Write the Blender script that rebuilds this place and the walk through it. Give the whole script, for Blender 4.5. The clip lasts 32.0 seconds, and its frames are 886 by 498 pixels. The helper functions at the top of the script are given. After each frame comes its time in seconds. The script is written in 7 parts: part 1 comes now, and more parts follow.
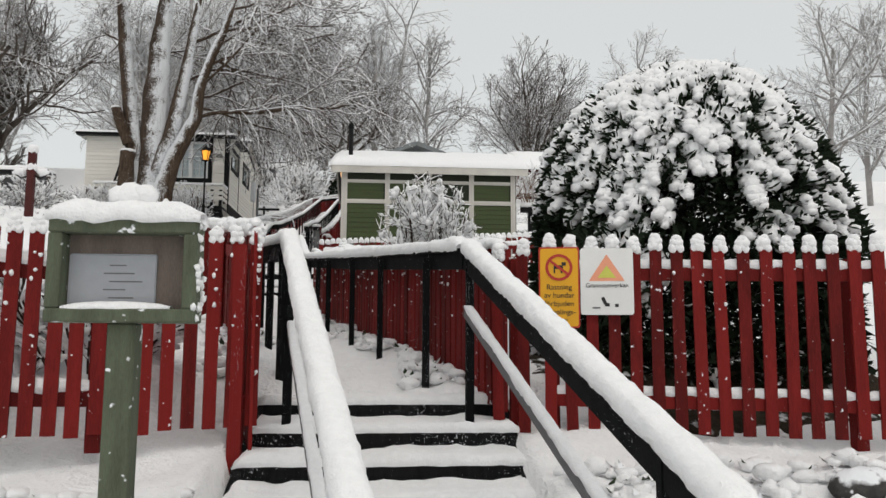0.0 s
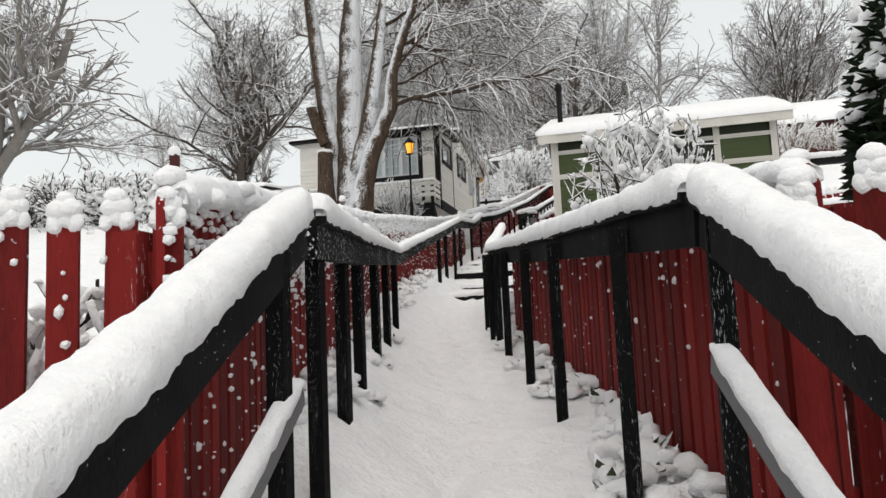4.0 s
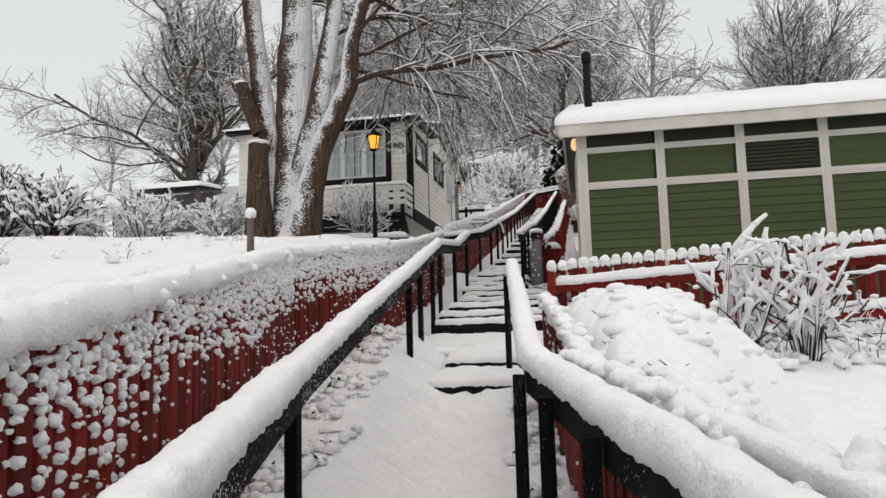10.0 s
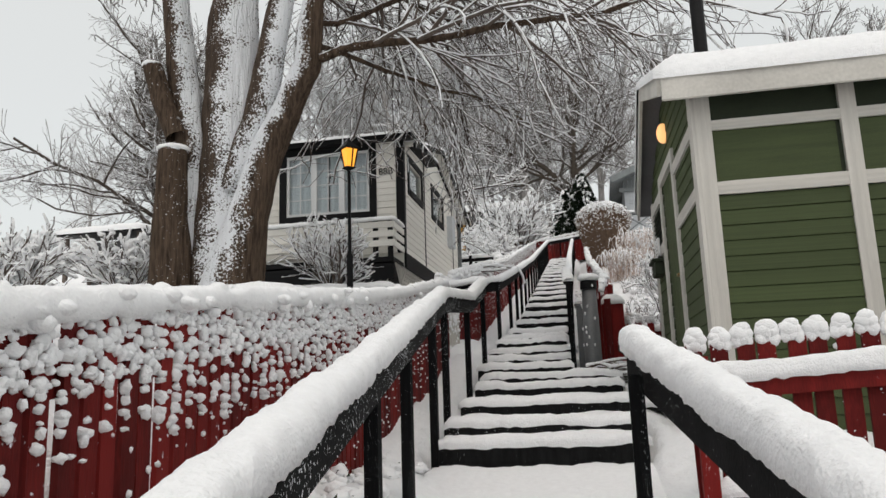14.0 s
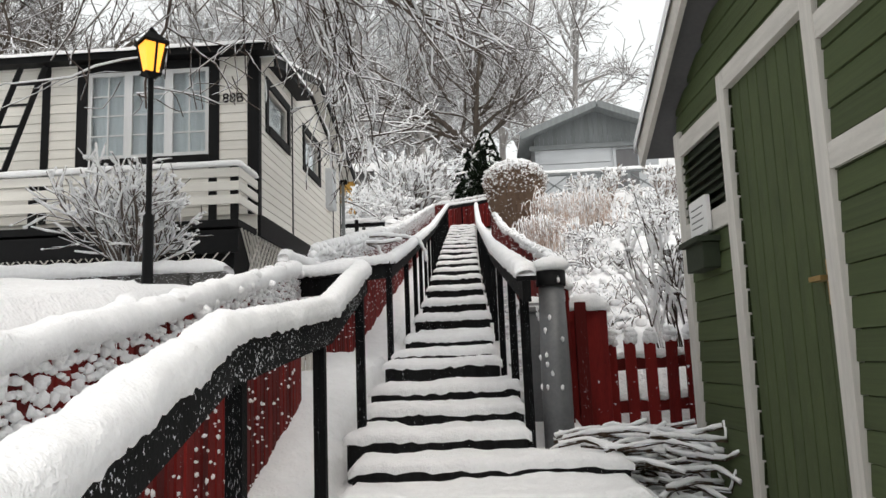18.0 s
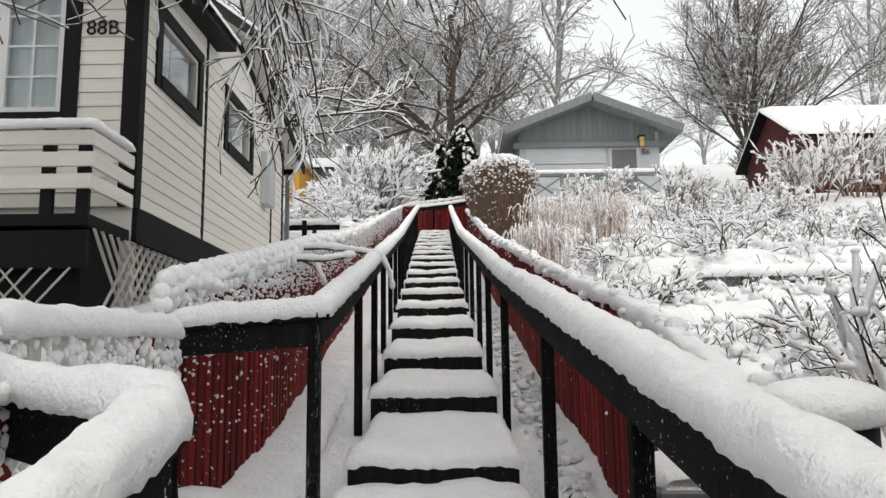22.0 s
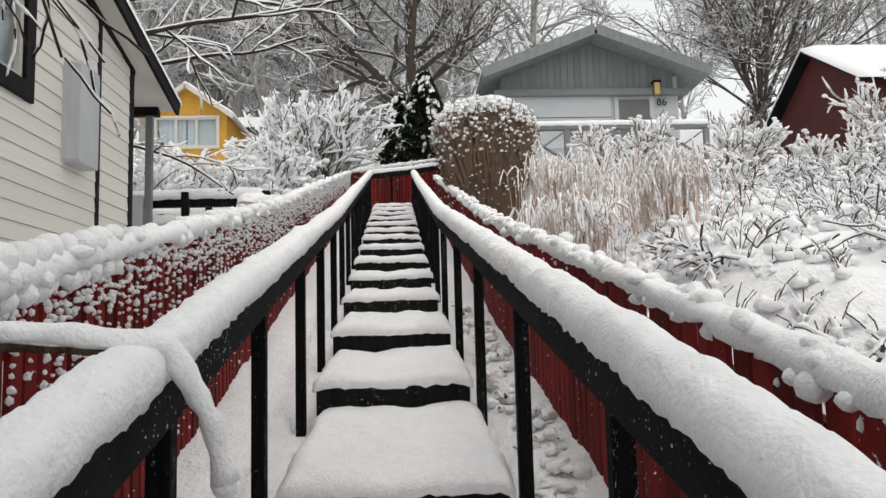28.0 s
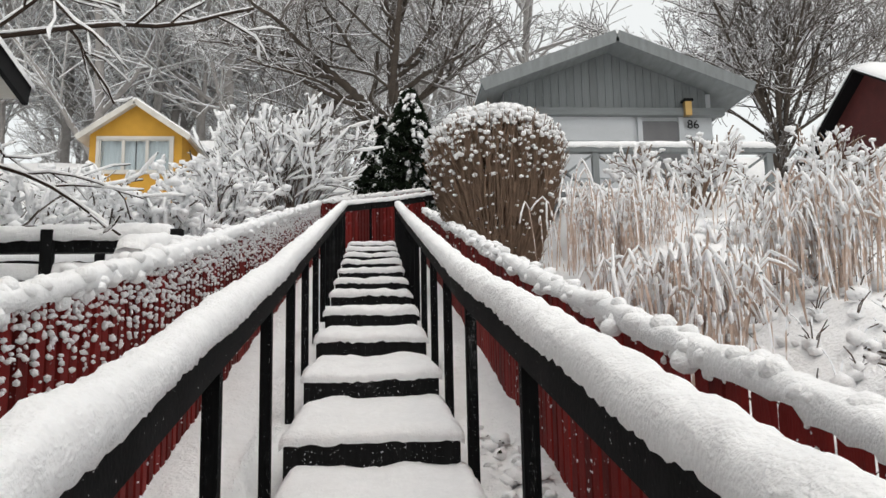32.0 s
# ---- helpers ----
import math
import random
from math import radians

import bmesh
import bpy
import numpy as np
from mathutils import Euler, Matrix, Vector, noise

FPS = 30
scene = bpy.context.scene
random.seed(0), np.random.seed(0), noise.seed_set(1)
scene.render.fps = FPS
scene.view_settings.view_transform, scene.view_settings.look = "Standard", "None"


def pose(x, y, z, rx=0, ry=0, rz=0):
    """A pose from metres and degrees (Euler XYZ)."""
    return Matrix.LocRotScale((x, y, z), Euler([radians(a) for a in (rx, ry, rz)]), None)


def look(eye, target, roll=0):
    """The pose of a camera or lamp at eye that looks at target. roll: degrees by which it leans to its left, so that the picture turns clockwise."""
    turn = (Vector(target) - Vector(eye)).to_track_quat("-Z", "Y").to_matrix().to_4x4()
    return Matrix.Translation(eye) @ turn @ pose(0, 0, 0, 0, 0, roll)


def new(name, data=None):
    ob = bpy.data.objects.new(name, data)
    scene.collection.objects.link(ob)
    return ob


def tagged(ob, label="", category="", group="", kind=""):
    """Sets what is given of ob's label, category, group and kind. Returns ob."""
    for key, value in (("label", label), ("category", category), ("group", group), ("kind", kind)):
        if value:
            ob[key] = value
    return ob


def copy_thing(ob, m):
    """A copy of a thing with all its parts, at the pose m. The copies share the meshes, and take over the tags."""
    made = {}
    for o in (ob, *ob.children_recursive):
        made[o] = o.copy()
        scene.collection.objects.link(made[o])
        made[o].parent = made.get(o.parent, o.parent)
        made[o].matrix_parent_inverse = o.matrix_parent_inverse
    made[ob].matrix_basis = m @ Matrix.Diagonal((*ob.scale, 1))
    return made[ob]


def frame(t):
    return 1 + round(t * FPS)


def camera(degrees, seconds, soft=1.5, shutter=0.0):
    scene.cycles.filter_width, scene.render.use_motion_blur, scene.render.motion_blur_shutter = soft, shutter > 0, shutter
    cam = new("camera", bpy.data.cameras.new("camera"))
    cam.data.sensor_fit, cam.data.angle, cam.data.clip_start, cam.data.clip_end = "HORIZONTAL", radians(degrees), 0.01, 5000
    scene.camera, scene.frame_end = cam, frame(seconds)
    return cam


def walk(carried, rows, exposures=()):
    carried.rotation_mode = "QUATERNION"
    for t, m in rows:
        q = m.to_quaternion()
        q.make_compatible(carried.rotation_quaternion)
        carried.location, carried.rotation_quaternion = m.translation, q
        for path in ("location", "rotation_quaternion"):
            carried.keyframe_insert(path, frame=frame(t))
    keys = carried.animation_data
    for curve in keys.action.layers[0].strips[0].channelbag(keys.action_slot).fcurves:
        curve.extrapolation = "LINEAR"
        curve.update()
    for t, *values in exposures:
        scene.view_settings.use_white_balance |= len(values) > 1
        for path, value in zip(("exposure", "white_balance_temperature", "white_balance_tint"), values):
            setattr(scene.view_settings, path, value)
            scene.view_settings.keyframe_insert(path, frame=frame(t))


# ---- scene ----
cam = camera(59.6, 32.0)
METRES, EYE, TILT, LEAN, TURN = 30.0, 1.444, 0.0, 0.0, -4.4
ROWS = [
    (0.0, 0.0, 0.0, 0.0, -0.03, 7.21, -0.27),
    (0.5, 0.0056, 0.0113, 0.0001, 5.78, 6.42, 0.82),
    (1.0, 0.0125, 0.02, 0.0002, 11.7, 5.49, 1.18),
    (1.5, 0.0167, 0.0307, -0.0005, 16.12, 3.67, 1.79),
    (2.0, 0.0167, 0.0469, 0.001, 16.3, 3.34, 2.16),
    (2.5, 0.0149, 0.063, 0.0014, 17.05, 4.25, 2.13),
    (3.0, 0.0111, 0.0788, 0.0016, 17.7, 4.61, 0.94),
    (3.5, 0.0084, 0.0934, 0.0051, 17.64, 5.26, 1.18),
    (4.0, 0.0042, 0.1051, 0.0102, 18.42, 6.91, 2.54),
    (4.5, 0.0006, 0.1144, 0.0137, 17.77, 8.08, 0.88),
    (6.5, -0.0114, 0.1516, 0.0284, 12.19, 4.13, 1.58),
    (7.0, -0.0147, 0.162, 0.0328, 13.04, 4.06, 1.8),
    (7.5, -0.0179, 0.1727, 0.0366, 13.91, 3.91, 1.68),
    (8.0, -0.0224, 0.1852, 0.0399, 16.48, 3.89, 1.19),
    (8.5, -0.0289, 0.2017, 0.0415, 18.28, 5.83, 2.05),
    (9.0, -0.034, 0.2203, 0.0429, 17.85, 7.71, 2.68),
    (9.5, -0.0408, 0.2398, 0.045, 17.36, 7.94, 3.04),
    (10.0, -0.0468, 0.259, 0.0463, 16.07, 7.02, 1.53),
    (10.5, -0.0533, 0.2779, 0.048, 16.97, 7.54, 1.46),
    (11.0, -0.0596, 0.2971, 0.051, 17.46, 8.44, 1.76),
    (11.5, -0.0651, 0.3161, 0.0531, 18.0, 8.69, 2.29),
    (12.0, -0.0713, 0.3354, 0.0558, 17.6, 9.02, 2.05),
    (12.5, -0.0767, 0.3548, 0.0586, 17.26, 9.86, 1.67),
    (13.0, -0.0825, 0.3737, 0.0609, 16.36, 10.53, 2.25),
    (13.5, -0.0877, 0.3924, 0.063, 15.53, 10.88, 2.07),
    (14.0, -0.0934, 0.4117, 0.0655, 15.87, 11.28, 1.84),
    (14.5, -0.0975, 0.4305, 0.0684, 15.33, 11.19, 1.19),
    (15.0, -0.1015, 0.4495, 0.0708, 13.64, 10.61, 0.89),
    (15.5, -0.1051, 0.4691, 0.0731, 10.78, 8.46, 0.49),
    (17.5, -0.1188, 0.5331, 0.0893, 7.75, 6.79, 2.36),
    (18.0, -0.1209, 0.5495, 0.0925, 7.87, 8.34, 2.17),
    (18.5, -0.1242, 0.5671, 0.0948, 6.92, 8.09, 1.28),
    (19.0, -0.1264, 0.584, 0.0973, 6.11, 6.29, 0.83),
    (19.5, -0.1284, 0.5996, 0.1005, 6.28, 5.0, 1.72),
    (20.0, -0.1305, 0.6132, 0.1056, 5.99, 4.92, 2.98),
    (20.5, -0.1325, 0.6261, 0.11, 6.46, 5.91, 2.73),
    (21.0, -0.1351, 0.6409, 0.1143, 6.63, 6.95, 1.77),
    (21.5, -0.1374, 0.6548, 0.1152, 5.88, 7.5, 0.92),
    (22.0, -0.1403, 0.6705, 0.1162, 4.98, 8.53, 0.71),
    (22.5, -0.1422, 0.6859, 0.1186, 5.01, 8.68, 0.44),
    (23.0, -0.1443, 0.6994, 0.1214, 5.43, 8.67, 0.92),
    (23.5, -0.1449, 0.712, 0.1246, 4.18, 8.45, 1.33),
    (24.0, -0.1465, 0.725, 0.1277, 4.34, 7.87, 1.36),
    (24.5, -0.1481, 0.7392, 0.1318, 3.85, 7.82, 2.23),
    (26.5, -0.1542, 0.8025, 0.1411, 2.61, 7.15, 1.62),
    (27.0, -0.1548, 0.816, 0.1447, 1.86, 6.12, 1.76),
    (27.5, -0.1555, 0.8304, 0.1486, 1.61, 6.33, 1.62),
    (28.0, -0.1582, 0.8453, 0.1499, 1.88, 6.19, 1.48),
    (28.5, -0.1593, 0.8603, 0.1516, 1.63, 6.05, 1.66),
    (29.0, -0.1611, 0.8742, 0.1538, 1.33, 5.44, 2.27),
    (29.5, -0.1627, 0.8865, 0.1582, 0.24, 4.51, 1.96),
    (30.0, -0.1642, 0.8992, 0.1603, 0.12, 5.18, 1.52),
    (30.5, -0.1659, 0.9131, 0.1627, -0.48, 6.19, 1.32),
    (31.0, -0.1658, 0.9254, 0.1675, -0.1, 6.59, 0.89),
    (31.5, -0.1677, 0.9386, 0.1696, 0.72, 7.61, 1.14),
    (32.0, -0.1698, 0.9524, 0.1723, 0.06, 8.55, 1.11),
]
walk(cam, [(t, pose(0, 0, EYE, TILT, LEAN, TURN) @ pose(METRES * x, METRES * y, METRES * z, 90 + pitch, roll, yaw)) for t, x, y, z, yaw, pitch, roll in ROWS], exposures=((0.0, -0.20), (2.0, -0.15), (4.0, 0.06), (7.0, -0.10), (13.0, -0.08), (15.5, 0.0), (17.5, 0.36), (20.0, 0.38), (22.0, 0.28), (25.0, 0.21), (32.0, 0.17)))

# ---- world, sun, exposure ----
scene.view_settings.exposure = 0.0
world = bpy.data.worlds.new("overcast_sky")
scene.world = world
world.use_nodes = True
wn, wl = world.node_tree.nodes, world.node_tree.links
wn.clear()
sky = wn.new("ShaderNodeTexSky")
sky.sky_type, sky.sun_disc = "NISHITA", False
sky.sun_elevation, sky.sun_rotation, sky.dust_density = radians(60), radians(165), 4.0
bg_sky, bg_cloud, add_bg, w_out = (wn.new(n) for n in ("ShaderNodeBackground", "ShaderNodeBackground", "ShaderNodeAddShader", "ShaderNodeOutputWorld"))
bg_sky.inputs["Strength"].default_value = 0.05
bg_cloud.inputs["Color"].default_value = (0.90, 0.89, 0.82, 1)
bg_cloud.inputs["Strength"].default_value = 0.80
wl.new(sky.outputs[0], bg_sky.inputs["Color"])
wl.new(bg_sky.outputs[0], add_bg.inputs[0])
wl.new(bg_cloud.outputs[0], add_bg.inputs[1])
wl.new(add_bg.outputs[0], w_out.inputs["Surface"])
sun = new("sun", bpy.data.lights.new("sun", "SUN"))
sun.data.energy, sun.data.angle, sun.data.color = 0.35, radians(25), (1.0, 0.96, 0.9)
sun.matrix_world = look((0, 0, 20), (-3, 11, 0))


# ---- materials ----
def material(name, color, rough=0.7, vary=0.25, scale=6.0, fine=60.0, bump=0.25, metal=0.0, top=0.0, specks=0.0, speck_scale=24.0, stretch=(1, 1, 1), per_object=0.0, spec=0.4, dist=0.01, wind=None, hold=0.0):
    """A painted, wooden or snowy surface: two scales of noise, a bump, and snow caught on what faces up (top) or stuck in specks."""
    m = bpy.data.materials.new(name)
    m.use_nodes = True
    n, l = m.node_tree.nodes, m.node_tree.links
    b = n["Principled BSDF"]
    b.inputs["Roughness"].default_value, b.inputs["Metallic"].default_value = rough, metal
    b.inputs["Specular IOR Level"].default_value = spec
    co = n.new("ShaderNodeTexCoord")
    mp = n.new("ShaderNodeMapping")
    mp.inputs["Scale"].default_value = stretch
    spot = co.outputs["Object"]
    if per_object:
        info = n.new("ShaderNodeObjectInfo")
        far = n.new("ShaderNodeVectorMath")
        far.operation = "MULTIPLY_ADD"
        l.new(info.outputs["Random"], far.inputs[0])
        far.inputs[1].default_value = (41, 23, 57)
        l.new(co.outputs["Object"], far.inputs[2])
        spot = far.outputs[0]
    l.new(spot, mp.inputs["Vector"])

    def tex(sc, detail=4.0, src=None):
        t = n.new("ShaderNodeTexNoise")
        t.inputs["Scale"].default_value, t.inputs["Detail"].default_value = sc, detail
        l.new(src or mp.outputs[0], t.inputs["Vector"])
        return t

    def calc(op, a, c, clamp=False):
        q = n.new("ShaderNodeMath")
        q.operation, q.use_clamp = op, clamp
        for i, v in enumerate((a, c)):
            if isinstance(v, (int, float)):
                q.inputs[i].default_value = v
            else:
                l.new(v, q.inputs[i])
        return q.outputs[0]

    big, small = tex(scale), tex(fine)
    both = calc("ADD", calc("MULTIPLY", big.outputs["Fac"], 0.6), calc("MULTIPLY", small.outputs["Fac"], 0.4))
    if per_object:
        both = calc("ADD", both, calc("MULTIPLY", calc("SUBTRACT", info.outputs["Random"], 0.5), per_object))
    ramp = n.new("ShaderNodeMapRange")
    ramp.inputs["From Min"].default_value, ramp.inputs["From Max"].default_value = 0.3, 0.7
    ramp.inputs["To Min"].default_value, ramp.inputs["To Max"].default_value = 1 - vary, 1 + vary
    l.new(both, ramp.inputs["Value"])
    tint = n.new("ShaderNodeMix")
    tint.data_type, tint.blend_type = "RGBA", "MULTIPLY"
    tint.inputs["Factor"].default_value = 1
    tint.inputs[6].default_value = (*color, 1)
    l.new(ramp.outputs[0], tint.inputs[7])
    out = tint.outputs[2]
    if top or specks or wind:
        fac = None
        if top:
            geo = n.new("ShaderNodeNewGeometry")
            sep = n.new("ShaderNodeSeparateXYZ")
            l.new(geo.outputs["Normal"], sep.inputs[0])
            wob = tex(9.0, 3.0, spot)
            v = calc("ADD", sep.outputs["Z"], calc("MULTIPLY", calc("SUBTRACT", wob.outputs["Fac"], 0.5), 1.6))
            fac = calc("MULTIPLY", calc("SUBTRACT", v, 1.0 - top), 5.0, True)
        if specks:
            sp = tex(speck_scale, 2.0, spot)
            patch = tex(1.7, 2.0, spot)
            v = calc("ADD", sp.outputs["Fac"], calc("MULTIPLY", calc("SUBTRACT", patch.outputs["Fac"], 0.5), 0.35))
            s2 = calc("MULTIPLY", calc("SUBTRACT", v, 1.0 - specks), 18.0, True)
            fac = calc("MAXIMUM", fac, s2) if fac else s2
        if wind:
            geo2 = n.new("ShaderNodeNewGeometry")
            dot = n.new("ShaderNodeVectorMath")
            dot.operation = "DOT_PRODUCT"
            l.new(geo2.outputs["Normal"], dot.inputs[0])
            dot.inputs[1].default_value = Vector(wind).normalized()
            crust, cleft = tex(3.0, 3.0, spot), tex(38.0, 3.0, spot)
            v = calc("ADD", calc("MULTIPLY", dot.outputs["Value"], 0.75), calc("ADD", calc("MULTIPLY", calc("SUBTRACT", crust.outputs["Fac"], 0.5), 1.3), calc("MULTIPLY", calc("SUBTRACT", cleft.outputs["Fac"], 0.5), 1.9)))
            s3 = calc("MULTIPLY", calc("ADD", v, hold), 4.0, True)
            fac = calc("MAXIMUM", fac, s3) if fac else s3
        mix = n.new("ShaderNodeMix")
        mix.data_type = "RGBA"
        l.new(fac, mix.inputs["Factor"])
        l.new(out, mix.inputs[6])
        mix.inputs[7].default_value = (0.84, 0.86, 0.89, 1)
        out = mix.outputs[2]
    l.new(out, b.inputs["Base Color"])
    if bump:
        bp = n.new("ShaderNodeBump")
        bp.inputs["Strength"].default_value, bp.inputs["Distance"].default_value = bump, dist
        l.new(both, bp.inputs["Height"])
        l.new(bp.outputs[0], b.inputs["Normal"])
    return m


SNOW = material("snow", (0.90, 0.905, 0.915), 0.8, 0.05, 22.0, 95.0, 0.85, spec=0.12, dist=0.02)
GROUND_SNOW = material("trodden_snow", (0.90, 0.905, 0.915), 0.85, 0.05, 9.0, 40.0, 1.0, spec=0.12, dist=0.045)
BLACK = material("black_paint", (0.0095, 0.0097, 0.010), 0.75, 0.6, 5.0, 70.0, 0.4, specks=0.275, speck_scale=95.0, stretch=(6, 1, 1), spec=0.06)
BLACK_SNOWY = material("snow_speckled_black_paint", (0.0095, 0.0097, 0.010), 0.75, 0.6, 5.0, 70.0, 0.4, specks=0.365, speck_scale=80.0, stretch=(1, 1, 1), spec=0.06)
BLACK_POST = material("black_post_paint", (0.006, 0.0063, 0.0067), 0.7, 0.4, 5.0, 60.0, 0.3, specks=0.30, speck_scale=60.0, per_object=0.2, spec=0.05)
RED = material("red_paint", (0.135, 0.0095, 0.008), 0.8, 0.4, 5.0, 50.0, 0.4, specks=0.285, speck_scale=34.0, spec=0.2, stretch=(3, 3, 0.5), per_object=0.5)
RED_WALL = material("red_wall_paint", (0.065, 0.010, 0.009), 0.8, 0.3, 4.0, 40.0, 0.4)
GREEN = material("green_paint", (0.052, 0.071, 0.025), 0.75, 0.25, 2.5, 45.0, 0.3, stretch=(0.6, 0.6, 4), per_object=0.2)
DARK_GREEN = material("dark_green_paint", (0.019, 0.027, 0.013), 0.75, 0.25, 3.0, 45.0, 0.3)
WHITE_TRIM = material("white_trim_paint", (0.54, 0.52, 0.48), 0.75, 0.18, 3.0, 40.0, 0.3)
CREAM = material("cream_boards", (0.72, 0.70, 0.65), 0.7, 0.10, 2.0, 40.0, 0.2, stretch=(0.5, 0.5, 5), per_object=0.15)
BLACK_TRIM = material("black_trim", (0.006, 0.006, 0.0066), 0.6, 0.3, 4.0, 50.0, 0.3, spec=0.15)
GREY_WOOD = material("grey_paint", (0.19, 0.205, 0.21), 0.8, 0.2, 3.0, 40.0, 0.3, stretch=(4, 1, 1), per_object=0.2)
GREY_LIGHT = material("pale_grey_paint", (0.46, 0.48, 0.50), 0.8, 0.1, 3.0, 40.0, 0.2)
GREY_DARK = material("dark_grey_panel", (0.13, 0.13, 0.135), 0.7, 0.15, 3.0, 40.0, 0.2)
YELLOW = material("yellow_paint", (0.50, 0.27, 0.035), 0.8, 0.12, 3.0, 40.0, 0.2)
BARK = material("bark", (0.085, 0.060, 0.043), 0.95, 0.75, 5.0, 12.0, 1.0, top=0.48, specks=0.30, speck_scale=42.0, stretch=(5, 5, 0.5), dist=0.14, spec=0.1)
BARK_PLASTERED = material("snow_plastered_bark", (0.075, 0.055, 0.042), 0.95, 0.6, 5.0, 14.0, 1.0, top=0.5, stretch=(5, 5, 0.6), dist=0.10, wind=(0.85, -0.45, 0.2), hold=-0.30, spec=0.1)
BARK_DUSTED = material("snow_dusted_bark", (0.080, 0.057, 0.042), 0.95, 0.75, 5.0, 12.0, 1.0, top=0.48, stretch=(5, 5, 0.5), dist=0.14, wind=(0.95, -0.2, 0.25), hold=-0.34, spec=0.1)
BARK_LEANING = material("leaning_stem_bark", (0.085, 0.060, 0.043), 0.95, 0.75, 5.0, 12.0, 1.0, stretch=(5, 5, 0.5), dist=0.14, wind=(-0.85, -0.15, 0.5), hold=-0.02, spec=0.1)
DARK_TWIG = material("dark_wet_twig", (0.045, 0.032, 0.025), 0.9, 0.4, 8.0, 30.0, 0.0, top=0.35, spec=0.1)
SOIL = material("bare_leaf_litter", (0.035, 0.027, 0.019), 0.95, 0.6, 5.0, 40.0, 1.0, top=0.02, dist=0.05, spec=0.1)
TWIG = material("frosted_twig", (0.11, 0.088, 0.075), 0.95, 0.3, 8.0, 30.0, 0.0, top=1.05, spec=0.1)
# Far woods: distance haze is painted in as pale grey, on top of the snow.
FAR_BARK = material("far_hazy_bark", (0.30, 0.285, 0.275), 0.95, 0.3, 3.0, 20.0, 0.0, top=0.7)
FAR_TWIG = material("far_hazy_frosted_twig", (0.42, 0.41, 0.40), 0.95, 0.3, 0.6, 6.0, 0.0, top=1.2)
OAK_BARK = material("dark_oak_bark", (0.075, 0.062, 0.052), 0.95, 0.4, 3.0, 20.0, 0.5, top=0.55, spec=0.1)
# MID_BARK and MID_TWIG carry a touch of haze in their lightened brown.
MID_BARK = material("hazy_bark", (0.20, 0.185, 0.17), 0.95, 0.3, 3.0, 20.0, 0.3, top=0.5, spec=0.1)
OAK_TWIG = material("snow_lined_oak_twig", (0.17, 0.155, 0.145), 0.95, 0.3, 2.0, 12.0, 0.0, top=0.95, spec=0.1)
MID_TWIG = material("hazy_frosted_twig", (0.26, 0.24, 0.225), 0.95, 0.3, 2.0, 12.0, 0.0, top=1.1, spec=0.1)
BROWN_TWIG = material("brown_hedge_twig", (0.20, 0.135, 0.095), 0.95, 0.35, 8.0, 30.0, 0.0, top=0.62)
REED = material("frosted_reed", (0.52, 0.40, 0.33), 0.9, 0.3, 5.0, 20.0, 0.0, top=1.0)
NEEDLE = material("dark_evergreen", (0.012, 0.019, 0.010), 0.85, 0.45, 6.0, 30.0, 0.0, top=0.10, spec=0.1)
LEAF = material("frozen_green_leaf", (0.035, 0.05, 0.025), 0.8, 0.4, 6.0, 30.0, 0.0, top=0.5)
STONE = material("grey_stone", (0.085, 0.082, 0.078), 0.9, 0.5, 3.0, 25.0, 1.0, top=0.45, specks=0.40, speck_scale=18.0, dist=0.03, per_object=0.5)
METAL = material("galvanised_metal", (0.17, 0.175, 0.18), 0.6, 0.2, 3.0, 40.0, 0.2, 0.6)
BOARD_GREEN = material("green_stained_wood", (0.085, 0.10, 0.065), 0.8, 0.35, 4.0, 45.0, 0.5, specks=0.33, stretch=(6, 6, 1))
OLD_WOOD = material("weathered_wood", (0.13, 0.105, 0.09), 0.9, 0.35, 4.0, 50.0, 0.5, stretch=(5, 1, 1))
PAPER = material("paper", (0.30, 0.315, 0.34), 0.6, 0.08, 3.0, 30.0, 0.1)
SIGN_YELLOW = material("yellow_sign", (0.72, 0.36, 0.01), 0.45, 0.05, 3.0, 30.0, 0.0)
SIGN_WHITE = material("white_sign", (0.74, 0.74, 0.73), 0.45, 0.05, 3.0, 30.0, 0.0)
SIGN_RED = material("sign_red", (0.42, 0.03, 0.02), 0.5, 0.05, 3.0, 30.0, 0.0)
SIGN_PINK = material("sign_salmon", (0.78, 0.33, 0.20), 0.5, 0.05, 3.0, 30.0, 0.0)
SIGN_LIME = material("sign_lime", (0.55, 0.55, 0.10), 0.5, 0.05, 3.0, 30.0, 0.0)
INK = material("black_ink", (0.02, 0.02, 0.02), 0.6, 0.05, 3.0, 30.0, 0.0)
BRASS = material("brass", (0.45, 0.30, 0.12), 0.4, 0.1, 5.0, 40.0, 0.0, 0.9)
SASH_WHITE = material("white_sash_paint", (0.66, 0.67, 0.675), 0.6, 0.08, 3.0, 40.0, 0.2)
CURTAIN = material("white_curtain", (0.56, 0.60, 0.64), 0.9, 0.12, 4.0, 30.0, 0.3, stretch=(12, 12, 0.3))
# The shade inside the rooms is put into this dark grey.
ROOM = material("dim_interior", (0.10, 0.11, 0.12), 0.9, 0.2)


def glass_material():
    m = bpy.data.materials.new("window_glass")
    m.use_nodes = True
    b = m.node_tree.nodes["Principled BSDF"]
    b.inputs["Base Color"].default_value = (0.9, 0.95, 0.95, 1)
    b.inputs["Roughness"].default_value = 0.03
    b.inputs["Transmission Weight"].default_value = 1.0
    b.inputs["IOR"].default_value = 1.45
    return m


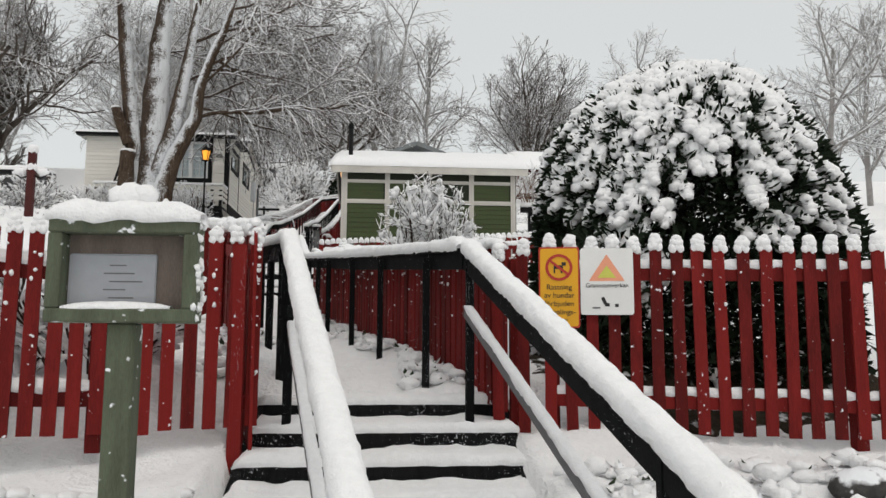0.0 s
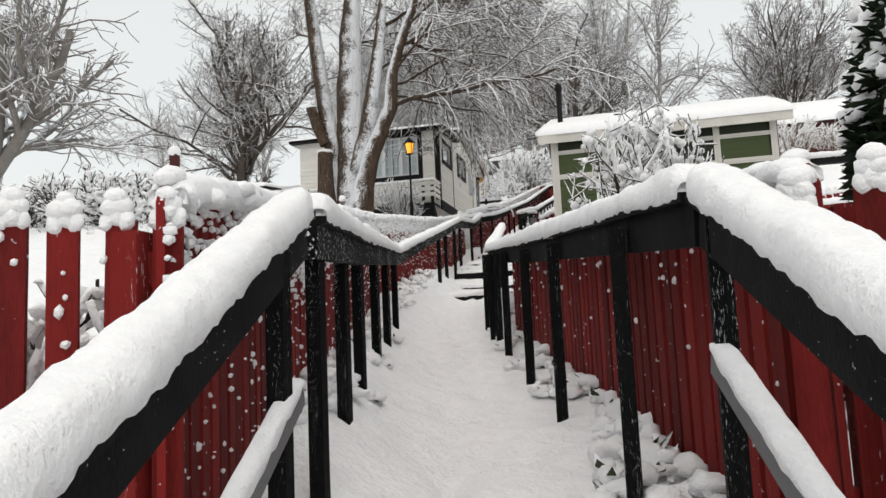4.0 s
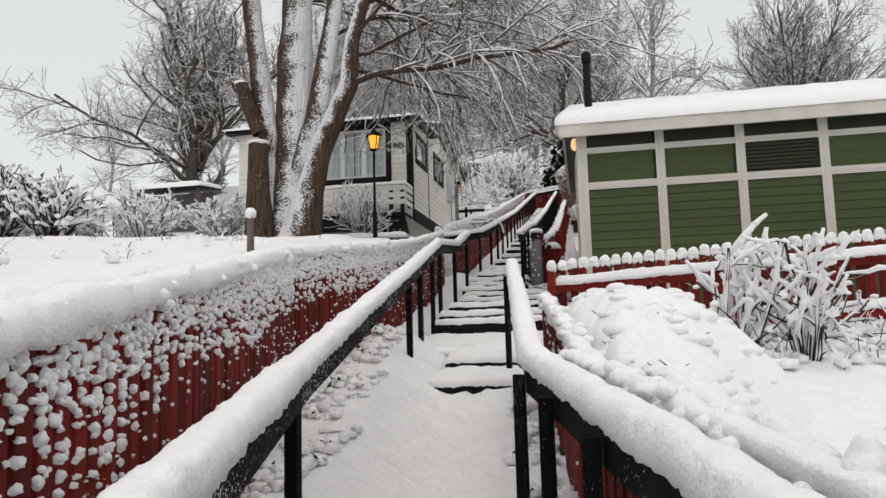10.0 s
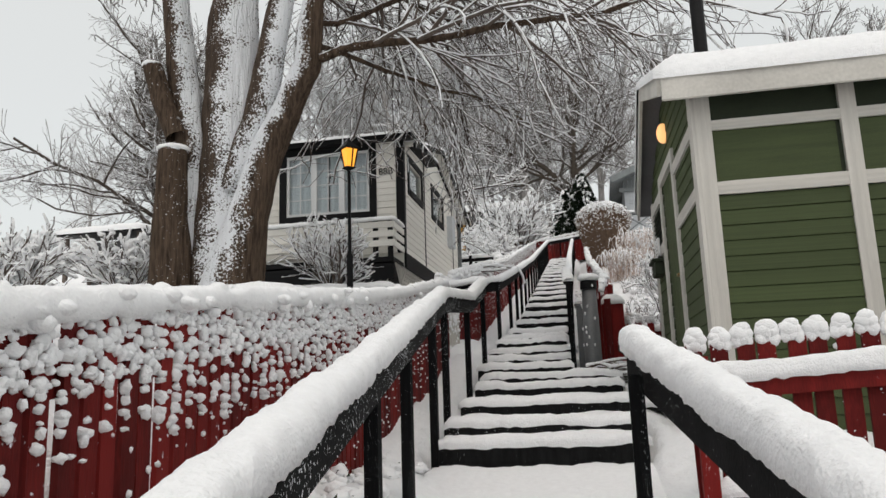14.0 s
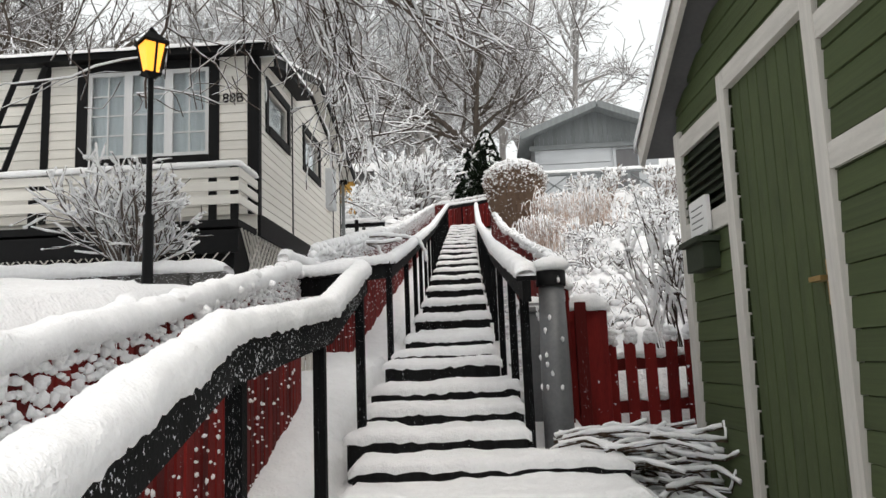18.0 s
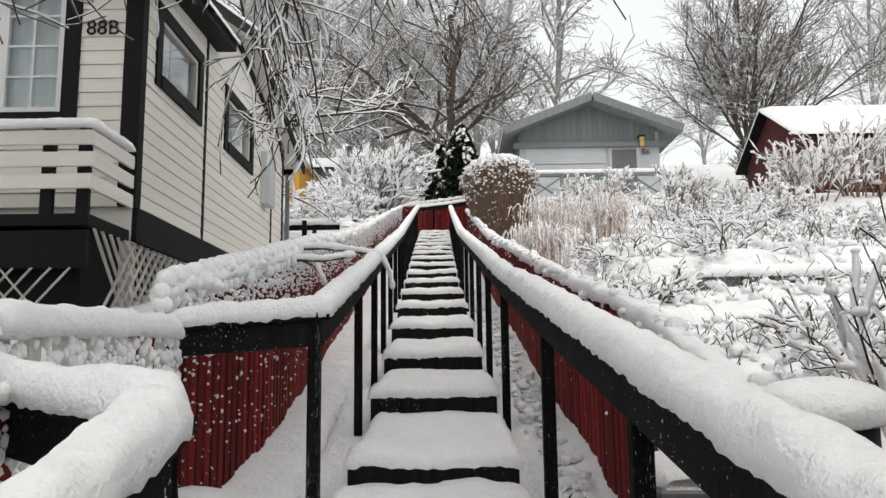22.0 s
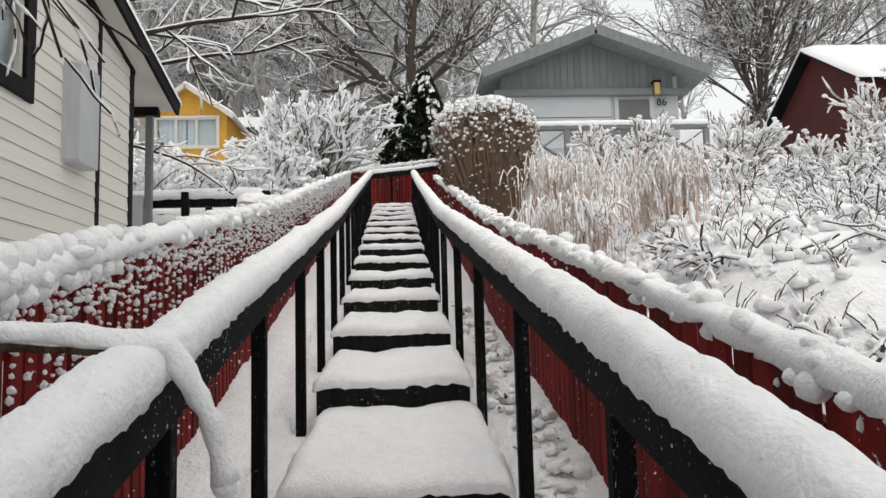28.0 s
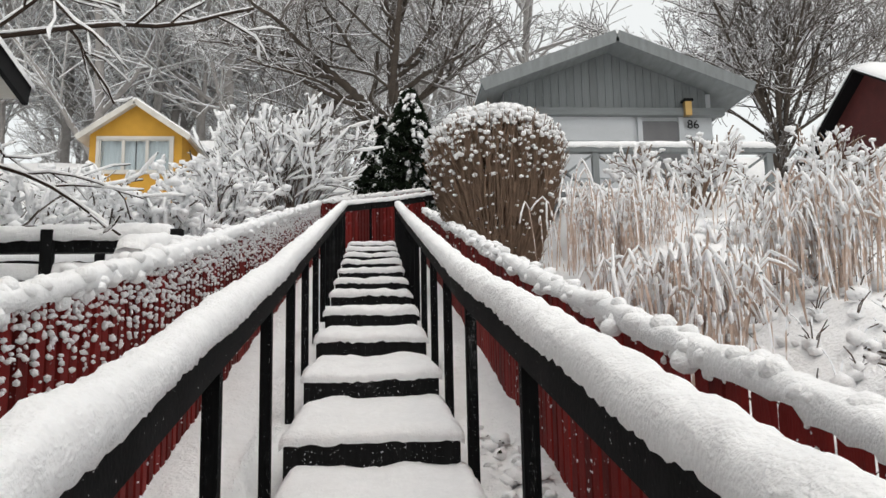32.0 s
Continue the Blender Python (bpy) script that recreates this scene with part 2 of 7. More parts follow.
def glow_material(name, color, strength):
    m = bpy.data.materials.new(name)
    m.use_nodes = True
    b = m.node_tree.nodes["Principled BSDF"]
    b.inputs["Base Color"].default_value = (*color, 1)
    b.inputs["Emission Color"].default_value = (*color, 1)
    b.inputs["Emission Strength"].default_value = strength
    return m


GLASS = glass_material()
LAMP_GLOW = glow_material("amber_lamp_glass", (1.0, 0.42, 0.04), 1.1)
LAMP_WARM = glow_material("warm_lamp_glass", (1.0, 0.55, 0.22), 0.9)


# ---- mesh tools ----
def _ico(levels):
    bm = bmesh.new()
    bmesh.ops.create_icosphere(bm, subdivisions=levels, radius=1.0)
    v = np.array([p.co[:] for p in bm.verts])
    f = np.array([[q.index for q in t.verts] for t in bm.faces])
    bm.free()
    return v, f


ICO1, ICO2, ICO3 = _ico(1), _ico(2), _ico(3)


class Mesher:
    """Gathers points and faces, and makes one mesh of them."""

    def __init__(self):
        self.v, self.f, self.count = [], [], 0

    def add(self, verts, faces):
        self.v.append(np.asarray(verts, dtype=float))
        off = self.count
        self.f.extend([tuple(i + off for i in q) for q in faces])
        self.count += len(verts)

    def add_np(self, verts, faces):
        self.v.append(verts)
        self.f.extend((faces + self.count).tolist())
        self.count += len(verts)

    def box(self, lo, hi, m=None):
        (x0, y0, z0), (x1, y1, z1) = lo, hi
        v = [(x0, y0, z0), (x1, y0, z0), (x1, y1, z0), (x0, y1, z0), (x0, y0, z1), (x1, y0, z1), (x1, y1, z1), (x0, y1, z1)]
        if m is not None:
            v = [tuple(m @ Vector(p)) for p in v]
        self.add(v, [(0, 3, 2, 1), (4, 5, 6, 7), (0, 1, 5, 4), (1, 2, 6, 5), (2, 3, 7, 6), (3, 0, 4, 7)])

    def beam(self, a, b, w, h, up=(0, 0, 1)):
        """A squared beam from a to b, w wide and h high, its middle line on a-b."""
        a, b, up = Vector(a), Vector(b), Vector(up)
        d = (b - a).normalized()
        s = d.cross(up).normalized()
        u = s.cross(d)
        v = [p + s * (i * w / 2) + u * (j * h / 2) for p in (a, b) for i, j in ((-1, -1), (1, -1), (1, 1), (-1, 1))]
        self.add([tuple(p) for p in v], [(0, 3, 2, 1), (4, 5, 6, 7), (0, 1, 5, 4), (1, 2, 6, 5), (2, 3, 7, 6), (3, 0, 4, 7)])

    def tube(self, pts, radii, k=4, cap=True):
        n = len(pts)
        pts = np.asarray(pts, dtype=float)
        radii = np.asarray(radii, dtype=float)
        d = np.empty_like(pts)
        d[1:-1] = pts[2:] - pts[:-2]
        d[0], d[-1] = pts[1] - pts[0], pts[-1] - pts[-2]
        d /= np.linalg.norm(d, axis=1)[:, None] + 1e-9
        ref = np.array((0.0, 0.0, 1.0)) if abs(d[0][2]) < 0.8 else np.array((1.0, 0.0, 0.0))
        s = np.cross(d, ref)
        s /= np.linalg.norm(s, axis=1)[:, None] + 1e-9
        u = np.cross(s, d)
        a = np.arange(k) * (2 * math.pi / k)
        ring = s[:, None, :] * np.cos(a)[None, :, None] + u[:, None, :] * np.sin(a)[None, :, None]
        v = (pts[:, None, :] + ring * radii[:, None, None]).reshape(-1, 3)
        o = self.count
        f = [(o + i * k + j, o + i * k + (j + 1) % k, o + (i + 1) * k + (j + 1) % k, o + (i + 1) * k + j) for i in range(n - 1) for j in range(k)]
        if cap:
            f.append(tuple(o + (n - 1) * k + j for j in range(k)))
        self.v.append(v)
        self.f.extend(f)
        self.count += len(v)

    def lump(self, c, size, rng, ico=ICO1, rough=0.18, turn=True):
        v, f = ico
        s = np.asarray(size, dtype=float)
        w = v * (1 + rng.uniform(-rough, rough, (len(v), 1)))
        if turn:
            a = rng.uniform(0, 6.28)
            ca, sa = math.cos(a), math.sin(a)
            w = w @ np.array(((ca, sa, 0), (-sa, ca, 0), (0, 0, 1)))
        self.add_np(w * s + np.asarray(c), f)

    def mesh(self, name, mat, smooth=False):
        me = bpy.data.meshes.new(name)
        v = np.concatenate(self.v) if self.v else np.zeros((0, 3))
        me.from_pydata(v.tolist(), [], self.f)
        me.materials.append(mat)
        if smooth:
            me.polygons.foreach_set("use_smooth", np.ones(len(me.polygons), dtype=bool))
        me.update()
        return me


def part(name, maker, mat, parent=None, label="", smooth=False, kind=""):
    """One mesh object, under a thing or a part."""
    ob = new(name, maker.mesh(name, mat, smooth) if isinstance(maker, Mesher) else maker)
    if parent is not None:
        ob.parent = parent
    return tagged(ob, label, kind=kind)


def thing(name, label, category, group="", kind="", at=(0, 0, 0)):
    ob = new(name)
    ob.location = at
    ob.empty_display_size = 0.2
    return tagged(ob, label, category, group, kind)


def bevel_box(lo, hi, r=0.006):
    """A box with its edges broken, as a mesher."""
    bm = bmesh.new()
    bmesh.ops.create_cube(bm, size=1.0)
    for p in bm.verts:
        p.co = [lo[i] + (hi[i] - lo[i]) * (p.co[i] + 0.5) for i in range(3)]
    bmesh.ops.bevel(bm, geom=bm.edges[:], offset=r, segments=1, affect="EDGES")
    bm.verts.index_update()
    mk = Mesher()
    mk.add([p.co[:] for p in bm.verts], [[q.index for q in t.verts] for t in bm.faces])
    bm.free()
    return mk


def put(name, lo, hi, mat, parent, label="", r=0.006):
    return part(name, bevel_box(lo, hi, r), mat, parent, label)


def sample(nodes, step):
    """Points at even steps along a broken line."""
    nodes = np.asarray(nodes, dtype=float)
    seg = np.linalg.norm(np.diff(nodes, axis=0), axis=1)
    s = np.concatenate(([0], np.cumsum(seg)))
    q = np.linspace(0, s[-1], max(2, int(s[-1] / step) + 1))
    return np.stack([np.interp(q, s, nodes[:, i]) for i in range(3)], 1)


def snow_ridge(mk, nodes, width, height, step=0.04, lump=0.25, sides=15, seed=0.0, hang=0.012):
    """A rounded ridge of snow lying along a line of rail tops."""
    pts = sample(nodes, step)
    n = len(pts)
    d = np.gradient(pts, axis=0)
    d /= np.linalg.norm(d, axis=1)[:, None]
    side = np.stack([d[:, 1], -d[:, 0], np.zeros(n)], 1)
    side /= np.linalg.norm(side, axis=1)[:, None]
    verts = []
    for i in range(n):
        p = pts[i]
        end = min(1.0, (i + 0.35) / 2.5, (n - 1 - i + 0.35) / 2.5) ** 0.5
        big = 1 + 0.5 * lump * noise.noise((p[0] * 1.6, p[1] * 1.6, seed)) + 0.4 * lump * noise.noise((p[0] * 5, p[1] * 5, seed))
        lean = 0.10 * width * noise.noise((p[0] * 1.3 + 7, p[1] * 1.3, seed))
        for j in range(sides):
            a = math.pi * j / (sides - 1)
            c, s = math.cos(a), math.sin(a)
            c = math.copysign(abs(c) ** 0.7, c)
            s = s ** 0.62
            q = p + side[i] * (c * width / 2 * (0.8 + 0.2 * end) * (1 + 0.10 * noise.noise((p[0] * 6, p[1] * 6, seed + j * 0.3)) + 0.08 * noise.noise((p[0] * 24, p[1] * 24, seed + j * 0.45)) + 0.05 * noise.noise((p[0] * 60, p[1] * 60, seed + j * 0.9))) + lean * s)
            z = s * height * big * end - (hang if s < 0.3 else 0.0) * (0.8 + 0.9 * noise.noise((p[0] * 4, p[1] * 4, seed + 3)) + 1.2 * noise.noise((p[0] * 27, p[1] * 27, seed + 3)))
            z += (0.012 * noise.noise((q[0] * 13, q[1] * 13, seed + 9.0)) + 0.006 * noise.noise((q[0] * 31, q[1] * 31, seed + 2.0)) + 0.004 * noise.noise((q[0] * 67, q[1] * 67, q[2] * 67 + j))) * min(1.0, height / 0.07) * s
            verts.append((q[0], q[1], q[2] + z))
    f = [(i * sides + j, i * sides + j + 1, (i + 1) * sides + j + 1, (i + 1) * sides + j) for i in range(n - 1) for j in range(sides - 1)]
    f += [(i * sides, (i + 1) * sides, (i + 1) * sides + sides - 1, i * sides + sides - 1) for i in range(n - 1)]
    f += [tuple(range(sides)), tuple(reversed(range((n - 1) * sides, n * sides)))]
    mk.add(verts, f)


# ---- the lie of the land ----
PATH_Y = (-6, 2.35, 2.7, 5.5, 5.56, 7.78, 10.22, 12.56, 14.44, 14.9, 16.67, 17.9, 18.55, 19.2, 20.45, 20.95, 21.35, 21.85, 22.35, 23.0, 23.75, 24.4, 25.9, 27.45, 28.89, 33.11, 35.33, 38.89, 44.0, 60.0)
PATH_Z = (0.0, 0.02, 0.05, 0.97, 1.10, 1.40, 1.67, 1.99, 2.32, 2.42, 2.79, 2.95, 3.11, 3.27, 3.42, 3.53, 3.65, 3.77, 3.90, 4.05, 4.18, 4.31, 4.60, 4.90, 5.26, 6.22, 6.78, 7.67, 8.95, 12.2)


def path_z(y):
    return float(np.interp(y, PATH_Y, PATH_Z))


LEFT_RAIL = ((-0.68, 5.55, 2.17), (-1.08, 7.1, 2.31), (-2.14, 11.23, 2.74), (-3.14, 19.0, 4.29), (-3.15, 20.5, 4.45), (-3.17, 21.78, 4.81))
LEFT_RAIL_UP = ((-3.95, 23.95, 5.10), (-3.25, 23.85, 5.14), (-3.3, 25.8, 5.53), (-3.46, 33.0, 7.07), (-3.55, 38.9, 8.52), (-3.6, 43.4, 9.65))
RIGHT_RAIL = ((0.55, 5.25, 2.09), (-0.30, 8.4, 2.39), (-1.14, 11.49, 2.72), (-1.71, 15.9, 3.60))
RIGHT_RAIL_UP = ((-2.13, 21.08, 4.66), (-2.25, 24.0, 5.22), (-2.27, 25.8, 5.53), (-2.46, 33.0, 7.07), (-2.55, 38.9, 8.52), (-2.6, 43.0, 9.55))
LEFT_FENCE = ((-0.80, 4.9, 2.19), (-3.24, 13.7, 3.62), (-3.52, 18.5, 4.28), (-3.73, 22.27, 4.95))
LEFT_FENCE_UP = ((-4.0, 23.95, 5.30), (-3.95, 25.8, 5.69), (-4.1, 33.0, 7.19), (-4.15, 38.9, 8.60), (-4.1, 43.6, 9.75))
RIGHT_FENCE = ((0.82, 5.25, 2.17), (-0.22, 9.0, 2.50), (-0.86, 11.3, 2.74), (-1.30, 14.6, 3.22))
RIGHT_FENCE_UP = ((-1.80, 22.2, 4.72), (-1.72, 24.0, 5.15), (-1.75, 25.8, 5.5), (-1.95, 33.0, 7.03), (-2.05, 38.9, 8.48), (-2.1, 43.0, 9.5))


def line_x(nodes, y):
    return float(np.interp(y, [p[1] for p in nodes], [p[0] for p in nodes]))


def left_edge(y):
    return float(np.interp(y, (-6, 2.2, 5.5, 7.1, 11.23, 19.48, 21.78, 25.8, 33, 44), (-1.6, -1.0, -0.9, -1.25, -2.3, -3.3, -3.35, -3.45, -3.6, -3.75)))


def right_edge(y):
    return float(np.interp(y, (-6, 2.2, 5.5, 11.49, 15.9, 18.0, 18.3, 21.0, 24, 25.8, 33, 44), (2.0, 1.0, 0.8, -1.0, -1.55, -1.55, -1.5, -1.6, -2.1, -2.15, -2.35, -2.5)))


def bank(y):
    """How far the snow at the foot of the left rail lies above the path."""
    return float(np.interp(y, (5.4, 6.2, 11.0, 16.5, 17.9), (0.0, 0.27, 0.22, 0.26, 0.0)))


STRIP = 0.25  # how far the ground beside the upper stairs lies below the treads


def hill(x, y):
    """The snowy slope on both sides of the path."""
    z = float(np.interp(y, (-400, -8, 1.0, 4.6, 5.6, 60.0, 90, 400), (-6, 0.0, 0.02, 0.78, 1.1, 14.0, 19.0, 40.0)))
    z = max(z, 0) if -8 < y < 5 else z
    if 5 <= y <= 60:
        z = path_z(y)
    if y > 5.0:
        l, r = left_edge(y), right_edge(y)
        if x < l:
            if y > 24.2:
                z -= STRIP * min(1.0, (y - 24.2) / 0.5, (l - x) / 0.06) * max(0.0, min(1.0, (x - l + 1.0) / 0.3))
            z += min(0.08, (l - x) * 0.3) + min(float(np.interp(y, (5, 9, 12, 16, 20.3, 21.5, 23, 25, 36, 60), (0.3, 1.05, 1.3, 1.3, 1.15, 1.05, 0.75, 0.5, 0.5, 0.3))), max(0, l - (0.45 if y < 23 else 0.75) - x) * 1.3) + min(0.5, max(0, l - 1.5 - x) * 0.05)
            if y < 18:
                z = max(z, path_z(y) + bank(y))
        elif x > r:
            z += min(0.12, (x - r) * 0.2)
            if y > 23.5:
                z -= STRIP * min(1.0, (y - 23.5) / 0.8, (x - r) / 0.06) * max(0.0, min(1.0, (r + 0.85 - x) / 0.3))
            if 17.4 < y < 23.0:
                dip = min(1.0, (y - 17.4) / 0.5, (23.0 - y) / 0.6) * min(1.0, (x - r) / 0.25)
                z += dip * (3.05 + 0.07 * (y - 17.4) - z)
            if y > 23:
                z += min(0.30, max(0, x - r - 0.8) * 0.12) * min(1, (y - 23) / 2)
                for wy, up in ((29.9, 0.35), (38.2, 0.40)):
                    if y > wy and x > -0.6:
                        z += up * min(1, (y - wy) / 0.3) * min(1, (x + 0.6) / 0.5)
    far = min(1.0, max(abs(x) - 4, 0) / 10)
    z += 0.10 * far * noise.noise((x * 0.25, y * 0.25, 3.0)) + 0.03 * noise.noise((x * 1.1, y * 1.1, 1.0))
    return z


def ground_z(x, y):
    z = hill(x, y)
    l, r = left_edge(y), right_edge(y)
    if 2.2 < y < 45 and l < x < r:
        z = path_z(y) - (0.16 if (y < 5.6 or y > 15.5) else 0.0)
        if 5.6 <= y < 17.9:
            k = max(0.0, (0.6 * l + 0.4 * r - x) / (0.4 * (r - l)))
            z += (bank(y) + (0.16 if y > 15.5 else 0.0)) * min(1.0, k) ** 1.3
        if 5.6 <= y <= 15.5:
            mid = (l + r) / 2
            k = math.floor(y / 0.34)
            fx, fy = mid + (0.13 if k % 2 else -0.13) + 0.06 * noise.noise((k * 1.7, 0, 0)), (k + 0.5) * 0.34
            z -= 0.058 * math.exp(-((x - fx) / 0.065) ** 4 - ((y - fy) / 0.12) ** 4)
            z += 0.05 * min(1.0, abs(x - mid) / 0.6) ** 2 - 0.02 + 0.05 * noise.noise((x * 3.3, y * 2.2, 5.0)) + 0.038 * noise.noise((x * 7, y * 6, 2.0))
    else:
        z += 0.045 * noise.noise((x * 2.7, y * 2.7, 8.0)) + 0.03 * noise.noise((x * 7, y * 7, 4.0))
    return z


def spread(lo, hi, fine, growth, far):
    a = list(np.arange(lo, hi + 1e-6, fine))
    s, q = fine, hi
    while q < far[1]:
        s *= growth
        q += s
        a.append(q)
    s, q = fine, lo
    while q > far[0]:
        s *= growth
        q -= s
        a.insert(0, q)
    return a


gx, gy = spread(-4.0, 1.8, 0.065, 1.14, (-420, 420)), spread(1.0, 36.0, 0.085, 1.15, (-420, 420))
mk = Mesher()
nx = len(gx)
mk.add([(x, y, ground_z(x, y)) for y in gy for x in gx], [(j * nx + i, j * nx + i + 1, (j + 1) * nx + i + 1, (j + 1) * nx + i) for j in range(len(gy) - 1) for i in range(nx - 1)])
ground = part("ground", mk, GROUND_SNOW, smooth=True)
tagged(ground, "snow-covered hillside with a trodden path", "snow", kind="structure")

# ---- steps ----
UNIT = bevel_box((-0.5, -0.5, -0.5), (0.5, 0.5, 0.5), 0.03)
_units = {}


def block(name, mid, size, mat, parent, rz=0.0, label=""):
    """A squared piece that shares its mesh with its likes."""
    if mat.name not in _units:
        _units[mat.name] = UNIT.mesh("squared_" + mat.name, mat)
    ob = new(name, _units[mat.name])
    ob.parent = parent
    ob.matrix_basis = pose(*mid, 0, 0, rz) @ Matrix.Diagonal((*size, 1))
    return tagged(ob, label)


def snow_tread(x0, x1, y0, y1, z0, z1, seed):
    """Snow on one tread: softly heaped, rounded over the front edge, trodden hollows in the middle."""
    mk, nu, nv = Mesher(), 30, 18
    verts = []
    for j in range(nv + 1):
        v = j / nv
        for i in range(nu + 1):
            u = i / nu
            x, y = x0 + (x1 - x0) * u, y0 + (y1 - y0) * v
            z = z0 + (z1 - z0) * v + 0.060
            z += 0.030 * noise.noise((x * 4.0, y * 4.0, seed)) + 0.016 * noise.noise((x * 11, y * 11, seed + 5)) + 0.006 * noise.noise((x * 27, y * 27, seed))
            z -= 0.022 * math.exp(-((u - 0.42 - 0.1 * noise.noise((seed, y, 0))) / 0.16) ** 2) * (0.6 + 0.4 * noise.noise((x * 3, y * 6, seed)))
            side = min(u, 1 - u) * (x1 - x0)
            z -= 0.05 * max(0, 1 - side / 0.07) ** 2
            lip = 0.005 * noise.noise((x * 5, seed, 1.0)) + 0.007 * noise.noise((x * 16, seed, 2.0)) + 0.012 * noise.noise((x * 45, seed, 2.0))
            if j == 0:
                z, y = z0 + 0.010 + 0.35 * (z - z0 - 0.060) + 1.3 * lip, y - 0.005
            elif j == 1:
                z, y = z - 0.006, y - 0.035 + lip
            verts.append((x, y, z))
    n = nu + 1
    mk.add(verts, [(j * n + i, j * n + i + 1, (j + 1) * n + i + 1, (j + 1) * n + i) for j in range(nv) for i in range(nu)])
    base = len(verts)
    rim = [i for i in range(n)] + [j * n + nu for j in range(1, nv + 1)] + [nv * n + i for i in range(nu - 1, -1, -1)] + [j * n for j in range(nv - 1, 0, -1)]
    low = [(verts[i][0], max(verts[i][1], y0 + 0.01), verts[i][2] - 0.03) for i in rim]
    mk.v.append(np.array(low))
    mk.count += len(low)
    m = len(rim)
    mk.f.extend([(rim[(k + 1) % m], rim[k], base + k, base + (k + 1) % m) for k in range(m)])
    return mk


def stairs(name, label, risers, y_end, lo_x, hi_x, beam_h=0.12, deep=0.5):
    st = thing(name, label, "stairs", kind="structure")
    ys = list(risers) + [y_end]
    for k, y in enumerate(risers):
        x0, x1, z = lo_x(y), hi_x(y), path_z(y + 0.01) if name != "entrance_stairs" else path_z(y) + 0.0
        za, zb = z + beam_h, path_z(ys[k + 1] - 0.01) - 0.045
        put("riser_beam", (x0, y, z - 0.12), (x1, y + 0.09, za), BLACK, st, "black-painted timber step beam", 0.012)
        part("snow_cover", snow_tread(x0 - 0.02, x1 + 0.02, y - 0.01, ys[k + 1] + 0.04, za, max(zb, za), y * 3.7), SNOW, st, "thick trodden snow on the tread", smooth=True)
    return st


FRONT = [5.5 - 0.39 * k for k in range(8)]
front = thing("entrance_stairs", "broad dark timber steps deep in snow", "stairs", kind="structure")
for k, y in enumerate(FRONT):
    za = 1.07 - 0.152 * k
    put("riser_beam", (-0.86 - 0.01 * k, y, za - 0.15), (0.88 + 0.02 * k, y + 0.07, za - 0.02), BLACK, front, "black-painted timber step beam", 0.012)
    put("tread_plank", (-0.84, y + 0.05, za - 0.05), (0.86, y + 0.42, za - 0.005), BLACK, front, "dark timber tread", 0.01)
    part("snow_cover", snow_tread(-0.87, 0.90, y + 0.0, y + 0.40, za - 0.02, za - 0.01, y * 5.1), SNOW, front, "thick trodden snow on the tread", smooth=True)
for x in (-0.84, 0.86):
    mk = Mesher()
    mk.beam((x, 5.6, 0.95), (x, 2.7, -0.2), 0.05, 0.22)
    part("stringer", mk, BLACK, front)

LOW = (14.85, 15.75)
MID = (18.05, 18.55, 19.2)
UPPER = (20.45, 20.95, 21.35, 21.85, 22.33, 23.12, 23.70, 24.4, 25.9, 27.4, 28.7, 30.1, 31.40, 32.75, 33.9, 35.0, 36.15, 37.2, 38.2, 39.2, 40.2, 41.2, 42.2, 43.2)
stairs("path_steps", "pair of low timber steps sunk in the snowy path", LOW, 16.6, lambda y: -2.42, lambda y: -1.62, 0.055)
part("snow_cover", snow_tread(-3.1, -1.5, 16.5, 18.12, path_z(16.5) - 0.03, path_z(18.0) - 0.05, 4.0), SNOW, bpy.data.objects["path_steps"], "trodden snow on the path", smooth=True)
stairs("broad_stairs", "broad black timber steps with snow on the treads", MID, 20.47, lambda y: -3.05, lambda y: -1.56, 0.12)
stairs("hill_stairs", "long flight of black timber steps with snowy ramped treads", UPPER, 44.2, lambda y: -3.12 if y < 21.2 else (-3.22 if y < 24 else line_x(LEFT_RAIL_UP[1:], y) + 0.08), lambda y: -1.64 if y < 21.2 else (-2.15 if y < 22.8 else line_x(RIGHT_RAIL_UP, y) - 0.06), 0.125)


# ---- handrails ----
def handrail(name, label, nodes, post_ys, post_in=0.0, snow=True, width=0.125, height=0.085, post=0.055, mat=None):
    """A black timber rail on posts, with the snow that lies along it. nodes: the top of the timber."""
    hr = thing(name, label, "handrail")
    for a, b in zip(nodes, nodes[1:]):
        mk = Mesher()
        a, b = Vector(a), Vector(b)
        e = (b - a).normalized() * 0.02
        mk.beam(a - e - Vector((0, 0, 0.06)), b + e - Vector((0, 0, 0.06)), 0.048, 0.12)
        part("rail_board", mk, mat or BLACK, hr)
        mk = Mesher()
        mk.beam(a - e - Vector((0, 0, -0.012)), b + e - Vector((0, 0, -0.012)), 0.11, 0.026)
        part("rail_top", mk, BLACK, hr)
    ys = [p[1] for p in nodes]
    order = sorted(range(len(ys)), key=lambda i: ys[i])
    for y in post_ys:
        x = float(np.interp(y, [ys[i] for i in order], [nodes[i][0] for i in order])) + post_in
        z = float(np.interp(y, [ys[i] for i in order], [nodes[i][2] for i in order]))
        g = min(path_z(y), ground_z(x, y)) - 0.15
        if y < 5.5:
            g = max(0.0, 1.0 - (5.5 - y) * 0.4) - 0.25
        block("post", (x, y, (g + z - 0.03) / 2), (post, post, z - 0.03 - g), BLACK_POST, hr)
    if snow:
        mk = Mesher()
        snow_ridge(mk, [(p[0], p[1], p[2] + 0.022) for p in nodes], width, height, seed=nodes[0][1], lump=0.3, step=0.022)
        part("snow_cap", mk, SNOW, hr, "thick soft snow along the rail", smooth=True)
    return hr


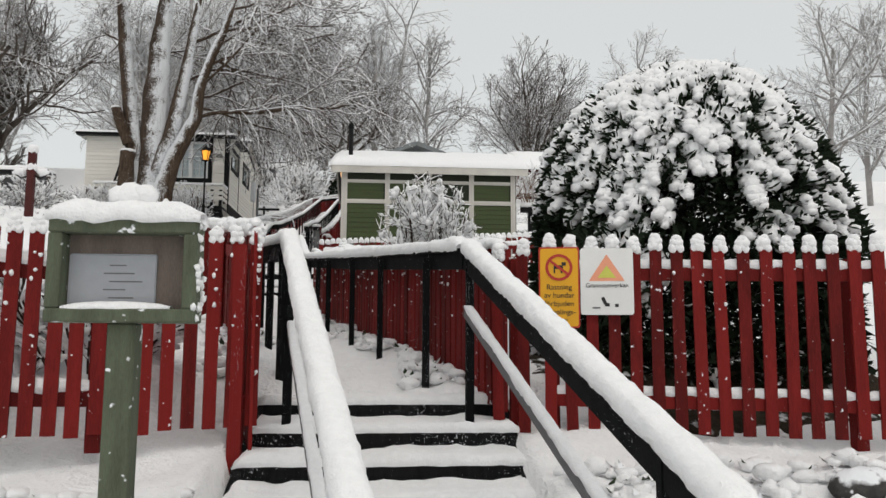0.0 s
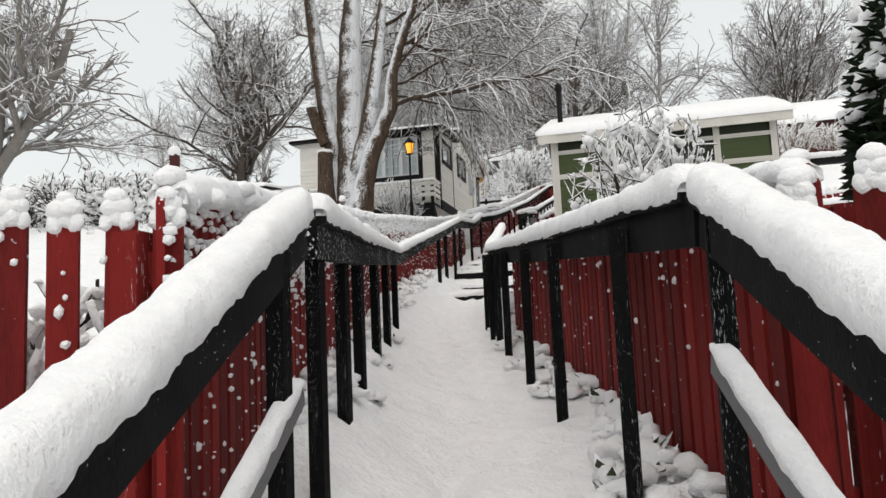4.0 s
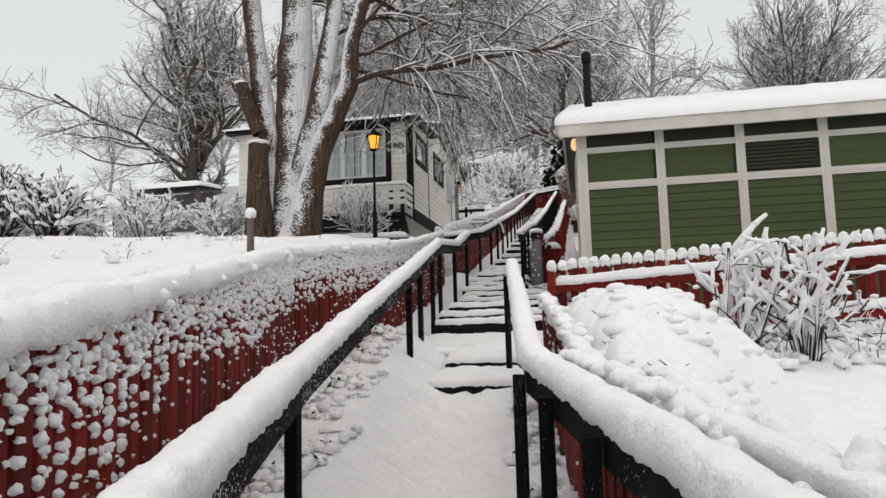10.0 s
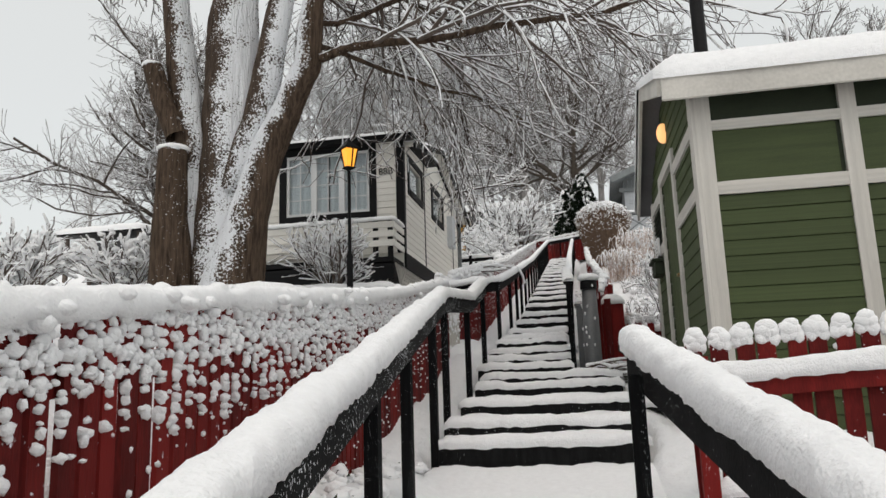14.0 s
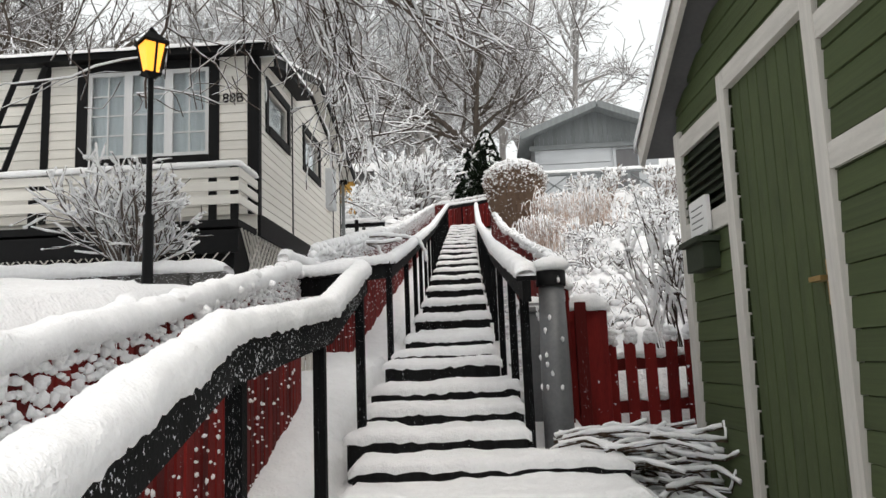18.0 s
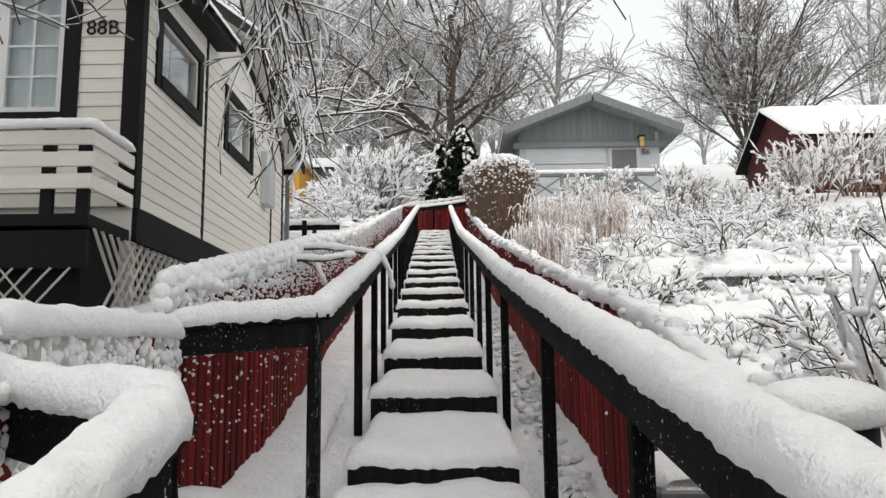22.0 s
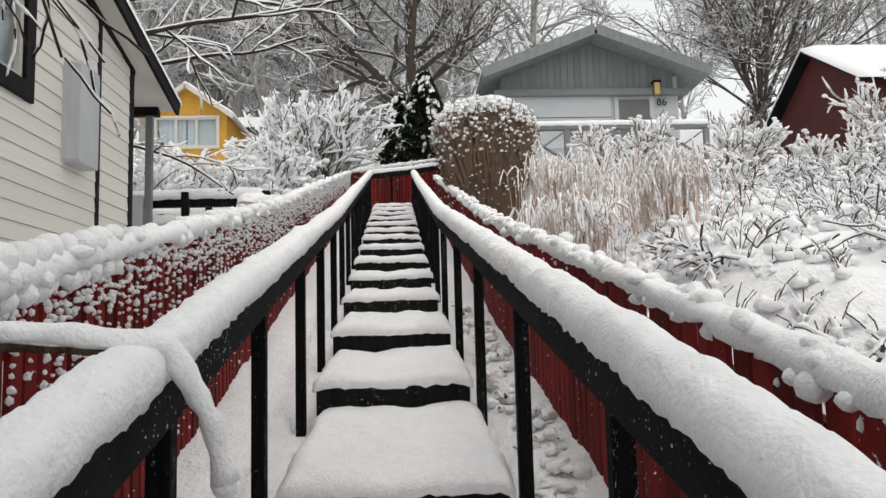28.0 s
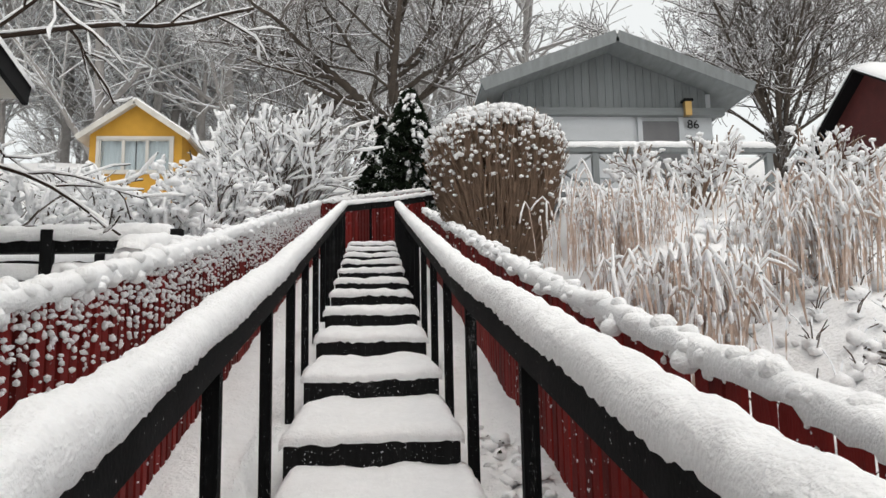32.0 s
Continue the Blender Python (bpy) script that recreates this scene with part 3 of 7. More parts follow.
handrail("left_path_rail", "black timber handrail under a thick ridge of snow", LEFT_RAIL, (5.7, 6.46, 7.18, 8.33, 9.5, 10.9, 15.34, 16.42, 18.05, 19.15, 20.4, 21.7), -0.015, mat=BLACK_SNOWY)
handrail("left_rail_return", "short black rail turning back to the red fence", ((-3.17, 21.78, 4.82), (-3.70, 22.27, 4.85)), ())
handrail("left_stair_rail", "black timber stair rail heaped with snow", LEFT_RAIL_UP, (23.85, *[y + 0.05 for y in UPPER[8:]]), -0.01)
handrail("right_path_rail", "black timber handrail under a thick ridge of snow", RIGHT_RAIL, (5.85, 7.15, 8.27, 9.53, 10.2, 10.85, 11.45, 15.5), -0.065)
handrail("right_stair_rail", "black timber stair rail heaped with snow", RIGHT_RAIL_UP, (21.4, 22.4, 23.8, *[y + 0.05 for y in UPPER[8:]]), 0.01)
handrail("entrance_rail", "sloping black handrail of the entrance steps, snow on top", ((0.57, 5.2, 2.08), (1.02, 2.15, 0.94)), (5.15, 2.6), 0.0)
handrail("entrance_rail", "sloping black handrail of the entrance steps, snow on top", ((-0.66, 5.4, 2.16), (-0.05, 2.2, 0.88)), (5.15, 2.5), 0.0)


def low_rail(a, b):
    lr = thing("lower_rail", "thin grey lower rail beside the entrance steps, dusted with snow", "handrail")
    mk = Mesher()
    mk.beam(a, b, 0.045, 0.07)
    part("rail_bar", mk, GREY_DARK, lr)
    mk = Mesher()
    snow_ridge(mk, [(p[0], p[1], p[2] + 0.033) for p in (a, b)], 0.055, 0.03, seed=a[0])
    part("snow_cap", mk, SNOW, lr, smooth=True)


low_rail((0.56, 5.15, 1.68), (0.93, 2.6, 0.62))
low_rail((-0.63, 5.3, 1.62), (-0.10, 2.5, 0.5))


# ---- picket fences ----
def picket_mesh(name, w, h, t, mat, peak=0.06):
    bm = bmesh.new()
    prof = [(-w / 2, 0), (w / 2, 0), (w / 2, h - peak), (0, h), (-w / 2, h - peak)]
    a = [bm.verts.new((x, -t / 2, z)) for x, z in prof]
    b = [bm.verts.new((x, t / 2, z)) for x, z in prof]
    bm.faces.new(a)
    bm.faces.new(b[::-1])
    for i in range(5):
        bm.faces.new((a[i], b[i], b[(i + 1) % 5], a[(i + 1) % 5]))
    bmesh.ops.recalc_face_normals(bm, faces=bm.faces)
    me = bpy.data.meshes.new(name)
    bm.to_mesh(me)
    bm.free()
    me.materials.append(mat)
    return me


def fence(name, label, nodes, spacing, w, h, face, cap="ridge", lumps=0.0, rails=(0.25, 0.85), seed=1, lift=0.0, fall=0.6, rail_w=0.09, mat=None, rail_side=-1, tip=1.0, rail_snow=0.05, stack=0, ridge=1.0, knobs=0.0):
    """Pickets along a line of their tops; face: the side (+1 to the right of the line) that carries the pickets."""
    rng = np.random.default_rng(seed)
    mat = mat or RED
    fe = thing(name, label, "fence")
    runs = [sample(pair, spacing) for pair in zip(nodes, nodes[1:])]
    pts = np.concatenate([r[:-1] for r in runs[:-1]] + [runs[-1]])
    marks = list(np.cumsum([0] + [len(r) - 1 for r in runs]))
    d = np.gradient(pts, axis=0)
    me = picket_mesh("picket", w, h, 0.022, mat)
    lump_mk, cap_mk = Mesher(), Mesher()
    for p, q in zip(pts, d):
        a = math.degrees(math.atan2(q[1], q[0]))
        ob = new("picket", me)
        ob.parent = fe
        dz = rng.normal(0, 0.006)
        ob.matrix_basis = pose(p[0], p[1], p[2] - h + dz, rng.normal(0, 0.12), rng.normal(0, 0.5), a + rng.normal(0, 1.2))
        side = np.array((math.sin(math.radians(a)), -math.cos(math.radians(a)))) * face * -rail_side
        if cap == "tips":
            t3 = q / np.linalg.norm(q)
            for e, dn, sc, tall in ((0, -0.005, 0.46 * tip, 0.9), (-0.16, 0.02, 0.44 * tip, 1.0), (0.16, 0.022, 0.42 * tip, 1.0), (-0.34, 0.055, 0.32 * tip, 1.4), (0.32, 0.06, 0.30 * tip, 1.4), (-0.05, 0.045, 0.38 * tip, 1.2)):
                k = w * sc * rng.uniform(0.8, 1.15)
                lump_mk.lump((p[0] + t3[0] * e * w + side[0] * 0.006, p[1] + t3[1] * e * w + side[1] * 0.006, p[2] - dn + dz), (k * 1.1, k, k * tall), rng, ICO2, 0.10)
        way = q[:2] / np.linalg.norm(q[:2])
        crust = 0.17 + 0.06 * noise.noise((p[1] * 0.5, seed, 0.0)) + 0.06 * noise.noise((p[1] * 4, seed, 1.0))
        column = crust + 0.16 + 0.08 * noise.noise((p[1] * 0.8, seed, 2.0)) + 0.12 * noise.noise((p[1] * 7, seed, 3.0))
        for r in range(stack):
            u = r / stack
            if u < crust:
                row = ((-0.46, 0.98, 1.15), (-0.05, 0.55, 0.95), (0.34, 0.80, 1.0))
            elif u < column:
                row = ((-0.46, 0.88, 1.05), (0.30, 0.10, 0.6), (-0.2, 0.12, 0.7))
            else:
                row = ((-0.42, 0.20 - 0.10 * u, 0.62), (0.2, 0.06, 0.5))
            for e, keep, big in row:
                if rng.uniform() > keep:
                    continue
                e = (e + rng.normal(0, 0.09)) * w
                k = rng.uniform(0.010, 0.0185) * big * (1.1 - 0.3 * u) * float(np.interp(p[1], (9, 15, 24, 29), (0.68, 0.95, 0.9, 0.66)))
                lump_mk.lump((p[0] + side[0] * 0.016 + way[0] * e, p[1] + side[1] * 0.016 + way[1] * e, p[2] - 0.03 - r * 0.031 + rng.normal(0, 0.010)), (k * 1.2, k * 1.2, k * rng.uniform(0.7, 1.5)), rng, ICO2 if 5.5 < p[1] < 18 and u < column else ICO1, 0.3)
        for _ in range(rng.poisson(lumps)):
            u = rng.beta(1.0, 2.2) * fall
            s = rng.uniform(0.005, 0.014) * (1.2 - 0.5 * u)
            e = rng.uniform(-0.45, 0.45) * w
            lump_mk.lump((p[0] + side[0] * 0.014 + q[0] / spacing * e, p[1] + side[1] * 0.014 + q[1] / spacing * e, p[2] - 0.05 - u * h), (s, s, s * rng.uniform(0.8, 1.5)), rng, ICO1, 0.2)
    step = max(1, int(2.0 / spacing))
    marks = sorted({int(k) for a, b in zip(marks, marks[1:]) for k in (*range(int(a), int(b) - step // 2, step), b)})
    for f in rails:
        for i, j in zip(marks, marks[1:]):
            a, b = pts[i], pts[j]
            a3, b3 = a.copy(), b.copy()
            off = np.array((d[i][1], -d[i][0], 0))
            off = off / np.linalg.norm(off) * 0.032 * face * rail_side
            a3[2] -= h * (1 - f)
            b3[2] -= h * (1 - f)
            mk = Mesher()
            mk.beam(a3 + off, b3 + off, 0.035, rail_w)
            part("fence_rail", mk, mat, fe)
            if cap == "tips":
                mk = Mesher()
                off2 = off * 1.3
                snow_ridge(mk, [a3 + off2 + (0, 0, rail_w / 2), b3 + off2 + (0, 0, rail_w / 2)], 0.06, rail_snow, seed=i)
                part("snow_on_rail", mk, SNOW, fe, smooth=True)
    for i in marks:
        off = np.array((d[i][1], -d[i][0], 0))
        off = off / np.linalg.norm(off) * 0.09 * face * rail_side
        x, y = pts[i][0] + off[0], pts[i][1] + off[1]
        g = ground_z(x, y) - 0.2
        top = pts[i][2] - 0.12
        g = max(g, pts[i][2] - h - 0.10)
        if top > g + 0.3:
            block("fence_post", (x, y, (g + top) / 2), (0.08, 0.08, top - g), mat, fe)
    if cap == "ridge":
        snow_ridge(cap_mk, [(p[0], p[1], p[2] - 0.03 + lift) for p in pts[:: max(1, int(0.5 / spacing))]] + [tuple(pts[-1] + (0, 0, -0.03 + lift))], 0.11 * ridge, 0.07 * ridge, step=0.05, lump=0.4, seed=seed + 0.5, hang=0.02)
        for p in pts:
            for _ in range(3):
                k = rng.uniform(0.024, 0.042) * tip
                cap_mk.lump((p[0] + rng.normal(0, 0.025), p[1] + rng.normal(0, 0.04), p[2] + rng.uniform(-0.06, 0.034) * tip), (k * 1.2, k * 1.2, k * rng.uniform(0.7, 1.1)), rng, ICO2, 0.10)
            if p[1] < knobs:
                for j in range(3):
                    k = rng.uniform(0.044, 0.058) * (1 - 0.08 * j)
                    cap_mk.lump((p[0] + rng.normal(0.012, 0.012), p[1] + rng.normal(0, 0.008), p[2] + 0.045 - 0.06 * j), (k, k, k), rng, ICO2, 0.10)
        part("snow_cap", cap_mk, SNOW, fe, "thick lumpy snow along the picket tops", smooth=True)
    if lump_mk.v:
        part("clinging_snow", lump_mk, SNOW, fe, "lumps of wet snow stuck to the pickets", smooth=True, kind="stuff")
    return fe


fence("left_fence", "red picket fence plastered with clinging snow", LEFT_FENCE, 0.105, 0.078, 1.45, 1, lumps=4.0, seed=3, stack=38, fall=0.95, ridge=1.1, tip=0.9)
fence("left_stair_fence", "red picket fence plastered with clinging snow", LEFT_FENCE_UP, 0.115, 0.075, 1.50, 1, lumps=4.0, seed=4, stack=36, fall=0.9, knobs=29.0)
fence("right_fence", "red picket fence with snowy tops along the path", RIGHT_FENCE, 0.115, 0.085, 1.15, -1, lumps=1.5, seed=5, tip=1.0, ridge=0.85)
fence("right_stair_fence", "red picket fence with snowy tops along the stairs", RIGHT_FENCE_UP, 0.125, 0.09, 1.40, -1, lumps=1.2, seed=6, tip=1.0, ridge=0.95)
fence("front_fence_left", "red picket fence facing the street, snow on its rails", ((-0.80, 4.9, 2.16), (-1.6, 4.55, 2.14), (-4.6, 3.9, 2.2)), 0.115, 0.075, 1.20, 1, cap="tips", lumps=6.0, rails=(0.17, 0.76), seed=7, tip=0.85, fall=0.8, rail_side=1, rail_snow=0.07)
fence("front_fence_right", "red picket fence facing the street, snow on its tips", ((0.78, 5.2, 2.12), (1.1, 5.05, 2.16), (4.6, 4.35, 2.12)), 0.135, 0.075, 1.25, 1, cap="tips", lumps=0.3, rails=(0.16, 0.82), seed=8)
fence("shed_fence", "red picket fence with round snow caps beside the green shed", ((-1.35, 16.8, 3.72), (4.6, 17.0, 4.05)), 0.12, 0.088, 1.15, 1, cap="tips", lumps=0.8, rails=(0.25, 0.74), seed=9, tip=1.1, rail_side=1, rail_snow=0.10)
fence("garden_fence", "low red picket fence with snowy tips by the stairs", ((-1.48, 22.4, 4.38), (-0.2, 22.45, 4.42)), 0.13, 0.08, 0.75, 1, cap="tips", lumps=0.4, rails=(0.3, 0.7), seed=10)


# ---- buildings ----
def rects(length, z0, z1, holes):
    """The rectangles that are left of a wall when its openings are cut."""
    us = sorted({0, length, *[h[0] for h in holes], *[h[1] for h in holes]})
    out = []
    for a, b in zip(us, us[1:]):
        cuts = sorted((h[2], h[3]) for h in holes if h[0] < b and h[1] > a)
        z = z0
        for c0, c1 in cuts:
            if c0 > z:
                out.append((a, b, z, c0))
            z = max(z, c1)
        if z < z1:
            out.append((a, b, z, z1))
    return out


class Wall:
    """An upright wall from a point along a heading; u runs along it, n is the way it faces."""

    def __init__(self, x, y, heading, length):
        self.o, self.a, self.length = (x, y), heading, length
        c, s = math.cos(radians(heading)), math.sin(radians(heading))
        self.u, self.n = (c, s), (s, -c)

    def at(self, u, n, z):
        return (self.o[0] + self.u[0] * u + self.n[0] * n, self.o[1] + self.u[1] * u + self.n[1] * n, z)

    def piece(self, name, u0, u1, z0, z1, n0, n1, mat, parent, label=""):
        return block(name, self.at((u0 + u1) / 2, (n0 + n1) / 2, (z0 + z1) / 2), (u1 - u0, abs(n1 - n0), z1 - z0), mat, parent, self.a, label)

    def core(self, z0, z1, holes, mat, parent, thick=0.12):
        mk = Mesher()
        for a, b, c, d in rects(self.length, z0, z1, holes):
            mk.box((a, -0.001, c), (b, thick, d), pose(*self.o, 0, 0, 0, self.a))
        return part("wall", mk, mat, parent)

    def boards(self, z0, z1, board, holes, mat, parent, top=None, proud=0.022):
        """Lapped boards; top(u) gives the wall's height at u for a gable."""
        z = z0
        while z < z1 - 0.02:
            e = min(z + board, z1)
            zm = (z + e) / 2
            us = [(0.0, self.length)]
            for h in holes:
                if h[2] < e - 0.01 and h[3] > z + 0.01:
                    us = [q for a, b in us for q in ((a, min(b, h[0])), (max(a, h[1]), b)) if q[1] - q[0] > 0.02]
            for a, b in us:
                if top:
                    while a < b and top(a) < zm:
                        a += 0.02
                    while b > a and top(b) < zm:
                        b -= 0.02
                if b - a > 0.05:
                    ob = block("board", self.at((a + b) / 2, proud / 2, zm), (b - a, proud, e - z - 0.006), mat, parent, self.a)
                    ob.matrix_basis = pose(*self.at((a + b) / 2, proud / 2 + 0.003, zm), 0, 0, self.a) @ pose(0, 0, 0, -4) @ Matrix.Diagonal((b - a, proud, e - z - 0.004, 1))
            z = e


def window(wall, u0, u1, z0, z1, parent, trim=BLACK_TRIM, inner=WHITE_TRIM, sashes=3, cols=2, rows=4, casing=0.13, curtain=True, back=ROOM, f=0.045):
    """A framed window in its opening: casing, sashes, glazing bars, panes, curtains and a dark sheet that stands in for
    the dim room.
    """
    w = new("window")
    w.parent = parent
    p = wall.piece
    p("casing", u0 - casing, u0, z0 - casing, z1 + casing, 0.0, 0.05, trim, w)
    p("casing", u1, u1 + casing, z0 - casing, z1 + casing, 0.0, 0.05, trim, w)
    p("casing", u0, u1, z1, z1 + casing, 0.0, 0.05, trim, w)
    p("window_sill", u0 - 0.01, u1 + 0.01, z0 - casing, z0, 0.0, 0.065, trim, w)
    step = (u1 - u0) / sashes
    for k in range(sashes):
        a, b = u0 + k * step, u0 + (k + 1) * step
        p("sash", a, a + f, z0, z1, -0.03, 0.02, inner, w)
        p("sash", b - f, b, z0, z1, -0.03, 0.02, inner, w)
        p("sash", a + f, b - f, z0, z0 + f, -0.03, 0.02, inner, w)
        p("sash", a + f, b - f, z1 - f, z1, -0.03, 0.02, inner, w)
        for i in range(1, cols):
            c = a + f + (b - a - 2 * f) * i / cols
            p("glazing_bar", c - 0.01, c + 0.01, z0 + f, z1 - f, -0.012, 0.014, inner, w)
        for j in range(1, rows):
            c = z0 + f + (z1 - z0 - 2 * f) * j / rows
            p("glazing_bar", a + f, b - f, c - 0.01, c + 0.01, -0.012, 0.012, inner, w)
        g = p("pane", a + f, b - f, z0 + f, z1 - f, -0.022, -0.017, GLASS, w)
        g.visible_shadow = False
    if curtain:
        for a, b in ((u0, u0 + (u1 - u0) * 0.49), (u1 - (u1 - u0) * 0.49, u1)):
            mk = Mesher()
            n = 24
            vs = []
            for i in range(n + 1):
                u = a + (b - a) * i / n
                for z in (z0, z1):
                    vs.append(wall.at(u, -0.10 - 0.018 * math.sin(i * 1.7), z))
            mk.add(vs, [(2 * i, 2 * i + 2, 2 * i + 3, 2 * i + 1) for i in range(n)])
            part("curtain", mk, CURTAIN, w, smooth=True)
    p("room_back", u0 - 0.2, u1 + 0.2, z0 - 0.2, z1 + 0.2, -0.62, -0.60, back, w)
    return w


def slab(name, corners, thick, mat, parent, label="", smooth=False):
    """A sloping slab on four corners (its upper face), thick downward."""
    mk = Mesher()
    v = [tuple(c) for c in corners] + [(c[0], c[1], c[2] - thick) for c in corners]
    mk.add(v, [(0, 1, 2, 3), (7, 6, 5, 4), (0, 4, 5, 1), (1, 5, 6, 2), (2, 6, 7, 3), (3, 7, 4, 0)])
    return part(name, mk, mat, parent, label)


def snow_slab(corners, thick, parent, seed=0.0, n=28, over=0.05):
    """Deep roof snow on four corners (eave a, eave b, ridge b, ridge a), with a soft uneven edge."""
    a, b, c, d = (Vector(q) for q in corners)
    mk, m = Mesher(), 14
    top, verts = [], []
    ex, ey = (b - a).normalized() * over, (a - d).normalized() * over
    for j in range(m + 1):
        v = j / m
        for i in range(n + 1):
            u = i / n
            p = (a + ey - ex).lerp(b + ey + ex, u).lerp((d - ex).lerp(c + ex, u), v)
            e = min(u * (b - a).length, (1 - u) * (b - a).length, v * (d - a).length + 0.0)
            h = thick * (0.35 + 0.65 * min(1.0, e / 0.10) ** 0.5)
            h += 0.02 * noise.noise((p.x * 2.2, p.y * 2.2, seed)) + 0.015 * noise.noise((p.x * 7, p.y * 7, seed))
            if j == 0:
                p = p + ey * 0.4 * noise.noise((p.x * 5, p.y * 5, seed + 2))
            verts.append((p.x, p.y, p.z + max(h, 0.03)))
    k = n + 1
    mk.add(verts, [(j * k + i, j * k + i + 1, (j + 1) * k + i + 1, (j + 1) * k + i) for j in range(m) for i in range(n)])
    rim = [i for i in range(k)] + [j * k + n for j in range(1, m + 1)] + [m * k + i for i in range(n - 1, -1, -1)] + [j * k for j in range(m - 1, 0, -1)]
    base = len(verts)

    def under(q):
        w = (Vector((q[0], q[1], 0)) - Vector((a.x, a.y, 0)))
        run = Vector((d.x - a.x, d.y - a.y, 0))
        return a.z + (d.z - a.z) * (w.dot(run) / run.length_squared) - 0.015

    low = [(verts[i][0], verts[i][1], under(verts[i])) for i in rim]
    mk.v.append(np.array(low))
    mk.count += len(low)
    r = len(rim)
    mk.f.extend([(rim[(q + 1) % r], rim[q], base + q, base + (q + 1) % r) for q in range(r)])
    return part("roof_snow", mk, SNOW, parent, "thick smooth snow on the roof", smooth=True)


# green shed beside the path
shed = thing("green_shed", "green boarded shed with white trim and a snowy roof", "shed")
sx0, sx1, sy0, sy1, sz0 = -1.00, 3.20, 18.42, 21.44, 2.9
south = Wall(sx0, sy0, 0, sx1 - sx0)
west = Wall(sx0 - 0.11, sy1, -87.9, sy1 - sy0)
north = Wall(sx1, sy1, 180, sx1 - sx0)
east = Wall(sx1, sy0, 90, sy1 - sy0)
EAVE, RIDGE, RY = 5.76, 6.38, 19.95


def shed_top(u):
    y = sy1 - u
    return EAVE + (RIDGE - EAVE) * (1 - abs(y - RY) / (RY - sy0 + 0.05)) - 0.08


DOOR_U = (0.92, 1.80, 3.5, 5.52)
VENT_U = (0.12, 0.80, 5.00, 5.36)
south.core(sz0, EAVE - 0.05, [], DARK_GREEN, shed)
north.core(sz0, EAVE - 0.05, [], DARK_GREEN, shed)
east.core(sz0, EAVE - 0.05, [], DARK_GREEN, shed)
west.core(sz0, EAVE - 0.05, [], DARK_GREEN, shed)
mk = Mesher()
mk.add([west.at(0, 0, EAVE - 0.06), west.at(west.length, 0, EAVE - 0.06), west.at(sy1 - RY, 0, RIDGE - 0.1), west.at(0, -0.1, EAVE - 0.06), west.at(west.length, -0.1, EAVE - 0.06), west.at(sy1 - RY, -0.1, RIDGE - 0.1)], [(0, 1, 2), (5, 4, 3), (0, 3, 4, 1), (1, 4, 5, 2), (2, 5, 3, 0)])
part("gable", mk, GREEN, shed)
mk = Mesher()
mk.add([east.at(0, 0, EAVE - 0.06), east.at(east.length, 0, EAVE - 0.06), east.at(RY - sy0, 0, RIDGE - 0.1), east.at(0, -0.1, EAVE - 0.06), east.at(east.length, -0.1, EAVE - 0.06), east.at(RY - sy0, -0.1, RIDGE - 0.1)], [(0, 1, 2), (5, 4, 3), (0, 3, 4, 1), (1, 4, 5, 2), (2, 5, 3, 0)])
part("gable", mk, GREEN, shed)
POSTS_U = (0.0, 1.02, 2.04, 3.06, 4.08)
south.boards(sz0, 4.86, 0.115, [], GREEN, shed)
for a, b in zip(POSTS_U, POSTS_U[1:]):
    if a == 2.04:
        for k in range(7):
            south.piece("louvre_slat", a + 0.06, b - 0.06, 5.0 + 0.05 * k, 5.035 + 0.05 * k, 0.0, 0.03, DARK_GREEN, shed)
    else:
        south.piece("green_panel", a + 0.05, b - 0.05, 4.96, 5.36, 0.0, 0.016, GREEN, shed)
    south.piece("upper_panel", a + 0.05, b - 0.05, 5.44, 5.70, 0.0, 0.016, DARK_GREEN, shed)
for u in POSTS_U:
    south.piece("corner_board" if u in (0.0, 4.08) else "upright_board", u - 0.015, u + 0.10, sz0, 5.72, 0.0, 0.045, WHITE_TRIM, shed)
south.piece("trim_band", 0.1, 4.08, 4.86, 4.96, 0.02, 0.042, WHITE_TRIM, shed)
south.piece("trim_band", 0.1, 4.08, 5.36, 5.44, 0.02, 0.042, WHITE_TRIM, shed)
west.boards(sz0, RIDGE, 0.115, [DOOR_U, VENT_U], GREEN, shed, top=shed_top)
L = west.length
west.piece("corner_board", L - 0.11, L + 0.045, sz0, 5.72, 0.0, 0.045, WHITE_TRIM, shed)
west.piece("corner_board", -0.02, 0.10, sz0, 5.55, 0.0, 0.045, WHITE_TRIM, shed)
west.piece("trim_band", 0.1, DOOR_U[0] - 0.1, 4.86, 4.97, 0.02, 0.046, WHITE_TRIM, shed)
west.piece("trim_band", 0.1, DOOR_U[0] - 0.1, 5.39, 5.50, 0.02, 0.046, WHITE_TRIM, shed)
west.piece("trim_band", DOOR_U[1] + 0.1, L - 0.11, 4.86, 4.96, 0.02, 0.046, WHITE_TRIM, shed)
west.piece("trim_band", DOOR_U[1] + 0.1, L - 0.11, 5.36, 5.46, 0.02, 0.046, WHITE_TRIM, shed)
west.piece("vent_back", VENT_U[0], VENT_U[1], VENT_U[2], VENT_U[3], -0.06, 0.0, DARK_GREEN, shed)
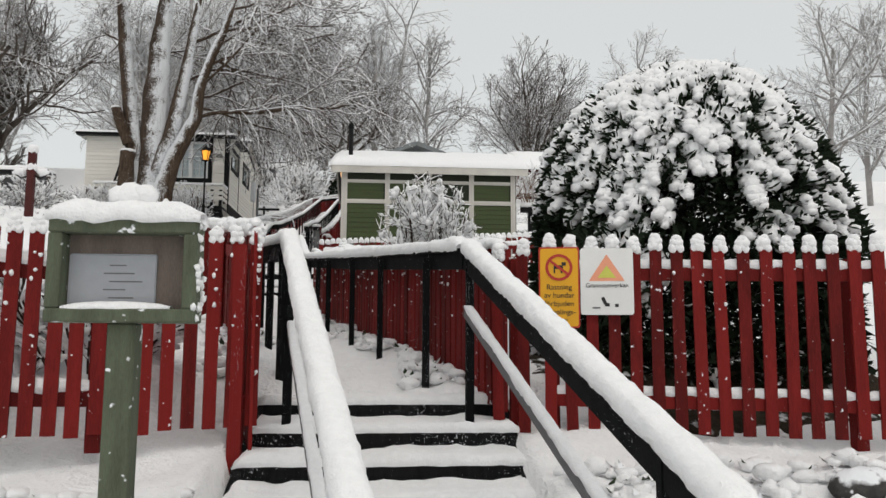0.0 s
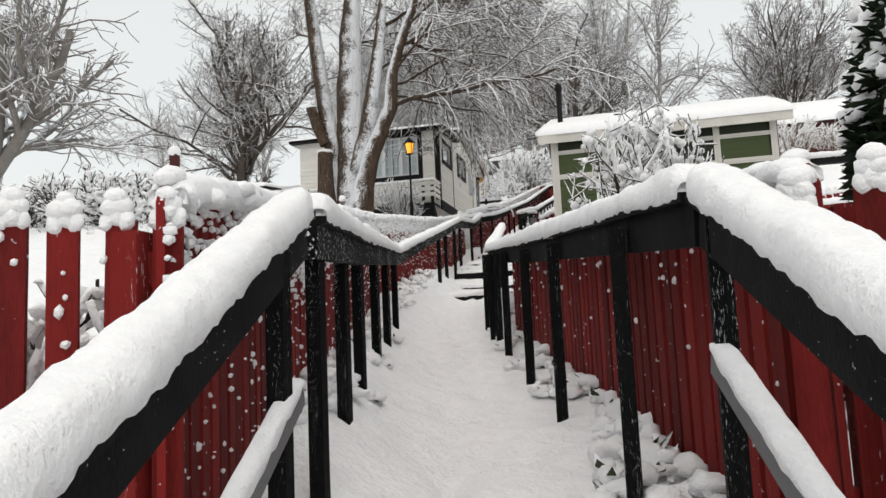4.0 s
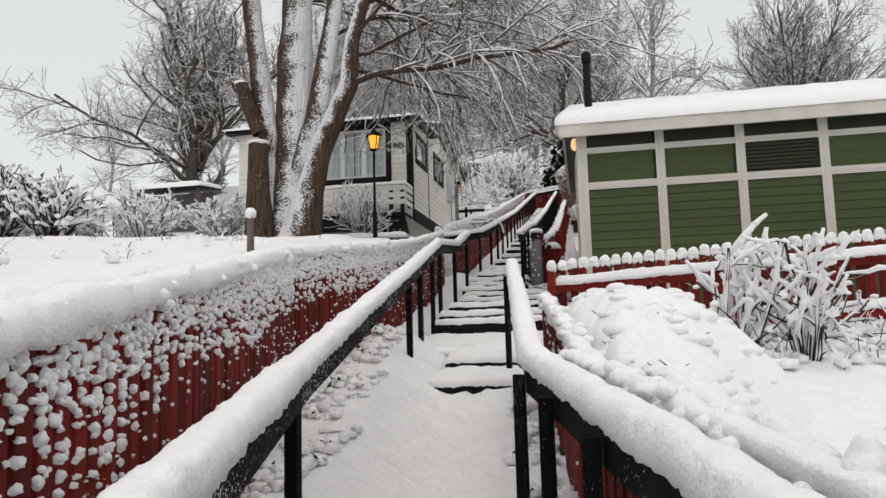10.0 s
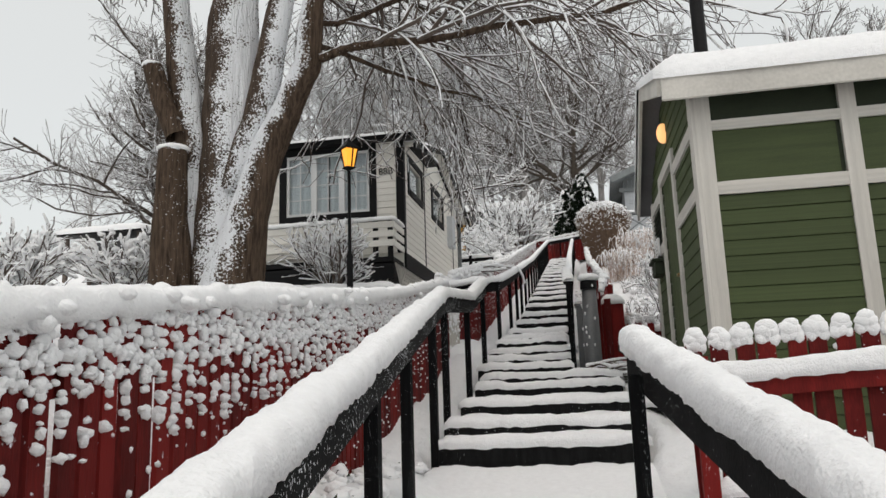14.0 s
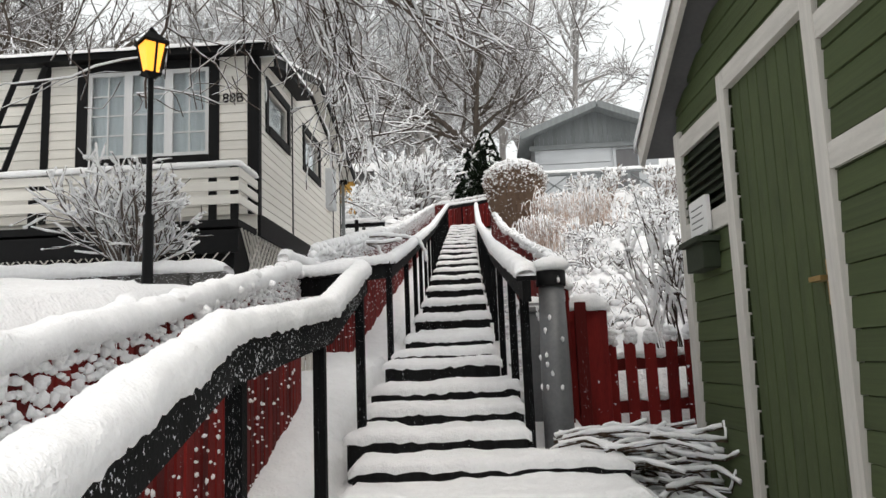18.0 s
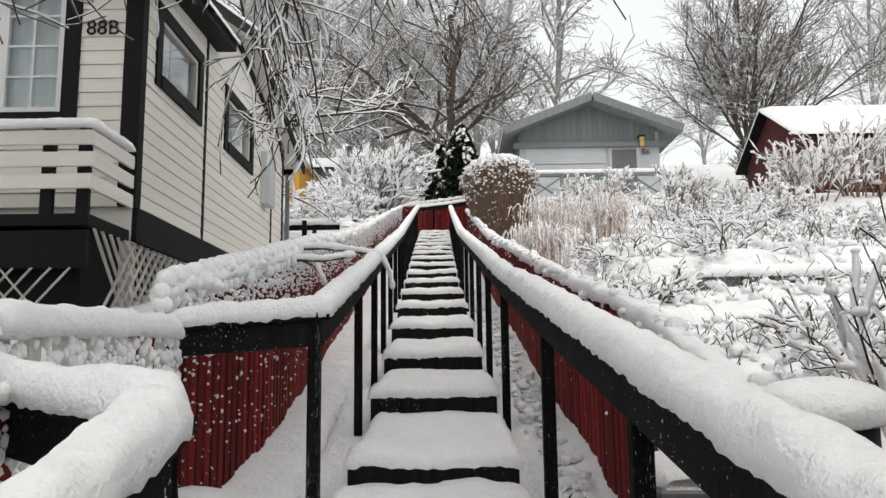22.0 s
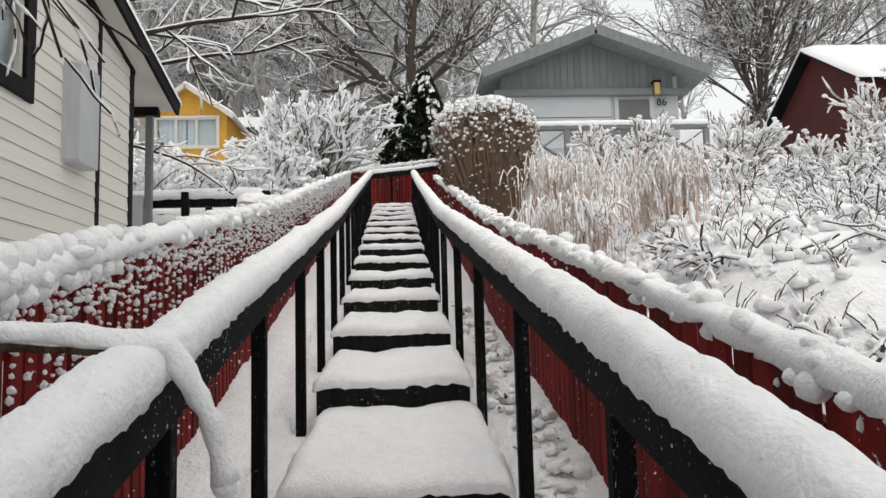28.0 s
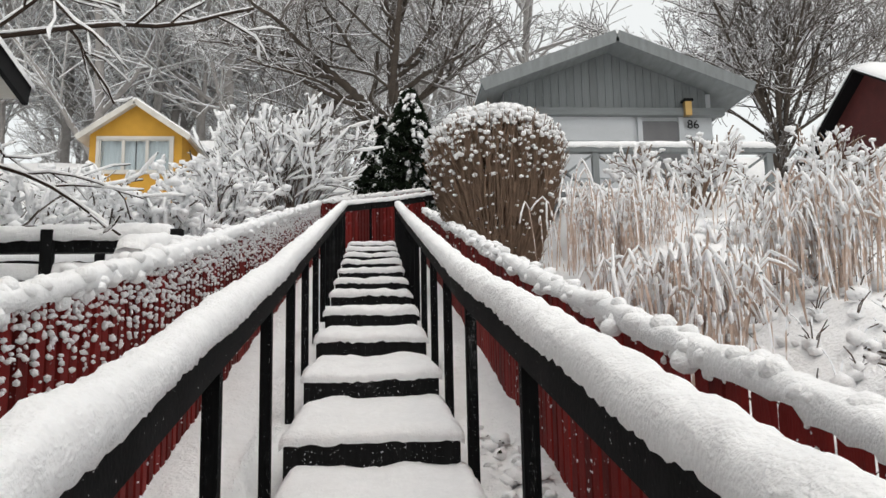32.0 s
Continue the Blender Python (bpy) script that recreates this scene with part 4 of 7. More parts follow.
for k in range(7):
    z = VENT_U[2] + 0.03 + k * 0.052
    ob = west.piece("louvre_slat", VENT_U[0], VENT_U[1], z - 0.006, z + 0.006, 0.0, 0.05, DARK_GREEN, shed)
    ob.matrix_basis = pose(*west.at((VENT_U[0] + VENT_U[1]) / 2, 0.02, z), 0, 0, west.a) @ pose(0, 0, 0, 40) @ Matrix.Diagonal((VENT_U[1] - VENT_U[0], 0.06, 0.012, 1))
door = new("door")
door.parent = shed
tagged(door, "closed green plank door with white frame")
west.piece("door_frame", DOOR_U[0] - 0.10, DOOR_U[0], 3.4, DOOR_U[3] + 0.1, 0.0, 0.05, WHITE_TRIM, door)
west.piece("door_frame", DOOR_U[1], DOOR_U[1] + 0.10, 3.4, DOOR_U[3] + 0.1, 0.0, 0.05, WHITE_TRIM, door)
west.piece("door_frame", DOOR_U[0], DOOR_U[1], DOOR_U[3], DOOR_U[3] + 0.1, 0.0, 0.05, WHITE_TRIM, door)
for k in range(8):
    a = DOOR_U[0] + k * 0.11
    west.piece("door_plank", a + 0.003, a + 0.107, DOOR_U[2], DOOR_U[3], -0.02, 0.012, GREEN, door)
west.piece("door_handle", DOOR_U[1] - 0.14, DOOR_U[1] - 0.04, 4.47, 4.49, 0.012, 0.06, BRASS, door)
west.piece("lock_plate", DOOR_U[1] - 0.07, DOOR_U[1] - 0.03, 4.38, 4.55, 0.012, 0.02, BRASS, door)
# roof
x0, x1 = sx0 - 0.26, sx1 + 0.25
slab("roof", ((x0, sy0 - 0.22, EAVE - 0.02), (x1, sy0 - 0.22, EAVE - 0.02), (x1, RY, RIDGE), (x0, RY, RIDGE)), 0.07, GREY_DARK, shed)
slab("roof", ((x1, sy1 + 0.42, EAVE - 0.17), (x0, sy1 + 0.42, EAVE - 0.17), (x0, RY, RIDGE), (x1, RY, RIDGE)), 0.07, GREY_DARK, shed)
snow_slab(((x0, sy0 - 0.22, EAVE), (x1, sy0 - 0.22, EAVE), (x1, RY, RIDGE), (x0, RY, RIDGE)), 0.17, shed, 1.0)
snow_slab(((x1, sy1 + 0.42, EAVE - 0.15), (x0, sy1 + 0.42, EAVE - 0.15), (x0, RY, RIDGE), (x1, RY, RIDGE)), 0.17, shed, 2.0)
mk = Mesher()
mk.beam((x0 - 0.015, sy0 - 0.22, EAVE - 0.07), (x0 - 0.015, RY, RIDGE - 0.05), 0.03, 0.16)
part("barge_board", mk, WHITE_TRIM, shed)
mk = Mesher()
mk.beam((x0 - 0.015, sy1 + 0.42, EAVE - 0.22), (x0 - 0.015, RY, RIDGE - 0.05), 0.03, 0.16)
part("barge_board", mk, WHITE_TRIM, shed)
put("fascia", (x0, sy0 - 0.25, EAVE - 0.20), (x1, sy0 - 0.22, EAVE - 0.02), WHITE_TRIM, shed)
mk = Mesher()
mk.tube([(-0.85, 18.8, 5.75), (-0.85, 18.8, 6.95)], (0.055, 0.055), 12)
mk.tube([(-0.85, 18.8, 6.80), (-0.85, 18.8, 6.93), (-0.85, 18.8, 6.97)], (0.07, 0.07, 0.02), 12)
part("stove_pipe", mk, BLACK_TRIM, shed, "black metal flue", smooth=True)
wall_lamp = thing("wall_lamp", "round glowing lamp on the shed gable", "lamp")
mk = Mesher()
mk.lump((sx0 - 0.10, 19.95, 5.90), (0.06, 0.07, 0.10), np.random.default_rng(1), ICO3, 0.0)
part("globe", mk, LAMP_WARM, wall_lamp, "glowing warm globe", smooth=True)
mk = Mesher()
mk.tube([(sx0 - 0.02, 19.95, 5.90), (sx0 - 0.08, 19.95, 5.90)], (0.05, 0.05), 10)
part("lamp_base", mk, METAL, wall_lamp)
mail = thing("mailbox", "pale metal letter box on the shed wall", "mailbox")
west.piece("box", 0.30, 0.60, 4.66, 4.80, 0.025, 0.12, DARK_GREEN, mail)
west.piece("hood", 0.27, 0.63, 4.80, 4.83, 0.025, 0.15, DARK_GREEN, mail)
west.piece("notice", 0.28, 0.58, 4.86, 5.06, 0.05, 0.075, SIGN_WHITE, mail, "small white notice plate")
for k in range(4):
    west.piece("print_line", 0.32, 0.50 + 0.03 * (k % 2), 4.90 + 0.035 * k, 4.907 + 0.035 * k, 0.0752, 0.0765, GREY_DARK, mail)

# white cottage with black trim, number 88B
cot = thing("white_cottage", "cream boarded cottage with black trim and snowy porch", "house")
CX, CY, CZ, CT = -5.52, 27.22, 6.38, 8.80
cs = Wall(-10.4, CY, 0, CX + 10.4)
ce = Wall(CX, CY, 90, 6.1)
W1 = (2.39, 4.19, 7.27, 8.58)
W2, W3 = (0.45, 1.58, 7.80, 8.40), (2.75, 3.90, 7.80, 8.40)
cs.core(CZ - 0.9, CT, [W1], CREAM, cot)
ce.core(CZ - 0.3, CT, [W2, W3], CREAM, cot)
cs.boards(CZ, CT, 0.135, [W1], CREAM, cot)
ce.boards(CZ, CT, 0.135, [W2, W3], CREAM, cot)
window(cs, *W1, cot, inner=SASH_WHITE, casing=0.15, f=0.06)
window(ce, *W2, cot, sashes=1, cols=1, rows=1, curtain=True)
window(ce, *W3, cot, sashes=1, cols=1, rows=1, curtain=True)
cs.piece("upright_board", 1.71, 1.83, CZ, CT, 0.0, 0.035, BLACK_TRIM, cot)
cs.piece("corner_board", cs.length - 0.13, cs.length + 0.03, CZ, CT, 0.0, 0.035, BLACK_TRIM, cot)
ce.piece("corner_board", -0.03, 0.10, CZ, CT, 0.0, 0.036, BLACK_TRIM, cot)
ce.piece("upright_board", 1.85, 1.92, CZ, CT, 0.0, 0.035, BLACK_TRIM, cot)
ce.piece("upright_board", 5.21, 5.28, CZ, CT, 0.0, 0.035, BLACK_TRIM, cot)
ce.piece("corner_board", 6.0, 6.1, CZ, CT - 0.05, 0.0, 0.036, BLACK_TRIM, cot)
ce.piece("sill_beam", 0.0, 6.1, CZ - 0.32, CZ, -0.02, 0.05, BLACK_TRIM, cot)
slab("roof", ((-10.7, CY - 0.25, CT), (CX + 0.25, CY - 0.25, CT), (CX + 0.25, CY + 2.3, CT + 0.12), (-10.7, CY + 2.3, CT + 0.12)), 0.10, BLACK_TRIM, cot)
snow_slab(((-10.7, CY - 0.25, CT), (CX + 0.25, CY - 0.25, CT), (CX + 0.25, CY + 2.3, CT + 0.12), (-10.7, CY + 2.3, CT + 0.12)), 0.10, cot, 3.0)

# rear wing under a gable that faces the stairs, porch post beyond
GXE, GYP, GZP, GYN, GZN, GYS, GZS = CX + 0.22, 30.4, 9.52, 34.1, 8.54, 27.3, 8.72
for y, z, k in ((GYN, GZN, 0), (GYS, GZS, 1)):
    q = [(-10.6, y, z), (GXE, y, z), (GXE, GYP, GZP), (-10.6, GYP, GZP)]
    slab("roof", q if k else [q[1], q[0], q[3], q[2]], 0.09, CREAM, cot)
    snow_slab(q if k else [q[1], q[0], q[3], q[2]], 0.09, cot, 4.0 + k)
    mk = Mesher()
    mk.beam((GXE + 0.02, y, z - 0.07), (GXE + 0.02, GYP, GZP - 0.05), 0.035, 0.15)
    part("barge_board", mk, BLACK_TRIM, cot)
    mk = Mesher()
    mk.beam((CX + 0.02, y - (0.75 if not k else -0.4), z + (0.11 if not k else 0.05)), (CX + 0.02, GYP, GZP - 0.17), 0.03, 0.10)
    part("gable_trim", mk, BLACK_TRIM, cot)
mk = Mesher()
v = [(CX, GYS + 0.25, CT - 0.04), (CX, GYN - 0.7, CT - 0.06), (CX, GYP, GZP - 0.1)]
mk.add(v + [(a - 0.12, b, c) for a, b, c in v], [(0, 1, 2), (5, 4, 3), (0, 3, 4, 1), (1, 4, 5, 2), (2, 5, 3, 0)])
part("gable", mk, CREAM, cot)
put("wall", (CX - 4.8, CY + 6.0, CZ - 0.3), (CX - 0.05, CY + 6.1, CT - 0.1), CREAM, cot)
block("meter_box", (CX + 0.09, CY + 4.72, 7.77), (0.16, 0.38, 0.82), GREY_LIGHT, cot, 0, "tall pale meter cabinet")
block("porch_post", (CX - 0.05, 34.05, 7.5), (0.07, 0.07, 2.0), GREY_WOOD, cot)
put("porch_panel", (CX - 1.2, 34.0, 6.3), (CX - 0.1, 34.06, 7.5), GREY_LIGHT, cot, "pale boarded side of the rear porch")
put("porch_beam", (CX - 1.4, 34.0, 8.38), (CX + 0.05, 34.1, 8.48), BLACK_TRIM, cot)
# porch balustrade in front
for z in (6.42, 6.60, 6.78):
    put("porch_board", (-9.8, CY - 0.86, z - 0.06), (CX + 0.02, CY - 0.83, z + 0.06), CREAM, cot, r=0.004)
    put("porch_board", (CX - 0.01, CY - 0.83, z - 0.06), (CX + 0.02, CY - 0.03, z + 0.06), CREAM, cot, r=0.004)
for x in (-9.7, -8.3, -7.1, CX - 0.35, CX - 0.06):
    put("porch_upright", (x - 0.05, CY - 0.83, 6.1), (x + 0.05, CY - 0.78, 6.86), BLACK_TRIM, cot, r=0.004)
mk = Mesher()
snow_ridge(mk, [(-9.8, CY - 0.84, 6.87), (CX, CY - 0.84, 6.87), (CX, CY - 0.1, 6.87)], 0.12, 0.07, seed=5.0)
part("snow_cap", mk, SNOW, cot, smooth=True)
put("porch_floor", (-9.8, CY - 0.84, 6.06), (CX, CY - 0.03, 6.16), BLACK_TRIM, cot)
put("porch_skirt", (-9.8, CY - 0.86, 5.72), (CX + 0.01, CY - 0.80, 6.02), BLACK_TRIM, cot)
put("foundation", (-9.7, CY - 0.7, 4.6), (CX - 0.1, CY + 5.9, 6.06), BLACK_TRIM, cot)
lat = thing("lattice_skirt", "white diamond lattice under the cottage porch", "lattice")
for k in range(40):
    for s in (1, -1):
        y, x = CY - 0.8 + k * 0.15, CX - k * 0.15
        if CY - 0.85 < y + s * 0.85 < CY + 5.4:
            mk = Mesher()
            mk.beam((CX + 0.02 + 0.005 * s, y, 5.15), (CX + 0.02 + 0.005 * s, y + s * 0.85, 6.05), 0.008, 0.026, (1, 0, 0))
            part("lath", mk, WHITE_TRIM, lat)
        if k < 28 and -9.8 < x - s * 0.65 < CX + 0.02:
            mk = Mesher()
            mk.beam((x, CY - 0.88 - 0.005 * s, 5.0), (x - s * 0.65, CY - 0.88 - 0.005 * s, 5.72), 0.008, 0.026, (0, 1, 0))
            part("lath", mk, WHITE_TRIM, lat)


def lettering(name, words, size, m, mat, parent, depth=0.004):
    cu = bpy.data.curves.new(name, "FONT")
    cu.body, cu.size, cu.extrude, cu.align_x, cu.align_y = words, size, depth, "CENTER", "CENTER"
    tmp = bpy.data.objects.new(name, cu)
    scene.collection.objects.link(tmp)
    me = bpy.data.meshes.new_from_object(tmp.evaluated_get(bpy.context.evaluated_depsgraph_get()))
    bpy.data.objects.remove(tmp)
    me.materials.clear()
    me.materials.append(mat)
    ob = new(name, me)
    ob.parent = parent
    ob.matrix_basis = m
    return ob


lettering("house_number", "88B", 0.20, pose(CX - 0.34, CY - 0.035, 8.08, 90, 0, 0), BLACK_TRIM, cot)

# grey cottage, number 86
gc = thing("grey_cottage", "grey boarded cottage with a low snowy gable roof", "house")
GX0, GX1, GYF, GB = -0.40, 3.95, 43.9, 8.6
gs = Wall(GX0, GYF, 0, GX1 - GX0)
GA, GE = 13.0, 12.05
gm = (GX0 + GX1) / 2
put("wall", (GX0, GYF, GB), (GX1, GYF + 0.12, 12.1), GREY_LIGHT, gc)
put("wall", (GX0, GYF + 0.12, GB), (GX0 + 0.12, GYF + 5, 12.1), GREY_WOOD, gc)
put("wall", (GX1 - 0.12, GYF + 0.12, GB), (GX1, GYF + 5, 12.1), GREY_WOOD, gc)
put("wall", (GX0, GYF + 5, GB), (GX1, GYF + 5.1, 12.1), GREY_WOOD, gc)
for k in range(26):
    u = k * 0.163
    top = GE + (GA - GE) * (1 - abs(u + 0.08 - gs.length / 2) / (gs.length / 2 + 0.6))
    gs.piece("gable_board", u, u + 0.155, 11.72, top, 0.0, 0.03, GREY_WOOD, gc)
gs.piece("beam", -0.2, gs.length + 0.2, 11.58, 11.74, 0.02, 0.2, GREY_WOOD, gc)
for s, e in ((1, GX1 + 0.55), (-1, GX0 - 0.55)):
    q = [(e, GYF - 0.8, GE - 0.06), (e, GYF + 5.4, GE - 0.06), (gm, GYF + 5.4, GA + 0.06), (gm, GYF - 0.8, GA + 0.06)]
    slab("roof", q, 0.10, GREY_WOOD, gc)
    snow_slab(q, 0.09, gc, 6.0 + s, 18, 0.02)
    mk = Mesher()
    mk.beam((e, GYF - 0.82, GE - 0.10), (gm, GYF - 0.82, GA - 0.0), 0.04, 0.24)
    part("barge_board", mk, GREY_WOOD, gc)
gs.piece("shutter", 0.15, 2.65, 10.3, 11.05, 0.0, 0.05, GREY_LIGHT, gc)
gs.piece("shutter", 0.15, 2.65, 11.08, 11.6, 0.0, 0.06, GREY_LIGHT, gc)
gs.piece("door_panel", 2.85, 3.62, 9.6, 11.5, 0.0, 0.04, GREY_DARK, gc, "dark grey door")
gs.piece("door_frame", 2.75, 2.85, 9.6, 11.6, 0.0, 0.06, GREY_LIGHT, gc)
gs.piece("door_frame", 3.62, 3.72, 9.6, 11.6, 0.0, 0.06, GREY_LIGHT, gc)
lettering("house_number", "86", 0.26, pose(GX0 + 3.92, GYF - 0.06, 11.42, 90, 0, 0), BLACK_TRIM, gc)
deck = thing("deck_railing", "grey deck railing with crossed bars under snow", "railing")
for x in np.linspace(-0.6, 3.0, 5):
    put("post", (x - 0.05, 39.9, 8.2), (x + 0.05, 40.0, 9.72), GREY_WOOD, deck)
put("top_rail", (-0.7, 39.88, 9.72), (3.1, 40.02, 9.80), GREY_WOOD, deck)
put("bottom_rail", (-0.7, 39.91, 9.05), (3.1, 39.99, 9.12), GREY_WOOD, deck)
for x in np.linspace(-0.6, 2.1, 4):
    for s in (0, 1):
        mk = Mesher()
        mk.beam((x, 39.94 + 0.02 * s, 9.1 + 0.62 * s), (x + 0.9, 39.94 + 0.02 * s, 9.72 - 0.62 * s), 0.03, 0.07, (0, 1, 0))
        part("cross_bar", mk, GREY_WOOD, deck)
mk = Mesher()
snow_ridge(mk, [(-0.7, 39.95, 9.8), (3.1, 39.95, 9.8)], 0.16, 0.10, seed=8.0)
part("snow_cap", mk, SNOW, deck, smooth=True)
put("deck_floor", (-0.7, 40.03, 8.9), (3.9, 43.28, 9.0), GREY_WOOD, deck)


def prism(verts, off):
    mk = Mesher()
    mk.add(verts + [tuple(a + b for a, b in zip(q, off)) for q in verts], [(0, 1, 2), (5, 4, 3), (0, 3, 4, 1), (1, 4, 5, 2), (2, 5, 3, 0)])
    return mk


def small_house(name, label, x0, x1, y0, y1, z0, eave, ridge, wall_mat, trim, along="y", win=None):
    """A plain cottage with a gable roof; along: the way its ridge runs."""
    h = thing(name, label, "house")
    front_wall = Wall(x0, y0, 0, x1 - x0)
    front_wall.core(z0, eave, win or [], wall_mat, h, 0.1)
    for lo, hi in (((x0, y1 - 0.1, z0), (x1, y1, eave)), ((x0, y0 + 0.1, z0), (x0 + 0.1, y1 - 0.1, eave)), ((x1 - 0.1, y0 + 0.1, z0), (x1, y1 - 0.1, eave))):
        put("wall", lo, hi, wall_mat, h)
    xm, ym, o = (x0 + x1) / 2, (y0 + y1) / 2, 0.3
    if along == "y":
        for yy in (y0, y1 - 0.1):
            part("gable", prism([(x0, yy, eave), (x1, yy, eave), (xm, yy, ridge - 0.05)], (0, 0.1, 0)), wall_mat, h)
        drop = (ridge - eave) / (xm - x0) * o
        qs = [[(e, y0 - o, eave - drop), (e, y1 + o, eave - drop), (xm, y1 + o, ridge), (xm, y0 - o, ridge)] for e in (x0 - o, x1 + o)]
        for q in qs:
            mk = Mesher()
            mk.beam((q[0][0], y0 - o - 0.02, q[0][2] - 0.06), (xm, y0 - o - 0.02, ridge - 0.06), 0.03, 0.16)
            part("barge_board", mk, trim, h)
    else:
        for xx in (x0, x1 - 0.1):
            part("gable", prism([(xx, y0, eave), (xx, y1, eave), (xx, ym, ridge - 0.05)], (0.1, 0, 0)), wall_mat, h)
        drop = (ridge - eave) / (ym - y0) * o
        qs = [[(x0 - o, e, eave - drop), (x1 + o, e, eave - drop), (x1 + o, ym, ridge), (x0 - o, ym, ridge)] for e in (y0 - o, y1 + o)]
    for i, q in enumerate(qs):
        slab("roof", q, 0.08, trim, h)
        snow_slab(q, 0.14, h, x0 + i, 14, 0.03)
    for hole in win or []:
        window(front_wall, *hole, h, WHITE_TRIM, WHITE_TRIM, 3, 1, 1, 0.09)
    return h


small_house("red_cottage", "dark red cottage with a snow-covered roof", 7.5, 13.0, 42.0, 46.0, 9.0, 11.5, 12.75, RED_WALL, BLACK_TRIM, "x")
small_house("yellow_cottage", "yellow boarded cottage with white trim and window", -11.75, -9.0, 52.4, 56.0, 11.5, 13.85, 14.8, YELLOW, WHITE_TRIM, "y", win=[(0.30, 2.42, 12.62, 13.62)])
small_house("far_cabin", "dark low cabin with a snowy roof up the hill", -10.0, -6.0, 57.0, 61.0, 11.0, 14.6, 15.4, GREY_DARK, BLACK_TRIM, "x")


# ---- street lantern ----
lan = thing("street_lantern", "black lamp post with a glowing amber lantern", "lamp post")
LX, LY = -5.5, 23.7
g = ground_z(LX, LY)
mk = Mesher()
mk.tube([(LX, LY, g - 0.1), (LX, LY, g + 0.75), (LX, LY, g + 0.78), (LX, LY, 7.08)], (0.05, 0.05, 0.028, 0.026), 12)
part("pole", mk, BLACK_TRIM, lan, smooth=True)
mk = Mesher()
z = 7.08
for i in range(4):
    a = math.pi / 4 + i * math.pi / 2
    mk.tube([(LX + 0.085 * math.cos(a), LY + 0.085 * math.sin(a), z), (LX + 0.15 * math.cos(a), LY + 0.15 * math.sin(a), z + 0.30)], (0.012, 0.012), 6)
mk.tube([(LX, LY, z - 0.04), (LX, LY, z), (LX, LY, z + 0.005)], (0.03, 0.12, 0.12), 4)
mk.tube([(LX, LY, z + 0.30), (LX, LY, z + 0.32), (LX, LY, z + 0.42), (LX, LY, z + 0.48)], (0.18, 0.18, 0.06, 0.012), 4)
part("lantern_frame", mk, BLACK_TRIM, lan)
mk = Mesher()
mk.tube([(LX, LY, z + 0.01), (LX, LY, z + 0.30)], (0.075, 0.135), 4)
part("lantern_glass", mk, LAMP_GLOW, lan, "glowing amber glass")


# ---- trees and shrubs ----
def grow(out, rng, p, d, length, radius, level, plan):
    """Branches of one shoot, level by level. plan: a row a level of (children, angle, length ratio, wander, lift, segments)."""
    kids, angle, ratio, wander, lift, segs = plan[level]
    pts, rad, way = [p], [radius], []
    d = d / np.linalg.norm(d)
    step = length / segs
    end = 0.55 if level < len(plan) - 1 else 0.35
    for i in range(segs):
        d = d + rng.normal(0, wander, 3) + np.array((0, 0, lift))
        d /= np.linalg.norm(d)
        p = p + d * step
        pts.append(p)
        way.append(d)
        rad.append(radius * (1 - (1 - end) * (i + 1) / segs))
    out[level].append((pts, rad))
    if level + 1 < len(plan):
        for k in range(kids):
            f = 0.14 + 0.86 * (k + rng.uniform(0, 1)) / kids
            i = min(int(f * segs), segs - 1)
            q = pts[i] + (pts[i + 1] - pts[i]) * (f * segs - i)
            side = np.cross(way[i], rng.normal(0, 1, 3))
            side /= np.linalg.norm(side) + 1e-6
            a = radians(angle * rng.uniform(0.65, 1.3))
            grow(out, rng, q, way[i] * math.cos(a) + side * math.sin(a), length * ratio * rng.uniform(0.6, 1.25) * (1.25 - 0.55 * f), max(rad[i] * 0.62, 0.006), level + 1, plan)


def shoots(seed, trunks, plan):
    rng = np.random.default_rng(seed)
    out = [[] for _ in plan]
    for p, d, length, radius in trunks:
        grow(out, rng, np.array(p, dtype=float), np.array(d, dtype=float), length, radius, 0, plan)
    return out


def in_the_way(pts, clear):
    """Whether a shoot hangs too low: 1 for limbs, 2 for the boughs before the cottage."""
    if clear == 1:
        return any(p[2] < path_z(p[1]) + 2.75 for p in pts)
    return any((p[0] > -3.75 and p[2] < path_z(p[1]) + 3.0) or p[2] < path_z(p[1]) + 1.5 for p in pts)


def woody(out, levels, sides, thin=0.0, clear=False):
    """Tubes for the shoots; clear leaves out what would hang into the walkers' way."""
    mk = Mesher()
    for lv in levels:
        for pts, rad in out[lv]:
            if clear and in_the_way(pts, clear):
                continue
            mk.tube(pts, [max(r, thin) for r in rad], sides, cap=False)
    return mk


def snow_on(out, levels, seed, size, chance=0.7, clear=False, sides=4):
    """Snow lying along the shoots."""
    rng = np.random.default_rng(seed)
    mk = Mesher()
    for lv in levels:
        for pts, rad in out[lv]:
            if rng.uniform() > chance or (clear and in_the_way(pts, clear)):
                continue
            q = np.asarray(pts)
            k = size * rng.uniform(0.55, 1.25, len(q))
            k[0] *= 0.5
            k[-1] *= 0.6
            lift = np.zeros_like(q)
            lift[:, 2] = np.asarray(rad) * 0.6 + k * 0.45
            mk.tube(q + lift, k, sides, cap=True)
    return mk


